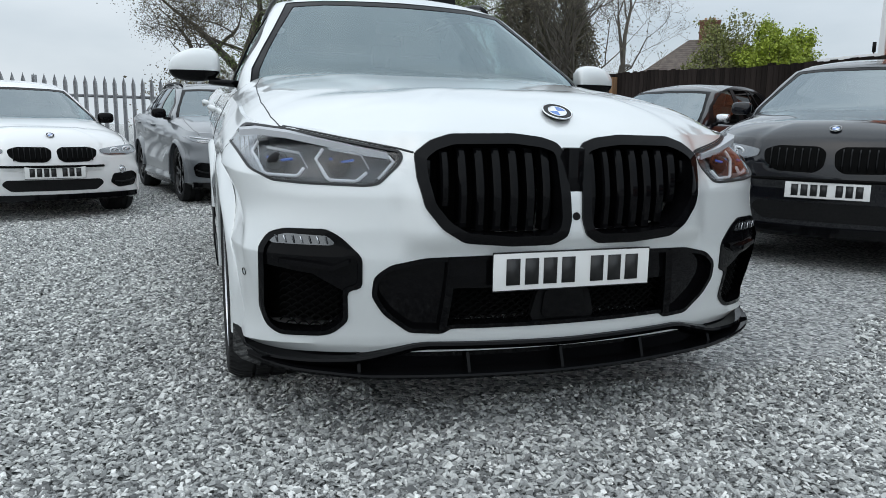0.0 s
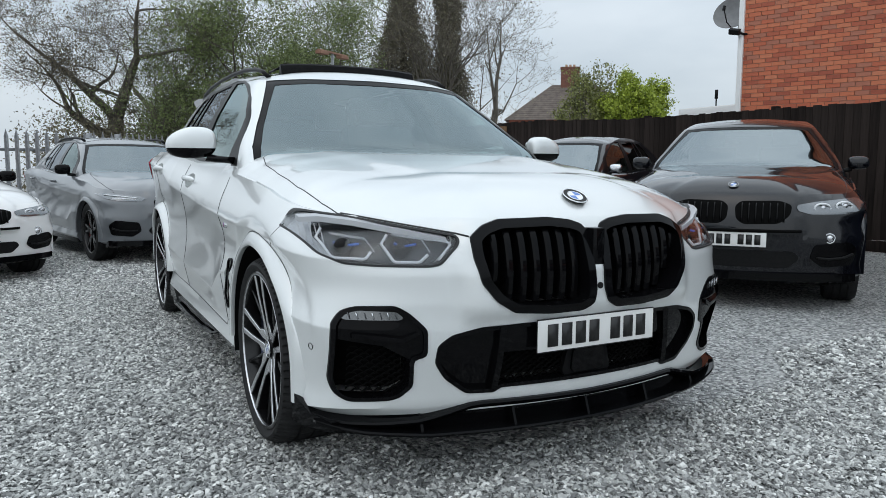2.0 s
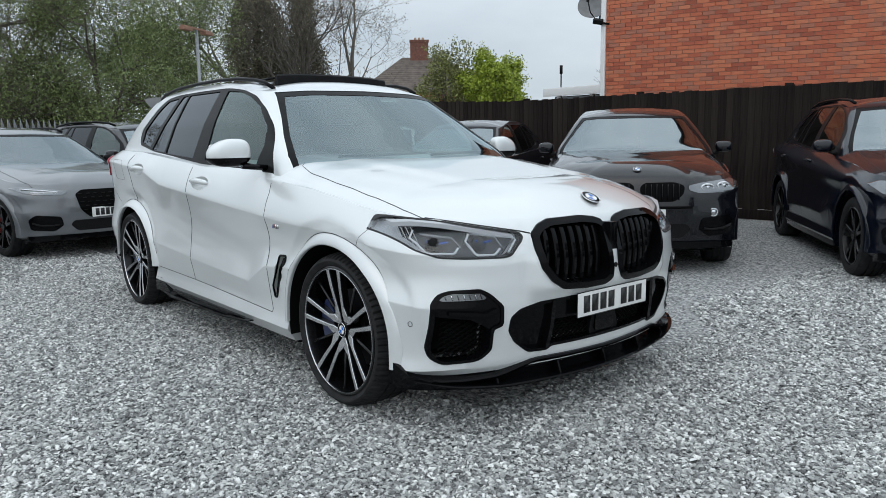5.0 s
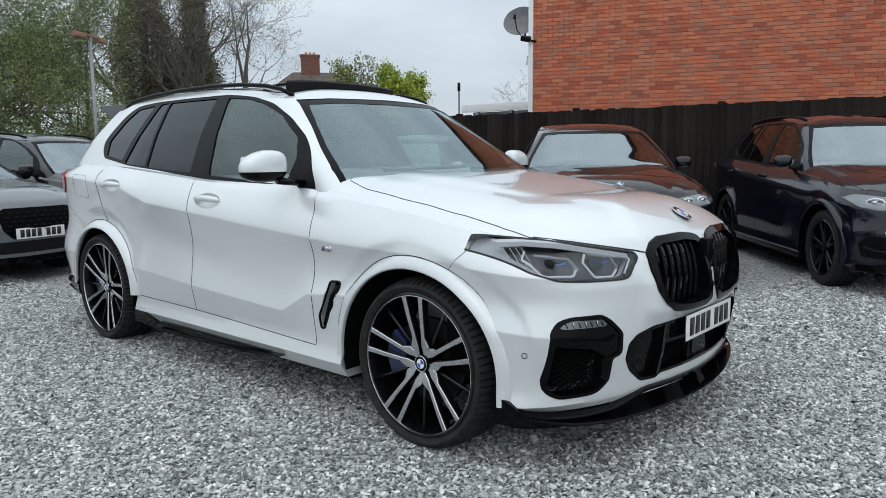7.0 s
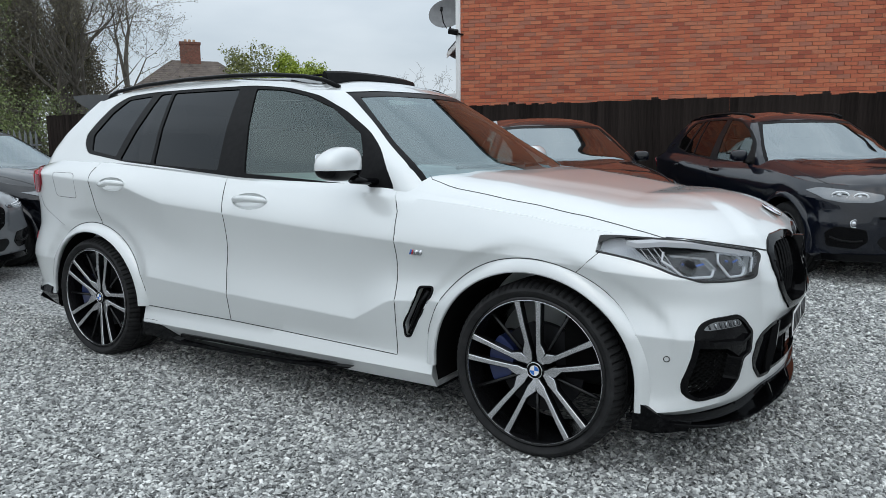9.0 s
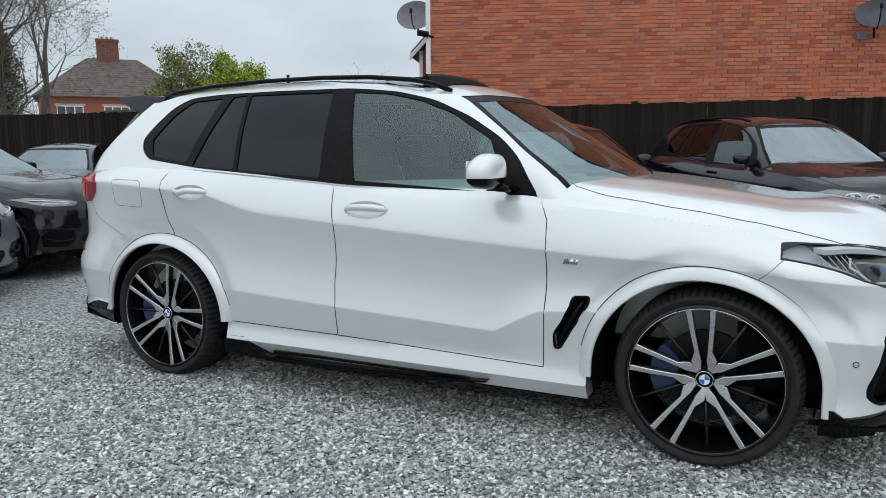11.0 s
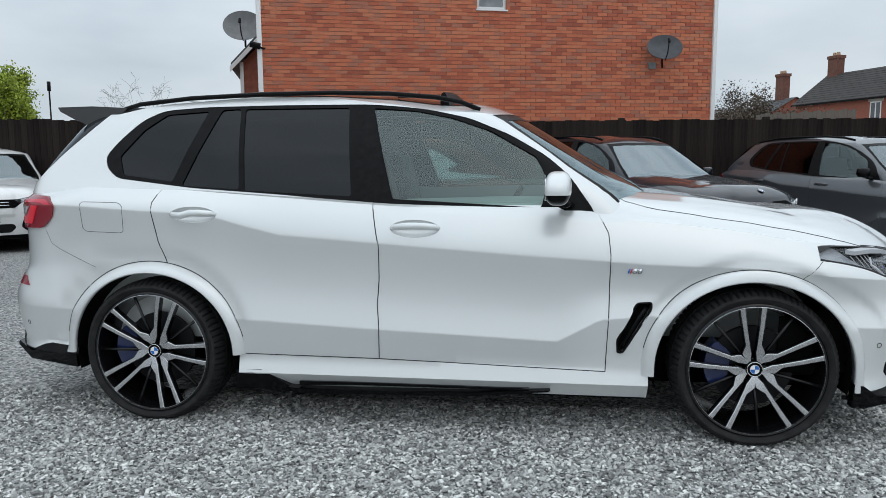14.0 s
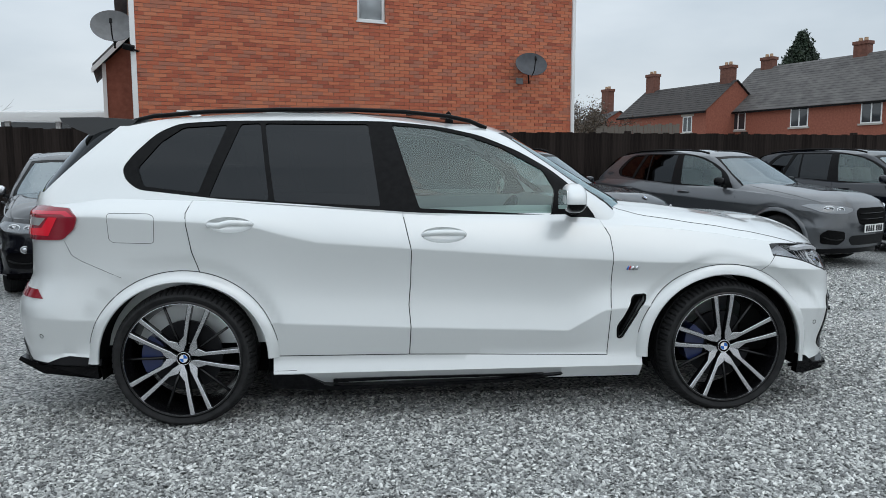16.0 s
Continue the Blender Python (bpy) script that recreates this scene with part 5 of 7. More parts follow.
for r, q in zip(rows, rows[1:]):
    for i in range(20):
        b.faces.new((r[i], r[i + 1], q[i + 1], q[i]))
bmesh.ops.recalc_face_normals(b, faces=b.faces[:])
part("sunroof_opening", b, GLOSS, hero, "black sunroof opening")
b = bmesh.new()
rows = []
for i in range(17):
    y = lerp(-0.435, 0.435, i / 16)
    dz = 0.014 * abs(y / 0.435) ** 3
    xx = -0.028 + 0.03 * (1 - (y / 0.435) ** 2)
    rows.append([b.verts.new(p) for p in ((xx + 0.03, y, 1.645), (xx + 0.012, y, 1.714 - dz), (xx, y, 1.724 - dz), (xx - 0.014, y, 1.714 - dz), (xx - 0.02, y, 1.645))])
for r, q in zip(rows, rows[1:]):
    for i in range(5):
        b.faces.new((r[i - 1], r[i], q[i], q[i - 1]))
b.faces.new(rows[0])
b.faces.new(rows[-1])
bmesh.ops.recalc_face_normals(b, faces=b.faces[:])
part("wind_deflector", b, SATIN, hero, "raised black sunroof wind deflector")
for s in (-1, 1):
    b = tube(bmesh.new(), [(-0.05, s * 0.43, 1.690), (-0.28, s * 0.43, 1.690)], 0.007, 6)
    part("deflector_arm", b, SATIN, hero)
b = bmesh.new()
prism(b, "z", [(0.80, -0.70), (0.95, -0.60), (1.06, -0.3), (1.09, 0), (1.06, 0.3), (0.95, 0.60), (0.80, 0.70), (0.7, 0.6), (0.7, -0.6)], 1.11, 1.145)
part("cowl", b, PLASTIC, hero)
for y0, y1 in ((-0.55, 0.0), (0.05, 0.60)):
    b = bmesh.new()
    tube(b, [(0.98 - abs(lerp(y0, y1, u)) ** 2 * 0.3, lerp(y0, y1, u), 1.185 + 0.012 * u) for u in (0, 0.25, 0.5, 0.75, 1)], 0.009, 6)
    part("wiper", b, SATIN, hero)
p = on_top(TREE, 2.225, 0.0)
roundel(hero, pose(p.x + 0.004, p.y, p.z + 0.003, -60, 0, 90), 0.046)
b = bmesh.new()
tube(b, [(-1.55, 0, 1.66), (-1.62, 0, 1.72), (-1.72, 0, 1.735)], [0.03, 0.02, 0.006], 8)
part("roof_aerial", b, WHITE, hero)

# ---- the other cars: the same pressings, warped to other sizes ----
PATCH = layer(0.006, -0.03)
def nose_patch(outline, layer=None, mirrored=True):
    out = []
    for s in ((1, -1) if mirrored else (1,)):
        b = bmesh.new()
        prism(b, "x", outline if s == 1 else flip_y(outline), 1.2, 2.7)
        out.append(common(layer or PATCH, b))
        b.free()
    return out
NOSE = {
    "kidney": nose_patch(fillet([(0.024, 0.835), (0.07, 0.873), (0.34, 0.878), (0.43, 0.845), (0.42, 0.765), (0.34, 0.695), (0.09, 0.688), (0.034, 0.73)], 0.03)),
    "shield": nose_patch(fillet([(-0.44, 0.80), (-0.36, 0.855), (0.36, 0.855), (0.44, 0.80), (0.40, 0.62), (0.28, 0.50), (-0.28, 0.50), (-0.40, 0.62)], 0.03), None, False),
    "oval": nose_patch(fillet([(-0.42, 0.78), (-0.34, 0.845), (0.34, 0.845), (0.42, 0.78), (0.36, 0.62), (-0.36, 0.62)], 0.05), None, False),
    "bar": nose_patch(fillet([(-0.60, 0.80), (-0.58, 0.85), (0.58, 0.85), (0.60, 0.80), (0.50, 0.72), (-0.50, 0.72)], 0.02), None, False),
    "lamp": nose_patch(fillet([(0.955, 0.87), (0.88, 0.905), (0.60, 0.872), (0.46, 0.845), (0.47, 0.80), (0.56, 0.772), (0.80, 0.775), (0.90, 0.80)], 0.02)),
    "slim_lamp": nose_patch(fillet([(0.955, 0.885), (0.88, 0.905), (0.60, 0.865), (0.50, 0.835), (0.55, 0.800), (0.80, 0.805), (0.90, 0.83)], 0.015)),
    "low": nose_patch(fillet([(-0.46, 0.475), (0.46, 0.475), (0.50, 0.42), (0.42, 0.34), (-0.42, 0.34), (-0.50, 0.42)], 0.03), None, False),
    "corner": nose_patch(fillet([(0.60, 0.53), (0.84, 0.56), (0.90, 0.50), (0.87, 0.37), (0.66, 0.35), (0.57, 0.42)], 0.03)),
}
TAIL = []
for s in (-1, 1):
    b = bmesh.new()
    prism(b, "y", fillet([(-2.6, 1.15), (-2.1, 1.15), (-2.02, 1.08), (-2.1, 1.0), (-2.6, 1.0)], 0.02), *sorted((s * 0.4, s * 1.2)))
    TAIL.append(common(PATCH, b))
    b.free()
HOOD = bvh_of(RAW)
FAR_BODY, FAR_ROOF, FAR_LINER = lighter(PLAINBODY, 0.30), lighter(ROOFSHELL, 0.40), lighter(LINER, 0.3)
FAR_DOORS = {k: lighter(bm, 0.40) for k, bm in DOORS.items()}
FAR_FLARES = [lighter(bm, 0.5) for bm in FLARES]
FAR_FRAME, FAR_SCREEN = lighter(DLOFRAME, 0.5), lighter(SCREENFRAME, 0.5)
LAMPGLASS = mat("lamp_glass", (0.17, 0.18, 0.19), 0.12, 0.7, 1.0)
LAMPRING = mat("bright_lamp_ring", (0.80, 0.82, 0.84), 0.25)

def piecewise(src, dst):
    return lambda v: float(np.interp(v, src, dst)) if src[0] <= v <= src[-1] else (v - src[0] + dst[0] if v < src[0] else v - src[-1] + dst[-1])

def make_car(name, label, m, colour, wb, fo, ro, half, zs, cab, nose, wheel_r, style="black", lamp="lamp", rails=True, trim=None, plate=True, lower=None, caliper=None, tail=True, mirror=None, ring_badge=True):
    """zs: heights of hub, bonnet edge, belt and roof. cab: x of back light foot, roof end, screen top and screen foot."""
    car = thing(name, label, "car", m, "cars parked in the yard")
    fx = piecewise([-2.56, -1.4875, 1.4875, 2.37], [-(wb / 2 + ro), -wb / 2, wb / 2, wb / 2 + fo])
    cx = piecewise([-2.35, -1.95, 0.20, 0.95], list(cab))
    fz = piecewise([0, HUB_Z, 0.92, 1.12, 1.70], [0, *zs])
    ky = half / 1.0
    kw = wheel_r / HUB_Z
    fb = lambda v: Vector((fx(v.x), v.y * ky, fz(v.z)))
    fc = lambda v: Vector((cx(v.x), v.y * ky, fz(v.z)))
    trim = trim or SATIN
    part("body", warped(FAR_BODY, fb), colour, car)
    for (key, side), bm in FAR_DOORS.items():
        d = part("front_door" if key == "f" else "rear_door", warped(bm, fb), colour, car)
        x0, z0 = (-0.10, 1.02) if key == "f" else (-1.215, 1.06)
        b = bmesh.new()
        tube(b, [fb(on_flank(HOOD, x0 + dx, z0, side, l)) for dx, l in ((-0.10, 0.0), (-0.05, 0.03), (0.05, 0.03), (0.10, 0.0))], 0.013, 6)
        part("door_handle", b, colour, d)
    for bm in FAR_FLARES:
        part("wheel_arch_trim", warped(bm, fb), lower or colour, car)
    part("roof", warped(FAR_ROOF, fc), colour, car)
    part("roof_lining", warped(FAR_LINER, fc), LINING, car)
    part("window_trim", warped(FAR_FRAME, fc), trim, car)
    part("windscreen_border", warped(FAR_SCREEN, fc), SATIN, car)
    # black cars get the screen copy with the strongest added sky sheen
    for (key, side), bm in SKINS.items():
        nm, mt = {"f": ("front_side_window", GLASS_F), "screen": ("windscreen", GLASS_WB if colour in (BLACKP, BLUEBLACK) else GLASS_WF), "back": ("rear_window", GLASS_R)}.get(key, ("privacy_window", GLASS_R))
        part(nm, warped(bm, fc), mt, car).visible_shadow = False
    part("cabin_lining", warped(tub(), fc), DASH, car)
    d = bmesh.new()
    prism(d, "y", [(0.35, 0.72), (0.33, 0.98), (0.45, 1.07), (0.92, 1.06), (0.70, 0.72)], -0.76, 0.76)
    part("dashboard", warped(d, fc), DASH, car)
    d.free()
    for x, y in ((-0.05, -0.37), (-0.05, 0.37)):
        seat(car, x, y, fc)
    for cxx, czz in ARCHES:
        for s in (-1, 1):
            b = bmesh.new()
            arc = [(cxx + 0.425 * math.cos(t), czz + 0.405 * math.sin(t)) for t in (math.pi * i / 16 for i in range(17))]
            ra, rb = [b.verts.new(fb(Vector((x, s * 0.93, z)))) for x, z in arc], [b.verts.new(fb(Vector((x, s * 0.50, z)))) for x, z in arc]
            for i in range(16):
                b.faces.new((ra[i], ra[i + 1], rb[i + 1], rb[i]))
            part("wheel_arch_liner", b, VOID, car)
    for sx in (1, -1):
        for s in (-1, 1):
            wheel(car, pose(sx * wb / 2, s * (half - 0.055), wheel_r, 0, 0, 0 if s == -1 else 180), wheel_r, wheel_r * 0.72, 0.24, 10 * sx, style, caliper, False, False)
    b = bmesh.new()
    box(b, -wb / 2 - ro * 0.7, wb / 2 + fo * 0.7, -half * 0.72, half * 0.72, 0.20, 0.42)
    part("underbody", b, VOID, car)
    b = warped(boxed(-1.0, 1.0, -0.955, 0.955, 0.20, 0.30, 0.02), fb)
    part("sill", b, lower or GLOSS, car)
    b = bmesh.new()
    rows = []
    for y in (lerp(-0.9, 0.9, i / 20) for i in range(21)):
        rows.append([b.verts.new(fb(Vector((front_x(y, 0.3, o), y, z)))) for o, z in ((0.015, 0.30), (0.018, 0.24), (-0.1, 0.21), (-0.1, 0.30))])
    for r, q in zip(rows, rows[1:]):
        for i in range(4):
            b.faces.new((r[i - 1], r[i], q[i], q[i - 1]))
    b.faces.new(rows[0])
    b.faces.new(rows[-1])
    bmesh.ops.recalc_face_normals(b, faces=b.faces[:])
    part("front_lip", b, lower or GLOSS, car)
    for bm in NOSE[nose]:
        g = part("grille", warped(bm, fb), VOID, car, "black grille")
        ys = sorted({round(v.co.y, 4) for v in bm.verts})
        z0, z1 = min(v.co.z for v in bm.verts), max(v.co.z for v in bm.verts)
        if nose == "kidney":
            for i in range(1, 8):
                y = lerp(ys[0], ys[-1], i / 8)
                b = bmesh.new()
                tube(b, [fb(Vector((front_x(y, z, 0.010), y, z))) for z in (lerp(z1 - 0.02, z0 + 0.02, j / 4) for j in range(5))], 0.007, 5)
                part("slat", b, GLOSS, g)
        elif nose == "shield":
            for i in range(1, 7):
                z = lerp(z0, z1, i / 7)
                w_ = tab(z, [(0.50, 0.27), (0.62, 0.38), (0.80, 0.42), (0.86, 0.35)])
                for j in range(9):
                    y = lerp(-w_, w_, (j + 0.5 * (i % 2)) / 9 + 0.03)
                    b = boxed(-0.004, 0.004, -0.020, 0.020, -0.006, 0.006)
                    for v in b.verts:
                        v.co = fb(Vector((front_x(y + v.co.y, z, 0.010) + v.co.x, y + v.co.y, z + v.co.z)))
                    part("mesh_bar", b, PLASTIC, g)
        else:
            for i in range(1, 3):
                z = lerp(z0, z1, i / 3)
                b = bmesh.new()
                tube(b, [fb(Vector((front_x(y, z, 0.010), y, z))) for y in (lerp(ys[0] * 0.85, ys[-1] * 0.85, j / 8) for j in range(9))], 0.008, 5)
                part("slat", b, CHROME if nose == "bar" else GLOSS, g)
    for i, bm in enumerate(NOSE[lamp]):
        s = 1 if i == 0 else -1
        lp = part("headlamp", warped(bm, fb), LAMPGLASS, car, "clear headlamp")
        if lamp == "slim_lamp":
            b = bmesh.new()
            tube(b, [fb(Vector((front_x(y, z, 0.008), s * y, z))) for y, z in dense([(0.90, 0.878), (0.74, 0.858), (0.60, 0.838), (0.62, 0.822), (0.70, 0.826), (0.84, 0.836)], 0.03)], 0.006, 5)
            part("light_strip", b, LAMPRING, lp)
        else:
            for y0 in (0.64, 0.79):
                c0 = 0.828 + 0.10 * (y0 - 0.7)
                b = bmesh.new()
                tube(b, [fb(Vector((front_x(y0 + 0.055 * math.cos(a), 0.83, 0.008), s * (y0 + 0.055 * math.cos(a)), c0 + 0.034 * math.sin(a)))) for a in (q * math.tau / 18 for q in range(18))], 0.008, 5, True)
                part("light_ring", b, LAMPRING, lp)
                b = bmesh.new()
                bmesh.ops.create_uvsphere(b, u_segments=14, v_segments=8, radius=0.028, matrix=Matrix.Translation(fb(Vector((front_x(y0, 0.83, -0.016), s * y0, c0)))))
                part("projector", b, LAMPCHROME, lp)
    if nose == "kidney" and rails is False or name == "mid_suv_car":
        for s in (-1, 1):
            c0 = fb(Vector((front_x(0.70, 0.58, 0.006), s * 0.70, 0.585)))
            b = bmesh.new()
            tube(b, [c0 + Vector((-0.35 * 0.036 * abs(math.cos(a)) * 0.3, 0.036 * math.cos(a), 0.036 * math.sin(a))) for a in (q * math.tau / 18 for q in range(18))], 0.006, 5, True)
            fog = part("fog_lamp", b, SILVERB, car)
            b = bmesh.new()
            bmesh.ops.create_uvsphere(b, u_segments=14, v_segments=8, radius=0.030, matrix=Matrix.Translation(c0 + Vector((-0.016, 0, 0))))
            part("lens", b, LAMPCHROME, fog)
        b = bmesh.new()
        tube(b, [fb(Vector((front_x(y, 0.64, 0.006), y, 0.638))) for y in (lerp(-0.5, 0.5, q / 12) for q in range(13))], 0.012, 5)
        part("upper_intake", b, VOID, car)
    for bm in NOSE["low"]:
        part("lower_intake", warped(bm, fb), PLASTIC, car)
    for i, bm in enumerate(NOSE["corner"]):
        s = 1 if i == 0 else -1
        ci = part("corner_intake", warped(bm, fb), GLOSS, car)
        b = bmesh.new()
        tube(b, [fb(Vector((front_x(y, z, 0.010), s * y, z))) for y, z in ((0.62, 0.43), (0.70, 0.42), (0.80, 0.43), (0.87, 0.46))], 0.010, 6)
        part("blade", b, lower or PLASTIC, ci)
    if plate:
        p = fb(Vector((front_x(0, 0.56, 0.012), 0, 0.565)))
        number_plate(car, pose(p.x + 0.01, 0, p.z, 0, 0, 90))
    if tail:
        for bm in TAIL:
            part("tail_lamp", warped(bm, fb), TAILDARK, car)
    if ring_badge:
        p = fb(on_top(HOOD, 2.215, 0.0))
        roundel(car, pose(p.x + 0.004, 0, p.z + 0.003, -58, 0, 90), 0.036)
    for s in (-1, 1):
        mir = new("door_mirror")
        mir.parent = car
        b = bmesh.new()
        bmesh.ops.create_uvsphere(b, u_segments=16, v_segments=10, radius=1.0)
        c = fc(Vector((0.60, s * 1.00, 1.20)))
        for v in b.verts:
            x, y, z = (math.copysign(abs(t) ** 0.65, t) for t in v.co)
            v.co = Vector((c.x + 0.055 * x, c.y + 0.09 * y, c.z + 0.062 * z))
        part("mirror_cap", b, mirror or colour, mir)
        b = bmesh.new()
        tube(b, [c + Vector((0.0, -s * 0.06, -0.06)), fc(Vector((0.63, s * 0.86, 1.115)))], 0.022, 6)
        part("mirror_arm", b, PLASTIC, mir)
        if rails:
            b = bmesh.new()
            rl = [(-1.80, 0.555, 1.645), (-1.4, 0.575, 1.690), (-1.0, 0.580, 1.702), (-0.4, 0.580, 1.698), (-0.05, 0.572, 1.672), (0.12, 0.566, 1.635)]
            tube(b, [fc(Vector((x, s * y, z))) for x, y, z in rl], 0.016, 6)
            part("roof_rail", b, SATIN, car)
        b = bmesh.new()
        tube(b, [fb(on_top(HOOD, x, -s * y, 0.0)) for x, y in dense([(0.90, -0.745), (1.05, -0.775), (1.3, -0.805), (1.6, -0.825), (1.85, -0.825), (2.05, -0.80)], 0.06)], 0.003, 4)
        part("panel_gap", b, SEAL, car)
    for y0, y1 in ((-0.55, 0.0), (0.05, 0.60)):
        b = bmesh.new()
        tube(b, [fc(Vector((0.99 - abs(lerp(y0, y1, u)) ** 2 * 0.3, lerp(y0, y1, u), 1.185 + 0.012 * u))) for u in (0, 0.5, 1)], 0.009, 5)
        part("wiper", b, SATIN, car)
    return car

def parked(nose_x, nose_y, heading, wb, fo):
    """The pose of a car whose nose is at that place."""
    a = radians(heading)
    d = wb / 2 + fo
    return pose(nose_x - d * math.cos(a), nose_y - d * math.sin(a), 0, 0, 0, heading)

ROW = -53
make_car("coupe_car", "white coupe with black kidney grille and lip", parked(-3.40, -2.36, 20, 2.69, 0.80), WHITE2, 2.69, 0.80, 0.95, 0.887, (0.32, 0.74, 0.93, 1.41), (-1.75, -1.15, 0.0, 0.78), "kidney", 0.325, rails=False, mirror=GLOSS, trim=GLOSS)
make_car("compact_suv_car", "nardo grey compact SUV with black grille", parked(-4.45, -0.27, 13, 2.68, 0.85), GREYP, 2.68, 0.85, 0.95, 0.925, (0.345, 0.83, 1.005, 1.50), (-2.15, -1.45, 0.10, 0.86), "shield", 0.350, lamp="slim_lamp", caliper=REDCAL, mirror=GLOSS, ring_badge=False, trim=GLOSS)
make_car("crossover_car", "black crossover with slim headlamps", parked(-5.05, 1.69, 18, 2.63, 0.85), BLACKP, 2.63, 0.85, 0.90, 0.92, (0.345, 0.86, 1.05, 1.60), (-2.05, -1.6, 0.10, 0.86), "shield", 0.345, lamp="slim_lamp", ring_badge=False)
make_car("hatchback_car", "dark grey hatchback with silver mirror caps", parked(-9.3, 3.3, -58, 2.63, 0.85), BLACKP, 2.63, 0.85, 0.80, 0.90, (0.325, 0.78, 0.96, 1.45), (-2.0, -1.5, 0.05, 0.84), "shield", 0.325, lamp="slim_lamp", rails=False, mirror=SILVERB, ring_badge=False)
make_car("white_suv_car", "white SUV with black and chrome grille", parked(-7.7, 5.2, -55, 2.68, 0.85), WHITE2, 2.68, 0.85, 0.90, 0.92, (0.345, 0.88, 1.06, 1.62), (-2.05, -1.6, 0.10, 0.86), "bar", 0.345, lamp="slim_lamp", mirror=GLOSS, ring_badge=False)
make_car("estate_car", "black estate car with pale mirror caps", parked(-3.5, 3.2, -66, 2.81, 0.78), BLACKP, 2.81, 0.78, 1.0, 0.925, (0.335, 0.83, 1.03, 1.58), (-2.05, -1.45, 0.05, 0.84), "kidney", 0.325, rails=False, mirror=SILVERB)
make_car("coupe_suv_car", "black coupe SUV with kidney grille and bright headlamps", parked(0.416, 2.98, ROW, 2.933, 0.88), BLACKP, 2.933, 0.88, 1.09, 0.995, (0.372, 0.90, 1.09, 1.63), (-2.15, -1.35, 0.15, 0.93), "kidney", 0.372, rails=False)
make_car("mid_suv_car", "dark blue SUV with black wheels and roof rails", parked(3.03, 4.15, ROW, 2.864, 0.86), BLUEBLACK, 2.864, 0.86, 0.98, 0.945, (0.365, 0.91, 1.09, 1.67), (-2.2, -1.75, 0.15, 0.90), "kidney", 0.365)
make_car("grey_suv_car", "dark grey SUV with black mirrors and red calipers", parked(6.19, 4.45, -60, 2.873, 0.85), DKGREYP, 2.873, 0.85, 0.93, 0.945, (0.36, 0.90, 1.08, 1.64), (-2.15, -1.7, 0.15, 0.90), "oval", 0.36, mirror=GLOSS, caliper=REDCAL, ring_badge=False)
make_car("large_suv_car", "black SUV with dark windows", parked(9.2, 5.0, -60, 2.90, 0.88), BLUEBLACK, 2.90, 0.88, 1.0, 0.96, (0.37, 0.92, 1.10, 1.67), (-2.2, -1.75, 0.15, 0.90), "oval", 0.37, ring_badge=False)

# ---- yard: ground, fences, houses ----
def gravel_material(name, island):
    m = mat(name, (0.3, 0.3, 0.3), 0.82)
    if island:
        g = node(m, "ShaderNodeNewGeometry")
        v = place(m, (1, 1, 1), True)
        n = noise_tex(m, v, 260, 3)
        mx = node(m, "ShaderNodeMath")
        mx.operation = "MULTIPLY_ADD"
        mx.inputs[1].default_value, mx.inputs[2].default_value = 0.25, -0.12
        join(m, n, mx.inputs[0])
        ad = node(m, "ShaderNodeMath")
        ad.operation = "ADD"
        join(m, g.outputs["Random Per Island"], ad.inputs[0])
        join(m, mx.outputs[0], ad.inputs[1])
        join(m, ramp_of(m, ad.outputs[0], [(0.0, (0.11, 0.112, 0.111)), (0.35, (0.335, 0.340, 0.332)), (0.75, (0.53, 0.535, 0.515)), (1.0, (0.88, 0.88, 0.85))]), shader(m).inputs["Base Color"])
        bump(m, n, 0.25, 0.002)
        return m
    v = place(m, (1, 1, 1), True)
    vor = node(m, "ShaderNodeTexVoronoi", Scale=62.0, Randomness=1.0)
    join(m, v, vor.inputs["Vector"])
    sep = node(m, "ShaderNodeSeparateColor")
    join(m, vor.outputs["Color"], sep.inputs[0])
    col = ramp_of(m, sep.outputs[0], [(0.0, (0.10, 0.102, 0.101)), (0.4, (0.38, 0.385, 0.378)), (0.75, (0.57, 0.575, 0.56)), (1.0, (0.86, 0.86, 0.83))])
    gap = node(m, "ShaderNodeTexVoronoi", Scale=62.0)
    gap.feature = "DISTANCE_TO_EDGE"
    join(m, v, gap.inputs["Vector"])
    big = noise_tex(m, v, 0.8, 4)
    mix = node(m, "ShaderNodeMix")
    mix.data_type, mix.blend_type = "RGBA", "MULTIPLY"
    mix.inputs["Factor"].default_value = 0.5
    join(m, col, mix.inputs["A"])
    join(m, ramp_of(m, big, [(0.3, (0.75, 0.76, 0.78)), (0.7, (1, 1, 1))]), mix.inputs["B"])
    join(m, mix.outputs["Result"], shader(m).inputs["Base Color"])
    add = node(m, "ShaderNodeMath")
    add.operation = "ADD"
    sm = node(m, "ShaderNodeMapRange")
    sm.inputs["From Max"].default_value = 0.25
    join(m, gap.outputs["Distance"], sm.inputs["Value"])
    join(m, sm.outputs[0], add.inputs[0])
    join(m, sep.outputs[1], add.inputs[1])
    bump(m, add.outputs[0], 0.8, 0.012)
    return m

b = bmesh.new()
bmesh.ops.create_grid(b, x_segments=2, y_segments=2, size=600)
solid("ground", b, gravel_material("gravel_bed", False), "grey slate gravel yard", "ground", kind="structure", smooth=False)

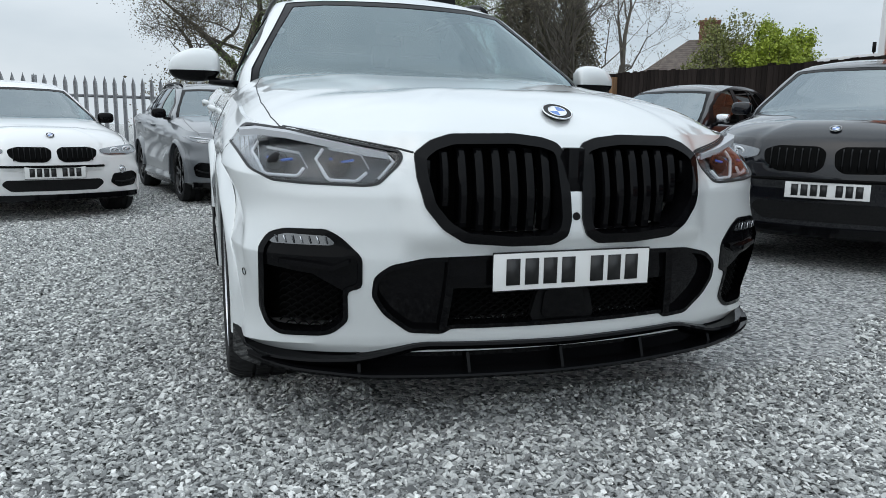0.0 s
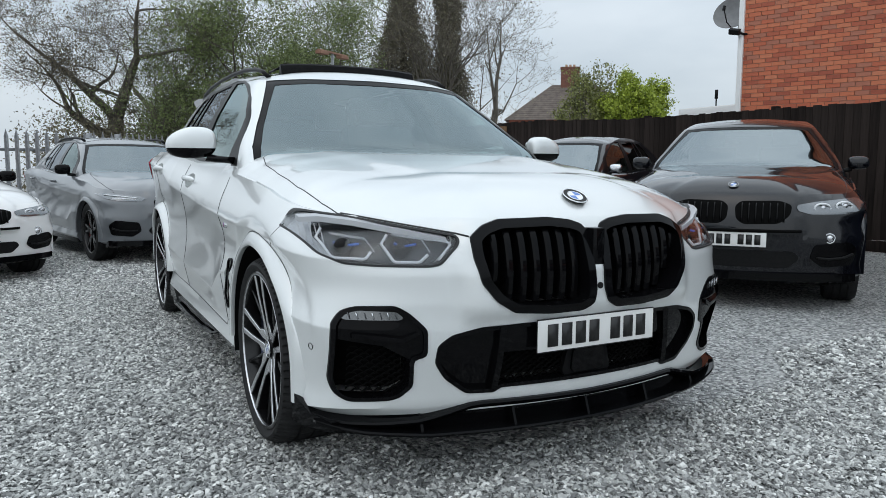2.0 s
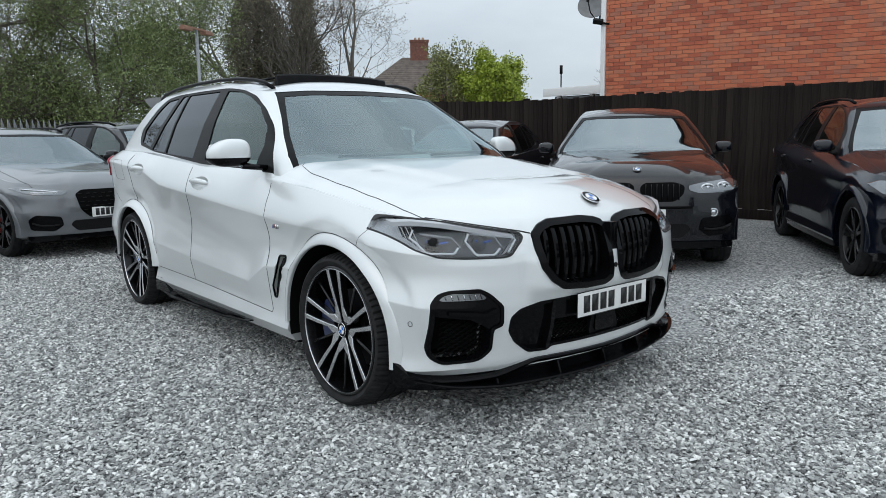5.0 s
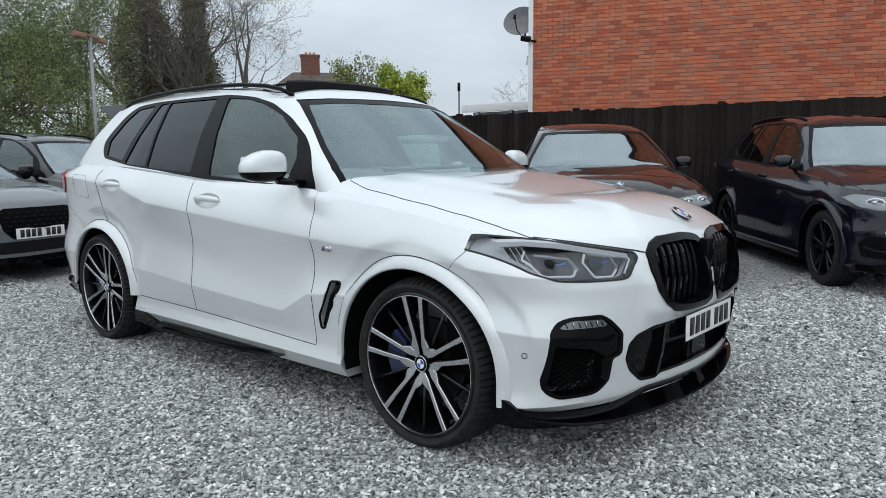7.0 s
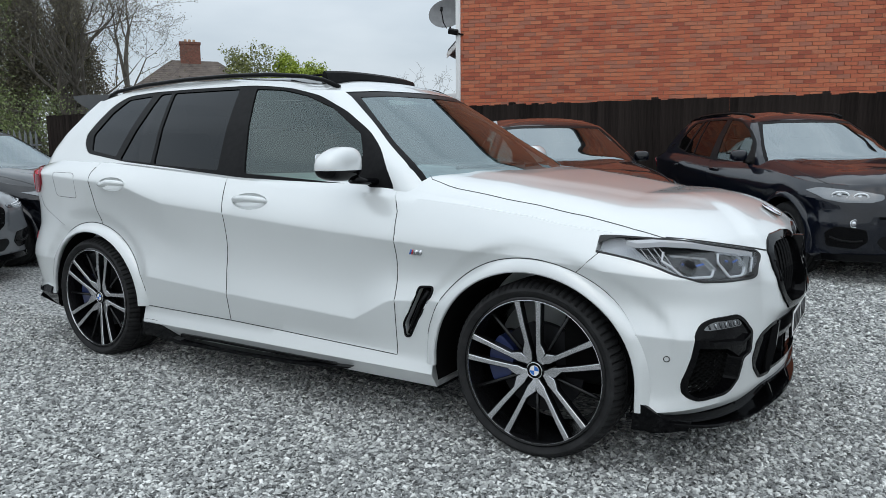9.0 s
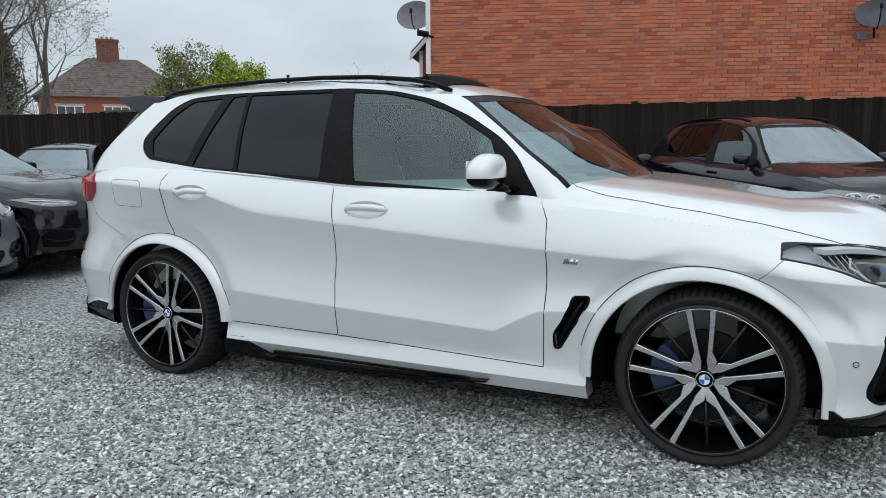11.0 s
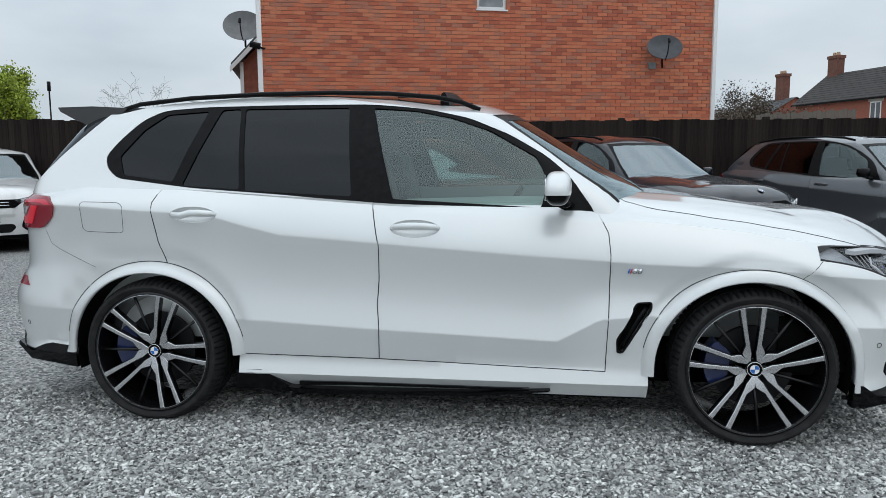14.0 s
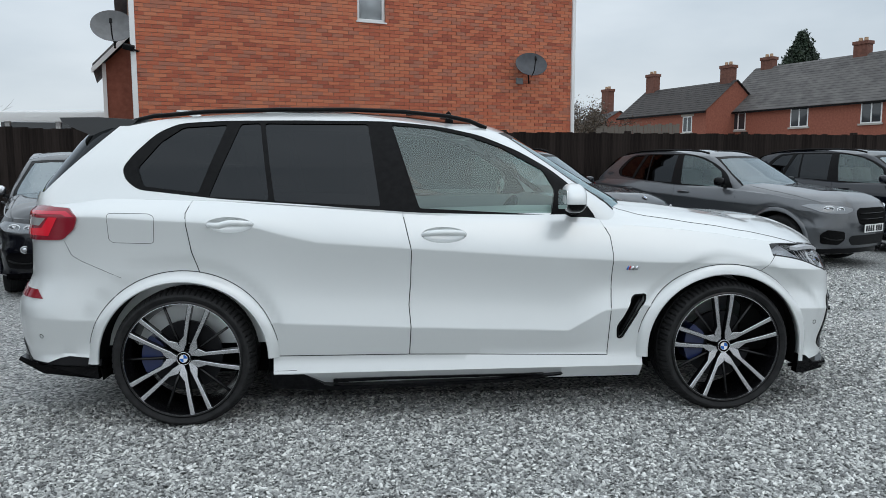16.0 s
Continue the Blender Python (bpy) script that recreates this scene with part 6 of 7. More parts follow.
def chip_field(x0, x1, y0, y1, per_m2, size, keep, seed):
    """Slate chippings as small flat broken blocks, all in one mesh."""
    rng = np.random.default_rng(seed)
    n = int((x1 - x0) * (y1 - y0) * per_m2)
    c = np.c_[rng.uniform(x0, x1, n), rng.uniform(y0, y1, n), np.zeros(n)]
    c = c[keep(c[:, 0], c[:, 1], rng.uniform(0, 1, n))]
    n = len(c)
    s = size * rng.lognormal(0, 0.24, n)
    base = np.array([(-1, -0.85, -0.6), (1, -0.8, -0.6), (0.9, 0.85, -0.6), (-0.85, 0.9, -0.6), (-0.62, -0.5, 0.6), (0.6, -0.52, 0.6), (0.55, 0.55, 0.6), (-0.6, 0.5, 0.6)], float)
    v = base[None] + rng.uniform(-0.26, 0.26, (n, 8, 3))
    v *= np.stack([s, s * rng.uniform(0.42, 0.85, n), s * rng.uniform(0.25, 0.55, n)], 1)[:, None]
    a = rng.normal(0, 0.36, (n, 2))
    yaw = rng.uniform(0, math.tau, n)
    cx, sx, cy, sy = np.cos(a[:, 0]), np.sin(a[:, 0]), np.cos(a[:, 1]), np.sin(a[:, 1])
    x, y, z = v[..., 0], v[..., 1], v[..., 2]
    y, z = y * cx[:, None] - z * sx[:, None], y * sx[:, None] + z * cx[:, None]
    x, z = x * cy[:, None] + z * sy[:, None], -x * sy[:, None] + z * cy[:, None]
    x, y = x * np.cos(yaw)[:, None] - y * np.sin(yaw)[:, None], x * np.sin(yaw)[:, None] + y * np.cos(yaw)[:, None]
    lift = rng.uniform(0.0, 0.013, n)
    v = np.stack([x + c[:, :1], y + c[:, 1:2], z + lift[:, None]], 2).reshape(-1, 3)
    side = np.array([(0, 1, 5, 4), (1, 2, 6, 5), (2, 3, 7, 6), (3, 0, 4, 7), (4, 5, 6, 7)])
    f = (side[None] + 8 * np.arange(n)[:, None, None]).reshape(-1, 4)
    me = bpy.data.meshes.new("gravel")
    me.vertices.add(len(v))
    me.vertices.foreach_set("co", v.ravel())
    me.loops.add(f.size)
    me.loops.foreach_set("vertex_index", f.ravel().astype(np.int32))
    me.polygons.add(len(f))
    me.polygons.foreach_set("loop_start", np.arange(0, f.size, 4, dtype=np.int32))
    me.polygons.foreach_set("use_smooth", np.zeros(len(f), dtype=bool))
    me.update(calc_edges=True)
    me.materials.append(CHIPS)
    return new("gravel", me)

CHIPS = gravel_material("slate_chippings", True)
def open_ground(x, y, r):
    under = (np.abs(x) < 1.9) & (np.abs(y) < 0.5)
    return ~under & ((y < -0.5) | (x > 2.0))
tagged(chip_field(-3.3, 4.0, -3.9, 1.7, 6800, 0.0097, open_ground, 3), "loose grey slate chippings", "gravel", kind="stuff")
tagged(chip_field(1.5, 6.0, 1.7, 5.2, 2600, 0.0125, lambda x, y, r: x + y > 3.6, 4), "loose grey slate chippings towards the fence", "gravel", kind="stuff")
tagged(chip_field(-6.2, -3.3, -3.6, -0.4, 2600, 0.0125, lambda x, y, r: x < 0, 5), "loose grey slate chippings beside the parked coupe", "gravel", kind="stuff")

def wood(name, dark, light):
    m = mat(name, light, 0.85, 0, 0, 0.06)
    v = place(m, (9, 9, 0.7))
    n = noise_tex(m, v, 3.0, 8)
    info = node(m, "ShaderNodeObjectInfo")
    add = node(m, "ShaderNodeMath")
    add.operation = "MULTIPLY_ADD"
    add.inputs[1].default_value = 0.35
    join(m, info.outputs["Random"], add.inputs[0])
    join(m, n, add.inputs[2])
    join(m, ramp_of(m, add.outputs[0], [(0.35, dark), (0.95, light)]), shader(m).inputs["Base Color"])
    bump(m, n, 0.5, 0.01)
    return m
FENCEWOOD = wood("dark_stained_boards", (0.010, 0.008, 0.0072), (0.036, 0.028, 0.025))
OAKPOST = wood("bare_timber_post", (0.16, 0.09, 0.05), (0.30, 0.19, 0.11))

def fence_y(x):
    return 8.15 + 0.10 * x
fence_wood = thing("wood_fence", "dark brown close-board timber fence", "fence")
FA = math.atan(0.10)
board = bmesh.new()
prism(board, "z", [(-0.062, -0.004), (0.062, -0.012), (0.062, 0.006), (-0.062, 0.006)], 0.16, 2.0)
board_me = bpy.data.meshes.new("board")
board.to_mesh(board_me)
board_me.materials.append(FENCEWOOD)
rng = random.Random(4)
x = -15.0
while x < 17.0:
    ob = new("board", board_me)
    ob.parent = fence_wood
    ob.matrix_local = pose(x, fence_y(x), rng.uniform(-0.012, 0.012) + 0.11 * min(1.0, max(0.0, (-5.8 - x) / 2.4)), 0, rng.uniform(-0.25, 0.25), math.degrees(FA) + rng.uniform(-0.8, 0.8))
    x += 0.112
x = -15.0
while x < 17.2:
    b = boxed(-0.05, 0.05, 0.012, 0.11, 0.0, 2.04, 0.006)
    o = part("post", b, FENCEWOOD, fence_wood)
    o.matrix_local = pose(x, fence_y(x), 0, 0, 0, math.degrees(FA))
    b = boxed(0, 2.38, -0.035, 0.01, 0.01, 0.16, 0.004)
    o = part("gravel_board", b, FENCEWOOD, fence_wood)
    o.matrix_local = pose(x, fence_y(x), 0, 0, 0, math.degrees(FA))
    for z in (0.4, 1.05, 1.7):
        b = boxed(0, 2.38, 0.007, 0.06, z - 0.04, z + 0.04, 0.006)
        o = part("rail", b, FENCEWOOD, fence_wood)
        o.matrix_local = pose(x, fence_y(x), 0, 0, 0, math.degrees(FA))
    x += 2.4
b = boxed(-0.055, 0.055, -0.13, -0.015, 0, 2.03, 0.006)
o = solid("timber_post", b, OAKPOST, "bare brown timber post against the fence", "post", m=pose(-9.3, fence_y(-9.3), 0, 0, 0, math.degrees(FA)))

# steel palisade
GALV = mottled("galvanised_steel", (0.22, 0.23, 0.24), (0.36, 0.37, 0.38), 20, 0.5, 0.1, 0.002, 0.6)
pal = thing("palisade_fence", "grey galvanised steel palisade fence with pointed pales", "fence")
pb = bmesh.new()
prism(pb, "y", [(-0.034, 0.03), (0.034, 0.03), (0.034, 1.62), (0.0, 1.75), (-0.034, 1.62)], -0.006, 0.006)
for v in pb.verts:
    v.co.y += 0.012 * (1 - (v.co.x / 0.034) ** 2)
pale_me = bpy.data.meshes.new("pale")
pb.to_mesh(pale_me)
pale_me.materials.append(GALV)
corners = [(-8.4, -9.0), (-10.6, -0.5), (-14.5, 4.0), (-15.2, 6.55)]
for (ax, ay), (bx, by) in zip(corners, corners[1:]):
    L, ang = math.hypot(bx - ax, by - ay), math.degrees(math.atan2(by - ay, bx - ax))
    n = int(L / 0.155)
    for i in range(n):
        ob = new("pale", pale_me)
        ob.parent = pal
        ob.matrix_local = pose(lerp(ax, bx, i / n), lerp(ay, by, i / n), 0, 0, 0, ang)
    for z in (0.4, 1.4):
        b = boxed(0, L, 0.014, 0.054, z - 0.025, z + 0.025)
        part("rail", b, GALV, pal).matrix_local = pose(ax, ay, 0, 0, 0, ang)
    for i in range(int(L / 2.75) + 1):
        b = boxed(-0.04, 0.04, 0.05, 0.11, 0, 1.72)
        part("post", b, GALV, pal).matrix_local = pose(ax + 2.75 * i * math.cos(radians(ang)), ay + 2.75 * i * math.sin(radians(ang)), 0, 0, 0, ang)

# brick house
def brick_mat(name, stops, mortar=False):
    m = mat(name, stops[1], 0.85)
    v = place(m, (1, 1, 1), True)
    n = noise_tex(m, v, 45, 5)
    if not mortar:
        info = node(m, "ShaderNodeObjectInfo")
        geo = node(m, "ShaderNodeNewGeometry")
        add = node(m, "ShaderNodeMath")
        add.operation = "ADD"
        join(m, info.outputs["Random"], add.inputs[0])
        join(m, geo.outputs["Random Per Island"], add.inputs[1])
        fr = node(m, "ShaderNodeMath")
        fr.operation = "FRACT"
        join(m, add.outputs[0], fr.inputs[0])
        mixv = node(m, "ShaderNodeMath")
        mixv.operation = "MULTIPLY_ADD"
        mixv.inputs[1].default_value = 0.3
        join(m, n, mixv.inputs[0])
        join(m, fr.outputs[0], mixv.inputs[2])
        k = len(stops)
        join(m, ramp_of(m, mixv.outputs[0], [(0.1 + 1.05 * i / (k - 1), c) for i, c in enumerate(stops)]), shader(m).inputs["Base Color"])
    else:
        join(m, ramp_of(m, n, [(0.3, stops[0]), (0.7, stops[1])]), shader(m).inputs["Base Color"])
    bump(m, n, 0.4, 0.004)
    return m
BRICK = brick_mat("red_facing_brick", [(0.30, 0.075, 0.045), (0.47, 0.125, 0.065), (0.54, 0.16, 0.08), (0.55, 0.19, 0.10), (0.40, 0.15, 0.095)])
MORTAR = brick_mat("mortar", [(0.30, 0.165, 0.12), (0.40, 0.235, 0.17)], True)
UPVC = mat("white_upvc", (0.78, 0.78, 0.77), 0.35)
DISHGREY = mottled("satellite_grey", (0.16, 0.165, 0.17), (0.22, 0.225, 0.23), 8, 0.5, 0.0)
DISHDARK = mottled("dark_satellite_grey", (0.045, 0.048, 0.055), (0.075, 0.08, 0.09), 8, 0.5, 0.0)
SLATE = mottled("roof_slate", (0.045, 0.047, 0.052), (0.11, 0.11, 0.115), 3, 0.7, 0.3, 0.02)
PANE = mat("dark_window_pane", (0.03, 0.035, 0.04), 0.05, 0, 1.0)

WX0, WY0, WX1, WY1 = -5.02, 9.5, 4.15, 12.6
WALL_A, WALL_L = math.degrees(math.atan2(WY1 - WY0, WX1 - WX0)), math.hypot(WX1 - WX0, WY1 - WY0)
house = thing("brick_house", "red brick gable end with small white window", "house", pose(WX0, WY0, 0, 0, 0, WALL_A))
WIN = (4.36, 4.98, 4.42, 5.4)
core = bmesh.new()
prism(core, "y", [(0, 0), (WALL_L, 0), (WALL_L, 5.6), (WALL_L / 2, 9.0), (0, 5.6)], 0.012, 8.0)
hole = boxed(WIN[0], WIN[1], -0.5, 0.20, WIN[2], WIN[3])
part("wall_core", minus(core, hole), MORTAR, house, "", False)
one = boxed(-0.1075, 0.1075, 0.0, 0.05, -0.0325, 0.0325)
brick_me = bpy.data.meshes.new("brick")
one.to_mesh(brick_me)
brick_me.materials.append(BRICK)
made = 0
row = 0
z = 0.0375
verts, faces = [], []
while z < 8.9:
    lo, hi = (0.0, WALL_L) if z < 5.6 else ((z - 5.6) / 3.4 * WALL_L / 2, WALL_L - (z - 5.6) / 3.4 * WALL_L / 2)
    x = lo + (0.1075 if row % 2 == 0 else 0.0)
    while x < hi + 0.02:
        a, c = max(lo, x - 0.1075), min(hi, x + 0.1075)
        inwin = WIN[0] < c and a < WIN[1] and WIN[2] - 0.03 < z < WIN[3] + 0.03
        if inwin:
            if a < WIN[0] - 0.02:
                c = WIN[0]
            elif c > WIN[1] + 0.02:
                a = WIN[1]
            else:
                c = a
        if c - a > 0.03:
            if made < 300 and 1.95 < z < 3.4 and 0.3 < x < 4.4 and c - a > 0.21:
                ob = new("brick", brick_me)
                ob.parent = house
                ob.matrix_local = pose((a + c) / 2, rng.uniform(-0.002, 0.002), z)
                made += 1
            else:
                y0 = rng.uniform(-0.002, 0.002)
                k = len(verts)
                verts += [(xx, yy, zz) for xx in (a, c) for yy in (y0, 0.03) for zz in (z - 0.0325, z + 0.0325)]
                faces += [tuple(k + i for i in q) for q in ((0, 4, 5, 1), (0, 1, 3, 2), (4, 6, 7, 5), (1, 5, 7, 3), (0, 2, 6, 4))]
        x += 0.225
    z += 0.075
    row += 1
me = bpy.data.meshes.new("brickwork")
me.from_pydata(verts, [], faces)
me.materials.append(BRICK)
ob = new("brickwork", me)
ob.parent = house
ob["kind"] = "stuff"
win = new("window")
win.parent = house
win["label"] = "small white framed window"
w0, w1, z0, z1 = WIN
b = bmesh.new()
for q in ((w0, w1, z0, z0 + 0.06), (w0, w1, z1 - 0.06, z1), (w0, w0 + 0.06, z0 + 0.06, z1 - 0.06), (w1 - 0.06, w1, z0 + 0.06, z1 - 0.06)):
    box(b, q[0], q[1], 0.05, 0.12, q[2], q[3], 0.008)
part("window_frame", b, UPVC, win)
part("pane", boxed(w0 + 0.06, w1 - 0.06, 0.085, 0.095, z0 + 0.06, z1 - 0.06), mat("frosted_pane", (0.45, 0.48, 0.50), 0.3, 0, 0.5), win)
part("window_sill", boxed(w0 - 0.03, w1 + 0.03, -0.03, 0.06, z0 - 0.03, z0, 0.006), UPVC, win)
for sgn in (0, 1):
    b = bmesh.new()
    xa, za, xb, zb = (-0.3, 5.42, WALL_L / 2, 9.02) if sgn == 0 else (WALL_L / 2, 9.02, WALL_L + 0.3, 5.42)
    prism(b, "y", [(xa, za), (xb, zb), (xb, zb + 0.14), (xa, za + 0.14)], -0.25, 8.2)
    part("roof", b, SLATE, house)
b = boxed(-0.045, 0.05, -0.05, 0.03, 0, 5.5, 0.01)
part("corner_trim", b, UPVC, house, "white corner downpipe")
b = boxed(WALL_L - 0.03, WALL_L + 0.06, -0.05, 0.03, 0, 5.5, 0.01)
part("corner_trim", b, UPVC, house)
part("air_brick", boxed(8.15, 8.33, -0.03, 0.02, 3.28, 3.42, 0.005), DISHGREY, house)

def dish(name, m, r, label, colour):
    d = thing(name, label, "satellite dish", m, "satellite dishes on the house")
    b = lathe(bmesh.new(), [(0.0, 0.085), (r * 0.35, 0.075), (r * 0.7, 0.045), (r, 0.0), (r * 1.01, 0.006), (r * 0.7, 0.052), (r * 0.35, 0.083), (0.0, 0.093)], 32)
    for v in b.verts:
        v.co.x, v.co.z = v.co.x * 1.08, v.co.z * 0.86
    part("reflector", b, colour, d)
    b = tube(bmesh.new(), [(0, 0.08, -r * 0.8), (0, -0.15, -r * 0.75), (0, -0.34, -r * 0.25)], 0.012, 6)
    part("feed_arm", b, PLASTIC, d)
    b = bmesh.new()
    bmesh.ops.create_cone(b, cap_ends=True, segments=12, radius1=0.03, radius2=0.025, depth=0.08, matrix=Matrix.Translation((0, -0.34, -r * 0.2)))
    part("receiver", b, PLASTIC, d)
    b = tube(bmesh.new(), [(0, 0.09, 0), (0, 0.30, -0.05), (0, 0.34, -0.30)], 0.02, 6)
    part("bracket", b, PLASTIC, d)
    return d
wall_m = pose(WX0, WY0, 0, 0, 0, WALL_A)
dish("satellite_dish", wall_m @ pose(8.35, -0.36, 3.70, -24, 0, -14), 0.34, "dark grey oval satellite dish on the brick wall", DISHDARK)
dish("satellite_dish", pose(-5.45, 9.75, 4.04, -16, 0, 14), 0.36, "grey satellite dish at the corner of the brick house", DISHGREY)
flood = thing("floodlight", "small black floodlight at the corner of the brick house", "lamp", pose(-5.05, 9.36, 3.59))
part("head", boxed(-0.10, 0.10, -0.06, 0.03, -0.05, 0.05, 0.015, pose(0, 0, 0, 30, 12, 20)), PLASTIC, flood)
part("bracket", tube(bmesh.new(), [(0.03, 0.02, -0.02), (0.10, 0.10, -0.05), (0.12, 0.22, -0.05)], 0.02, 6), PLASTIC, flood)

# ---- trees, far houses, lamp post ----
def bark(name, dark, light):
    return mottled(name, dark, light, 6, 0.9, 0.5, 0.02, 0, 0, (1, 1, 0.3))
BARK = bark("grey_brown_bark", (0.05, 0.042, 0.034), (0.13, 0.115, 0.095))
BARKDARK = bark("dark_bark", (0.03, 0.025, 0.02), (0.075, 0.065, 0.052))
def leaf_mat(name, a, c):
    m = mat(name, c, 0.6)
    g = node(m, "ShaderNodeNewGeometry")
    join(m, ramp_of(m, g.outputs["Random Per Island"], [(0.0, a), (1.0, c)]), shader(m).inputs["Base Color"])
    shader(m).inputs["Transmission Weight"].default_value = 0.0
    return m
LEAF_SPRING = leaf_mat("spring_leaf", (0.085, 0.115, 0.035), (0.21, 0.26, 0.085))
LEAF_LIME = leaf_mat("lime_leaf", (0.16, 0.22, 0.018), (0.42, 0.50, 0.06))
LEAF_OLIVE = leaf_mat("olive_leaf", (0.10, 0.11, 0.03), (0.24, 0.26, 0.07))
LEAF_IVY = leaf_mat("ivy_leaf", (0.058, 0.052, 0.032), (0.175, 0.155, 0.10))
LEAF_DARK = leaf_mat("conifer_leaf", (0.012, 0.026, 0.014), (0.035, 0.055, 0.03))
LEAF_BROWN = leaf_mat("winter_brown_leaf", (0.045, 0.032, 0.022), (0.12, 0.085, 0.055))
LEAF_BUD = leaf_mat("bud_brown", (0.08, 0.065, 0.04), (0.17, 0.15, 0.085))

def add_tube(V, F, pts, rads, sides=5):
    k = len(V)
    n = len(pts)
    for i, p in enumerate(pts):
        d = (pts[min(i + 1, n - 1)] - pts[max(i - 1, 0)]).normalized()
        s = d.cross(Vector((0.3, 0.2, 1))).normalized()
        t = s.cross(d)
        for j in range(sides):
            a = j * math.tau / sides
            V.append(p + rads[i] * (math.cos(a) * s + math.sin(a) * t))
    for i in range(n - 1):
        for j in range(sides):
            a, c = k + i * sides + j, k + i * sides + (j + 1) % sides
            F.append((a, c, c + sides, a + sides))

def grow(V, F, tips, rng, p, d, length, rad, level, levels, bend, droop):
    n = 4
    pts, rads = [p], [rad]
    for i in range(n):
        d = (d + Vector((rng.gauss(0, bend), rng.gauss(0, bend), rng.gauss(0, bend) + droop)) * 0.5).normalized()
        p = p + d * (length / n)
        pts.append(p)
        rads.append(max(0.0055, rad * (1 - 0.42 * (i + 1) / n)))
    add_tube(V, F, pts, rads, 8 if level == 0 else (5 if level < 3 else 3))
    if level >= levels:
        tips.append((pts[-1], d))
        tips.append((pts[-3], d))
        return
    kids = 3 if level < 2 else rng.choice((2, 3, 3))
    for c in range(kids):
        at = pts[rng.choice((2, 3, 4))] if c else pts[-1]
        side = Vector((rng.gauss(0, 1), rng.gauss(0, 1), rng.gauss(0.15, 0.6))).normalized()
        nd = (d * (0.85 if c == 0 else 0.5) + side * (0.45 if c == 0 else 0.85)).normalized()
        grow(V, F, tips, rng, at, nd, length * rng.uniform(0.58, 0.80), rads[-1] * rng.uniform(0.6, 0.85), level + 1, levels, bend, droop)

def foliage(name, centres, spread, n, size, material, parent, seed):
    """Small folded leaves scattered round the given points, as one mesh."""
    rng = np.random.default_rng(seed)
    c = np.repeat(np.array([tuple(p) for p in centres]), n, 0)
    m = len(c)
    # leaves gather in tufts, so that gaps stay open between them
    tuft = np.repeat(rng.normal(0, spread, (len(centres), 3)), n, 0)
    c = c + tuft * 0.6 + rng.normal(0, spread * 0.75, (m, 3))
    a = rng.normal(0, 1, (m, 3))
    a /= np.linalg.norm(a, axis=1)[:, None]
    b = np.cross(a, rng.normal(0, 1, (m, 3)))
    b /= np.linalg.norm(b, axis=1)[:, None]
    s = (size * rng.lognormal(0, 0.3, m))[:, None]
    v = np.stack([c - a * s, c + b * s * 0.55 + a * s * 0.1, c + a * s, c - b * s * 0.55 + a * s * 0.1], 1).reshape(-1, 3)
    me = bpy.data.meshes.new(name)
    me.vertices.add(len(v))
    me.vertices.foreach_set("co", v.ravel())
    me.loops.add(4 * m)
    me.loops.foreach_set("vertex_index", np.arange(4 * m, dtype=np.int32))
    me.polygons.add(m)
    me.polygons.foreach_set("loop_start", np.arange(0, 4 * m, 4, dtype=np.int32))
    me.update(calc_edges=True)
    me.materials.append(material)
    ob = new(name, me)
    ob.parent = parent
    return ob

def raw(name, V, F, material, parent):
    me = bpy.data.meshes.new(name)
    me.from_pydata([tuple(v) for v in V], [], F)
    me.materials.append(material)
    ob = new(name, me)
    ob.parent = parent
    return ob

def tree(name, label, x, y, trunk_h, rad, levels, seed, leaf=None, per_tip=0, leaf_size=0.12, spread=0.5, lean=(0, 0), wood_m=None, stems=1, droop=0.03):
    rng = random.Random(seed)
    t = thing(name, label, "tree", pose(x, y, 0), "trees beyond the yard")
    V, F, tips = [], [], []
    for s in range(stems):
        o = Vector((rng.uniform(-0.4, 0.4), rng.uniform(-0.4, 0.4), -0.1)) if stems > 1 else Vector((0, 0, -0.1))
        grow(V, F, tips, rng, o, Vector((lean[0] + (rng.gauss(0, 0.22) if stems > 1 else 0), lean[1] + (rng.gauss(0, 0.22) if stems > 1 else 0), 1)).normalized(), trunk_h, rad, 0, levels, 0.16, droop)
    raw("trunk", V, F, wood_m or BARK, t)
    if leaf is not None:
        foliage("crown", [p for p, d in tips], spread, per_tip, leaf_size, leaf, t, seed)
    return t

tree("bare_tree", "large bare spreading oak tree with twigs in bud", -23.5, 0.4, 2.9, 0.46, 8, 11, LEAF_BUD, 3, 0.026, 0.22)
tree("bare_tree", "bare tree with pale twigs behind the palisade", -28.0, 2.4, 3.6, 0.30, 8, 12, LEAF_BUD, 2, 0.026, 0.25)
tree("leafy_tree", "tree in fresh green spring leaf", -21.0, 5.0, 2.6, 0.20, 7, 13, LEAF_SPRING, 12, 0.034, 0.24, stems=2)
tree("leafy_tree", "leafy tree beside the lamp post", -24.0, 8.0, 2.9, 0.20, 7, 14, LEAF_SPRING, 12, 0.034, 0.24, stems=2)
tree("leafy_tree", "hedge tree in half leaf", -22.5, 2.6, 1.8, 0.14, 7, 15, LEAF_SPRING, 3, 0.03, 0.22, stems=3)
tree("bare_tree", "tall bare tree near the old house", -38.0, 24.5, 5.2, 0.36, 7, 21, LEAF_BUD, 1, 0.04, 0.2)
tree("bare_tree", "slim bare tree behind the yard", -33.0, 14.0, 4.6, 0.22, 7, 22, LEAF_BUD, 1, 0.04, 0.2)
tree("bare_tree", "bare tree with many upright stems", -32.0, 17.0, 4.2, 0.20, 6, 23, LEAF_BUD, 2, 0.04, 0.2, stems=5, droop=0.16)
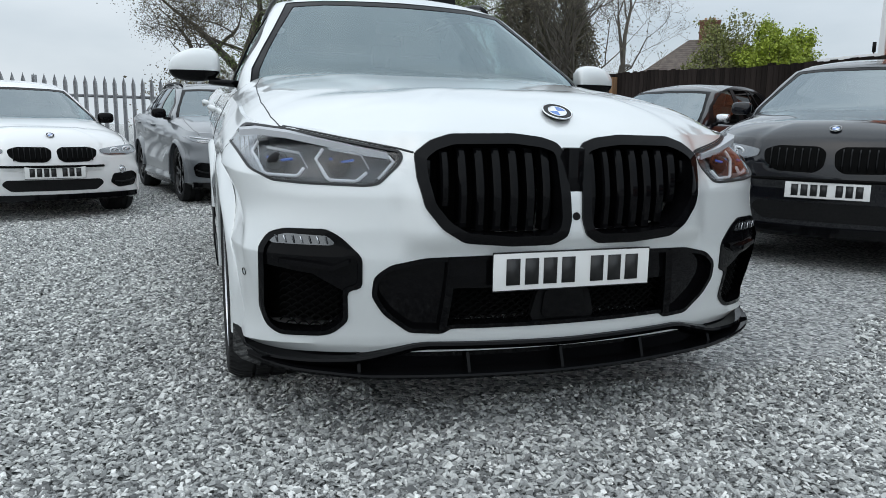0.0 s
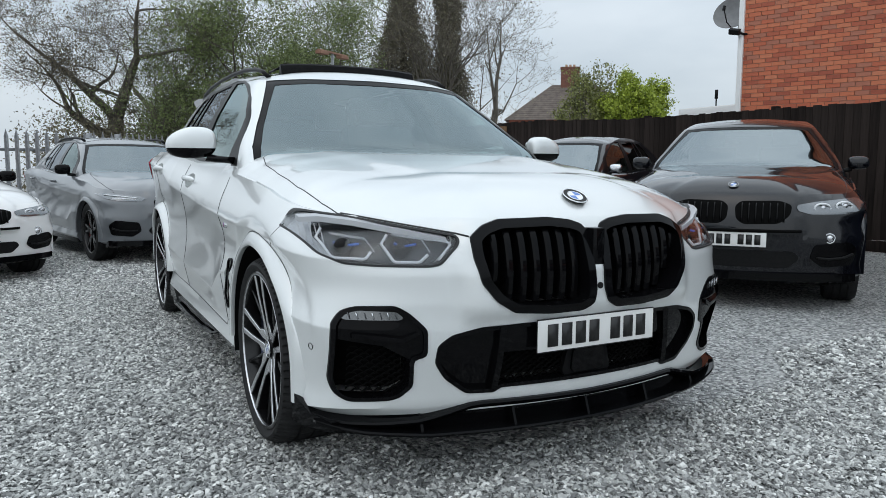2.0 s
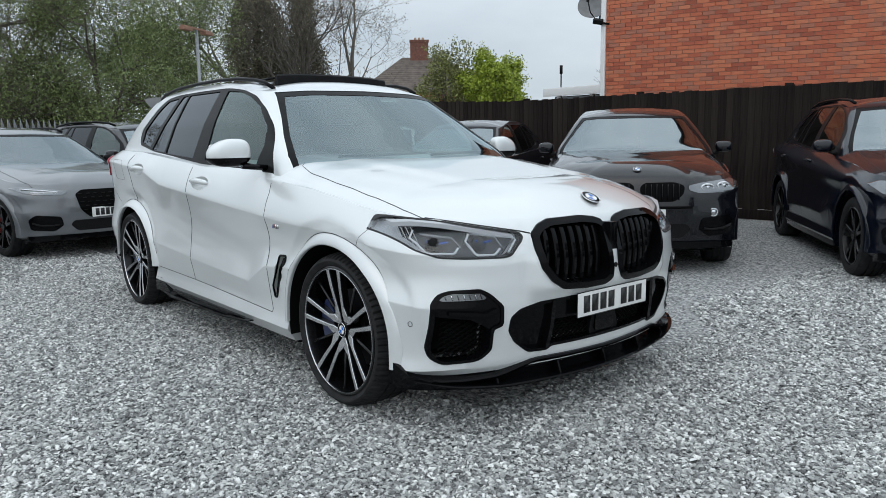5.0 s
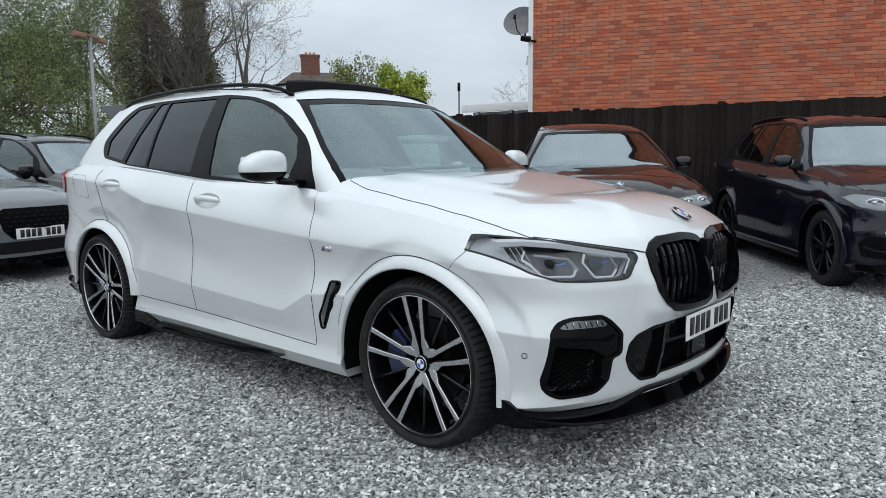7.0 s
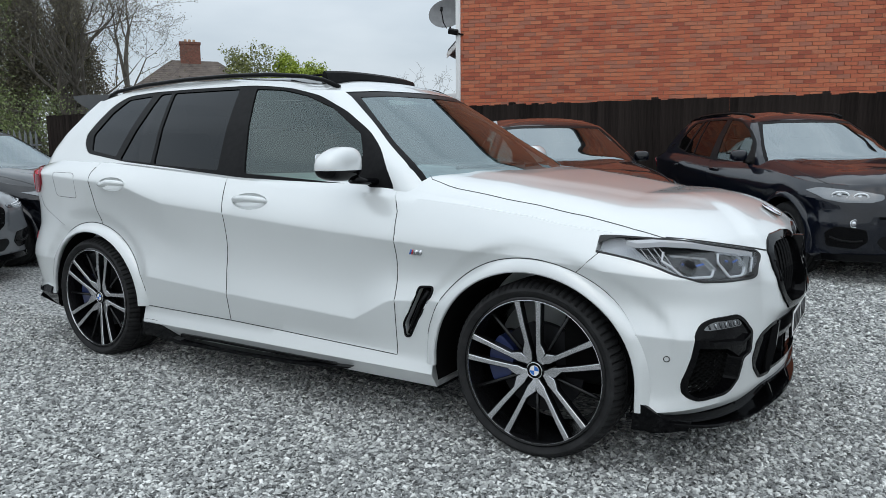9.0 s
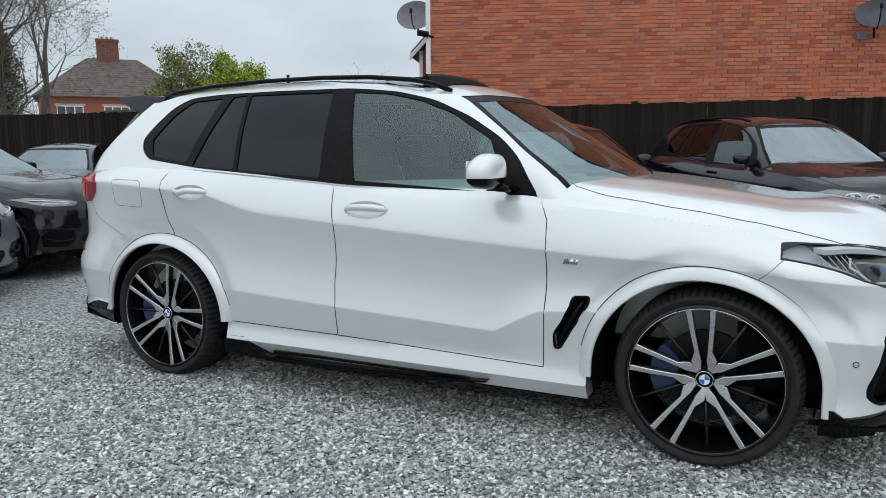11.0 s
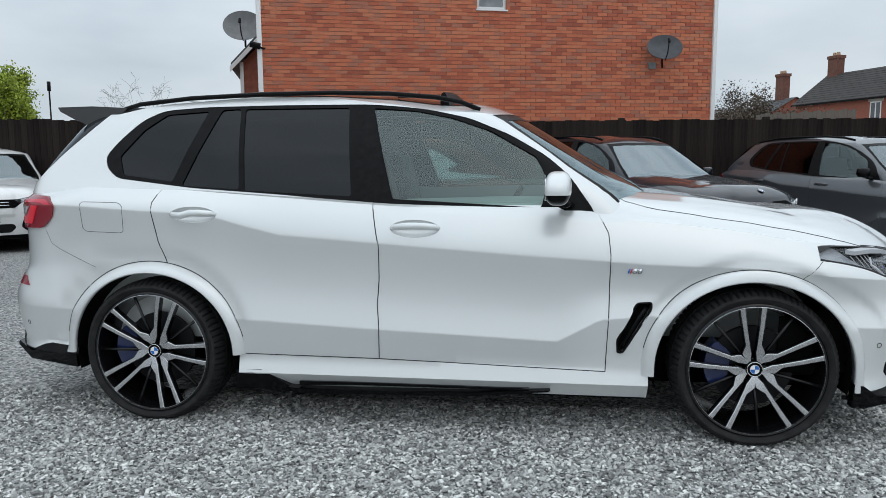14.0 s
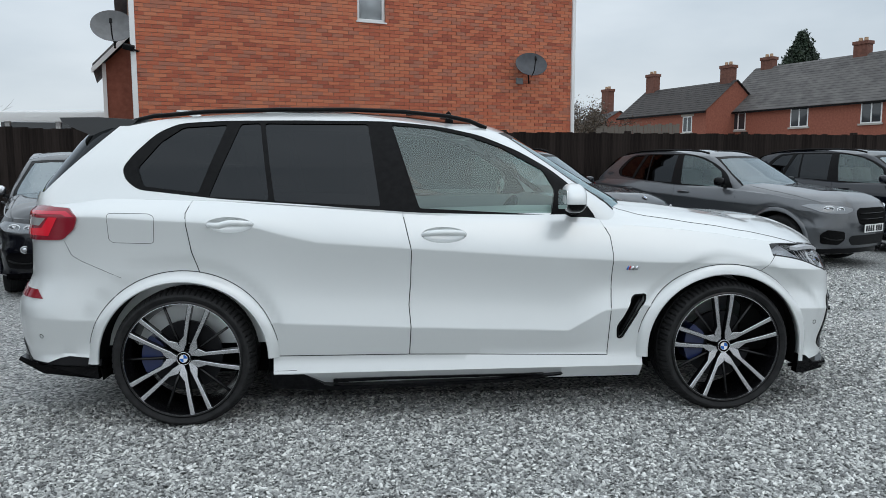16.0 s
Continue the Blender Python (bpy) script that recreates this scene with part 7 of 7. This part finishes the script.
tree("small_tree", "small bare tree beyond the flat roof", -21.0, 34.0, 2.4, 0.10, 5, 33, None, stems=2)
tree("small_tree", "brown winter hedge tree beyond the fence", 9.6, 29.0, 1.5, 0.10, 5, 34, LEAF_BROWN, 36, 0.04, 0.28, stems=4)
tree("small_tree", "bare tree behind the terrace", 38.0, 62.0, 4.4, 0.18, 5, 35, None, stems=2)
tree("small_tree", "brown garden shrub beyond the fence", 7.4, 25.0, 1.2, 0.08, 5, 36, LEAF_BROWN, 30, 0.035, 0.28, stems=3)

def column_tree(name, label, x, y, h, r, leaf, seed, n, size):
    """A trunk wrapped in dense growth."""
    rng = random.Random(seed)
    t = thing(name, label, "tree", pose(x, y, 0))
    V, F, tips = [], [], []
    add_tube(V, F, [Vector((0, 0, -0.1)), Vector((0.1, 0, h * 0.4)), Vector((-0.05, 0.1, h * 0.75)), Vector((0, 0, h))], [0.35, 0.28, 0.18, 0.05], 8)
    for i in range(0 if leaf is LEAF_DARK else 26):
        z = rng.uniform(0.15, 0.95) * h
        a = rng.uniform(0, math.tau)
        d = Vector((math.cos(a), math.sin(a), rng.uniform(0.4, 1.4))).normalized()
        grow(V, F, tips, rng, Vector((0, 0, z)), d, r * 0.8, 0.05, 2, 4, 0.2, 0.05)
    raw("trunk", V, F, BARKDARK, t)
    pts = []
    for i in range(n):
        u = rng.random()
        z = h * (0.06 + 0.94 * u)
        rr = (min(2.6, 0.60 * (h - z)) if leaf is LEAF_DARK else r * (1.0 - 0.55 * u) * (0.80 + 0.35 * math.sin(9 * u + seed))) * math.sqrt(rng.uniform(0.25, 1))
        a = rng.uniform(0, math.tau)
        pts.append(Vector((rr * math.cos(a), rr * math.sin(a), z)))
    foliage("crown", pts, 0.2, 5, size, leaf, t, seed)
    return t
column_tree("ivy_tree", "tall tree trunk wrapped in dark brown ivy", -36.0, 17.2, 13.0, 2.2, LEAF_IVY, 41, 14000, 0.060)
column_tree("ivy_tree", "second ivy covered trunk", -35.4, 20.0, 11.5, 1.7, LEAF_IVY, 42, 9000, 0.060)
column_tree("conifer_tree", "dark conifer behind the terrace roofs", 38.0, 60.0, 13.3, 2.9, LEAF_DARK, 43, 9000, 0.10)

def bush(name, label, x, y, z, radii, leaf, seed, tufts, per, size):
    """A rounded shrub: stems from the ground that fork into tufts of leaves, thicker towards the outside."""
    rng = random.Random(seed)
    t = thing(name, label, "bush", pose(x, y, 0), "bushes beyond the fence")
    V, F, pts, tips = [], [], [], []
    for i in range(tufts):
        d = Vector((rng.gauss(0, 1), rng.gauss(0, 1), rng.gauss(0, 1))).normalized()
        k = rng.uniform(0.25, 1.0) ** 0.45 * (0.80 + 0.25 * math.sin(3.1 * d.x + 2.3 * d.y * 2 + 4.7 * d.z + seed))
        pts.append(Vector((d.x * radii[0] * k, d.y * radii[1] * k, z + d.z * radii[2] * k)))
    for p in pts[::max(1, tufts // 70)]:
        foot = Vector((rng.gauss(0, 0.25), rng.gauss(0, 0.25), -0.05))
        q = p + (p - Vector((0, 0, z))) * rng.uniform(0.05, 0.22)
        mid = foot.lerp(q, 0.5) + Vector((-foot.x - q.x, -foot.y - q.y, 0)) * 0.15
        add_tube(V, F, [foot, mid, foot.lerp(q, 0.8), q], [0.035, 0.024, 0.014, 0.007], 4)
    raw("stem", V, F, BARK, t)
    foliage("crown", pts, 0.17, per, size, leaf, t, seed)
    return t
bush("lime_bush", "bright lime green bush in new leaf", -21.3, 22.3, 3.7, (1.7, 1.9, 2.0), LEAF_LIME, 31, 900, 44, 0.055)
bush("lime_bush", "half bare bush with olive leaves", -22.7, 20.5, 3.7, (1.5, 1.7, 2.6), LEAF_OLIVE, 32, 560, 22, 0.05)

def scrub(name, label, x0, x1, y0, y1, h, n, leaf, seed, size=0.09):
    rng = random.Random(seed)
    pts = []
    for i in range(n):
        u = rng.random()
        c = Vector((lerp(x0, x1, u) + rng.gauss(0, 0.6), lerp(y0, y1, u) + rng.gauss(0, 0.6), rng.uniform(0.0, h * (0.7 + 0.3 * math.sin(u * 21 + seed)))))
        pts.append(c)
    ob = foliage(name, pts, 0.28, 6, size, leaf, None, seed)
    return tagged(ob, label, "undergrowth", kind="stuff")
scrub("undergrowth", "tangled hedge growth behind the palisade", -21.0, -25.0, -1.5, 4.5, 2.6, 10000, LEAF_BUD, 51, 0.038)
scrub("undergrowth", "green hedge behind the palisade", -20.0, -27.0, 3.5, 11.0, 2.9, 10000, LEAF_SPRING, 52, 0.036)
scrub("undergrowth", "brown hedge beyond the far gardens", -30.0, -50.0, 12.0, 24.0, 3.2, 4600, LEAF_BUD, 53, 0.075)

FARBRICK = mottled("far_red_brick", (0.225, 0.070, 0.044), (0.31, 0.105, 0.066), 9, 0.85, 0.2, 0.01)
TILE = mottled("brown_clay_tile", (0.075, 0.058, 0.050), (0.15, 0.12, 0.10), 2.0, 0.8, 0.3, 0.02)
OLDSLATE = mottled("weathered_slate", (0.055, 0.051, 0.050), (0.125, 0.117, 0.112), 1.6, 0.75, 0.3, 0.02)
POTCLAY = mat("chimney_pot_clay", (0.42, 0.28, 0.18), 0.8)
DARKSLATE = mottled("dark_brown_slate", (0.026, 0.022, 0.021), (0.055, 0.048, 0.045), 3, 0.8, 0.3, 0.02)

# darker, browner brick than the far house walls
STACKBRICK = mottled("dark_chimney_brick", (0.11, 0.045, 0.032), (0.19, 0.080, 0.055), 6, 0.85, 0.2, 0.01)

def chimney(parent, x, y, z0, z1, w=0.9, d=0.6, pots=2):
    c = part("chimney", boxed(x - w / 2, x + w / 2, y - d / 2, y + d / 2, z0, z1 - 0.12, 0.01), STACKBRICK, parent, "", False)
    part("chimney_cap", boxed(x - w / 2 - 0.06, x + w / 2 + 0.06, y - d / 2 - 0.06, y + d / 2 + 0.06, z1 - 0.22, z1, 0.02), STACKBRICK, c, "", False)
    for i in range(pots):
        b = bmesh.new()
        bmesh.ops.create_cone(b, cap_ends=True, segments=12, radius1=0.13, radius2=0.11, depth=0.24, matrix=Matrix.Translation((x + (i - (pots - 1) / 2) * 0.36, y, z1 + 0.11)))
        part("chimney_pot", b, POTCLAY, c)

def far_window(parent, x, z, w, h, y=0.0, lights=2):
    win = new("window")
    win.parent = parent
    f = bmesh.new()
    for q in ((x - w / 2, x + w / 2, z, z + 0.07), (x - w / 2, x + w / 2, z + h - 0.07, z + h), (x - w / 2, x - w / 2 + 0.07, z + 0.07, z + h - 0.07), (x + w / 2 - 0.07, x + w / 2, z + 0.07, z + h - 0.07)):
        box(f, q[0], q[1], y - 0.02, y + 0.05, q[2], q[3])
    for i in range(1, lights):
        xx = x - w / 2 + w * i / lights
        box(f, xx - 0.04, xx + 0.04, y - 0.015, y + 0.05, z + 0.07, z + h - 0.07)
    part("window_frame", f, UPVC, win, "", False)
    part("pane", boxed(x - w / 2 + 0.05, x + w / 2 - 0.05, y - 0.010, y - 0.004, z + 0.05, z + h - 0.05), PANE, win, "", False)
    part("window_sill", boxed(x - w / 2 - 0.1, x + w / 2 + 0.1, y - 0.1, y + 0.02, z - 0.1, z), mat("stone_sill", (0.4, 0.38, 0.34), 0.8), win, "", False)
    part("lintel", boxed(x - w / 2 - 0.15, x + w / 2 + 0.15, y - 0.03, y + 0.02, z + h, z + h + 0.16), mat("stone_lintel", (0.42, 0.38, 0.33), 0.8), win, "", False)

def slates(parent, x0, x1, ye, ze, yr, zr, material, step=0.28, hip0=0.0, hip1=0.0):
    """A roof slope laid in overlapping courses, from eaves to ridge."""
    L = math.hypot(yr - ye, zr - ze)
    n = int(L / step)
    V, F = [], []
    for i in range(n):
        u0, u1 = i / n, (i + 1.25) / n
        a0, a1 = x0 + hip0 * u0, x1 - hip1 * u0
        k = len(V)
        lift = 0.03
        y0, z0_, y1, z1_ = lerp(ye, yr, u0), lerp(ze, zr, u0), lerp(ye, yr, min(u1, 1)), lerp(ze, zr, min(u1, 1))
        V += [Vector((a0, y0, z0_ + lift)), Vector((a1, y0, z0_ + lift)), Vector((a1 - hip1 / n, y1, z1_ + 0.004)), Vector((a0 + hip0 / n, y1, z1_ + 0.004)), Vector((a0, y0, z0_)), Vector((a1, y0, z0_))]
        F += [(k, k + 1, k + 2, k + 3), (k + 4, k + 5, k + 1, k)]
    ob = raw("roof_slope", V, F, material, parent)
    ob["kind"] = "stuff"
    return ob

def terrace(label, m, L, D, ze, zr, roof_m, wins, stacks, gable=True):
    h = thing("terraced_house", label, "house", m, "houses beyond the fence")
    b = bmesh.new()
    prism(b, "x", [(0, 0), (D, 0), (D, ze), (D / 2, zr - 0.06), (0, ze)], 0, L)
    part("wall", b, FARBRICK, h, "", False)
    slates(h, -0.15, L + 0.15, -0.25, ze - 0.14, D / 2, zr, roof_m)
    slates(h, -0.15, L + 0.15, D + 0.25, ze - 0.14, D / 2, zr, roof_m)
    part("gutter", boxed(-0.15, L + 0.15, -0.32, -0.22, ze - 0.26, ze - 0.15), SATIN, h, "", False)
    for x, z, w, hh in wins:
        far_window(h, x, z, w, hh)
    for x, z1 in stacks:
        chimney(h, x, D / 2, zr - 0.8, z1)
    return h
terrace("red brick terrace with weathered slate roof and white windows", pose(23.24, 45.27, 0, 0, 0, -66.6), 26.0, 8.0, 5.2, 8.44, OLDSLATE, [(1.85, 3.82, 1.2, 1.2), (6.47, 3.82, 1.24, 1.22), (11.05, 3.82, 1.24, 1.24), (16.0, 3.82, 1.2, 1.2), (21.0, 3.82, 1.2, 1.2), (2.2, 1.2, 1.2, 1.3), (7.4, 1.2, 1.2, 1.3), (12.8, 1.2, 1.2, 1.3)], [(0.95, 9.1), (7.8, 9.2), (16.5, 9.2)])
terrace("older red brick house with dark slate roof", pose(18.12, 50.83, 0, 0, 0, -67.9), 8.6, 5.4, 5.2, 7.25, DARKSLATE, [(6.95, 3.7, 0.85, 1.1)], [(0.55, 8.5), (7.9, 8.3)])
terrace("small dark slate roofed cottage beside the brick house", pose(5.3, 30.4, 0, 0, 0, 60), 7.0, 6.0, 3.0, 5.6, SLATE, [], [])
terrace("far brick house end with a chimney", pose(15.6, 57.0, 0, 0, 0, -68), 3.0, 6.0, 4.4, 6.0, SLATE, [], [(1.5, 7.9)])

old = thing("hipped_house", "brick house with hipped brown tiled roof and tall chimney", "house", pose(-67.5, 45.6, -0.36, 0, 0, 53) @ Matrix.Scale(1.3, 4))
part("wall", boxed(0, 11.5, 0, 8.0, 0, 5.7), FARBRICK, old, "", False)
for args in ((-0.4, 11.9, -0.4, 5.5, 4.0, 9.0, 4.2, 4.2), (-0.4, 11.9, 8.4, 5.5, 4.0, 9.0, 4.2, 4.2)):
    slates(old, args[0], args[1], args[2], args[3], args[4], args[5], TILE, 0.3, args[6], args[7])
for x0, x1 in ((-0.4, 3.8), (11.9, 7.7)):
    V = [Vector((x0, -0.4, 5.5)), Vector((x0, 8.4, 5.5)), Vector((x1, 4.0, 9.0))]
    raw("roof_hip", V, [(0, 1, 2)], TILE, old)
chimney(old, 5.4, 4.0, 8.2, 10.6, 1.7, 0.8, 3)
for x in (2.2, 5.6, 9.2):
    far_window(old, x, 3.4, 1.9 if x < 9 else 1.4, 1.4, 0.0, 3)

# white flat-roofed extension beside the brick house
ext = thing("garden_room", "white flat-roofed garden room beside the brick house", "extension", pose(-8.98, 12.62, 0, 0, 0, 3))
part("wall", boxed(0, 3.5, 0, 3.5, 0, 2.2), mat("painted_render", (0.62, 0.62, 0.60), 0.8), ext, "", False)
b = bmesh.new()
prism(b, "x", [(-0.25, 2.52), (-0.25, 2.62), (3.6, 2.95), (3.6, 2.85)], -0.2, 3.5)
part("roof", b, UPVC, ext)
for i in range(4):
    part("mullion", boxed(0.1 + 1.08 * i, 0.2 + 1.08 * i, -0.10, 0.0, 0.4, 2.5), UPVC, ext, "", False)
part("glazing", boxed(0.0, 3.5, -0.05, -0.02, 0.9, 2.4), PANE, ext, "", False)
part("fascia", boxed(-0.2, 3.5, -0.32, -0.25, 2.40, 2.60, 0.01), UPVC, ext)
shed = solid("garden_shed", boxed(-14.8, -12.3, 9.6, 11.8, 0, 2.35, 0.02), mottled("felt_and_timber", (0.06, 0.05, 0.04), (0.13, 0.11, 0.09), 5, 0.9), "brown timber garden shed with felt roof", "shed")
wing = thing("house_porch", "white bargeboard porch gable of the brick house", "porch", wall_m @ pose(0, 2.7, 0))
b = bmesh.new()
prism(b, "y", [(-0.55, 0), (-0.01, 0), (-0.01, 4.15), (-0.55, 3.62)], 0.0, 2.4)
part("wall", b, FARBRICK, wing, "", False)
b = bmesh.new()
prism(b, "y", [(-0.78, 3.46), (-0.01, 4.28), (-0.01, 4.40), (-0.78, 3.58)], -0.2, 2.6)
part("roof", b, SLATE, wing)
b = bmesh.new()
prism(b, "y", [(-0.80, 3.38), (-0.01, 4.20), (-0.01, 4.33), (-0.80, 3.50)], -0.24, -0.2)
part("bargeboard", b, UPVC, wing)
part("corner_trim", boxed(-0.60, -0.52, -0.03, 0.0, 2.4, 3.62), UPVC, wing, "", False)
cabin = thing("garden_shed", "white boarded garden shed beyond the fence", "shed")
part("wall", boxed(10.12, 14.2, 11.2, 12.8, 0, 2.0, 0.02), UPVC, cabin)
part("roof", boxed(10.08, 14.3, 11.16, 12.9, 2.0, 2.07, 0.02), UPVC, cabin)
grey_f = thing("garden_fence", "weathered pale timber garden fence", "fence", pose(8.2, 24.0, 0))
for i in range(23):
    part("board", boxed(0.15 * i, 0.15 * i + 0.135, 0, 0.02, 0.0, 2.93 + 0.006 * i + 0.03 * (i % 3)), mat("weathered_timber", (0.135, 0.118, 0.10), 0.9) if i == 0 else bpy.data.materials["weathered_timber"], grey_f, "", False)

lamp_post = thing("street_lamp", "grey steel lamp post with twin rusty arms", "street lamp", pose(-17.9, 6.3, 0))
RUST = mottled("rusty_orange_steel", (0.22, 0.11, 0.07), (0.33, 0.19, 0.13), 9, 0.8)
part("pole", tube(bmesh.new(), [(0, 0, 0), (0, 0, 2.0), (0, 0, 4.7)], [0.07, 0.06, 0.045], 10), GALV, lamp_post)
for s in (-1, 1):
    part("arm", boxed(-0.06, 0.06, min(0, s * 0.75), max(0, s * 0.75), 4.68, 4.74, 0.01, pose(0, 0, 0, 0, 0, 35)), RUST, lamp_post)
    part("head", boxed(-0.11, 0.11, s * 0.55 - 0.2, s * 0.55 + 0.2, 4.60, 4.70, 0.02, pose(0, 0, 0, 0, 0, 35)), RUST, lamp_post)
spike = thing("roof_vent_pole", "thin dark vent pole beyond the flat roof", "pole", pose(-28.3, 35.3, 0))
part("pipe", tube(bmesh.new(), [(0, 0, 0), (0, 0, 5.7)], 0.045, 6), SATIN, spike)
part("cowl", tube(bmesh.new(), [(0, 0, 5.55), (0, 0, 6.1)], 0.10, 8), SATIN, spike)
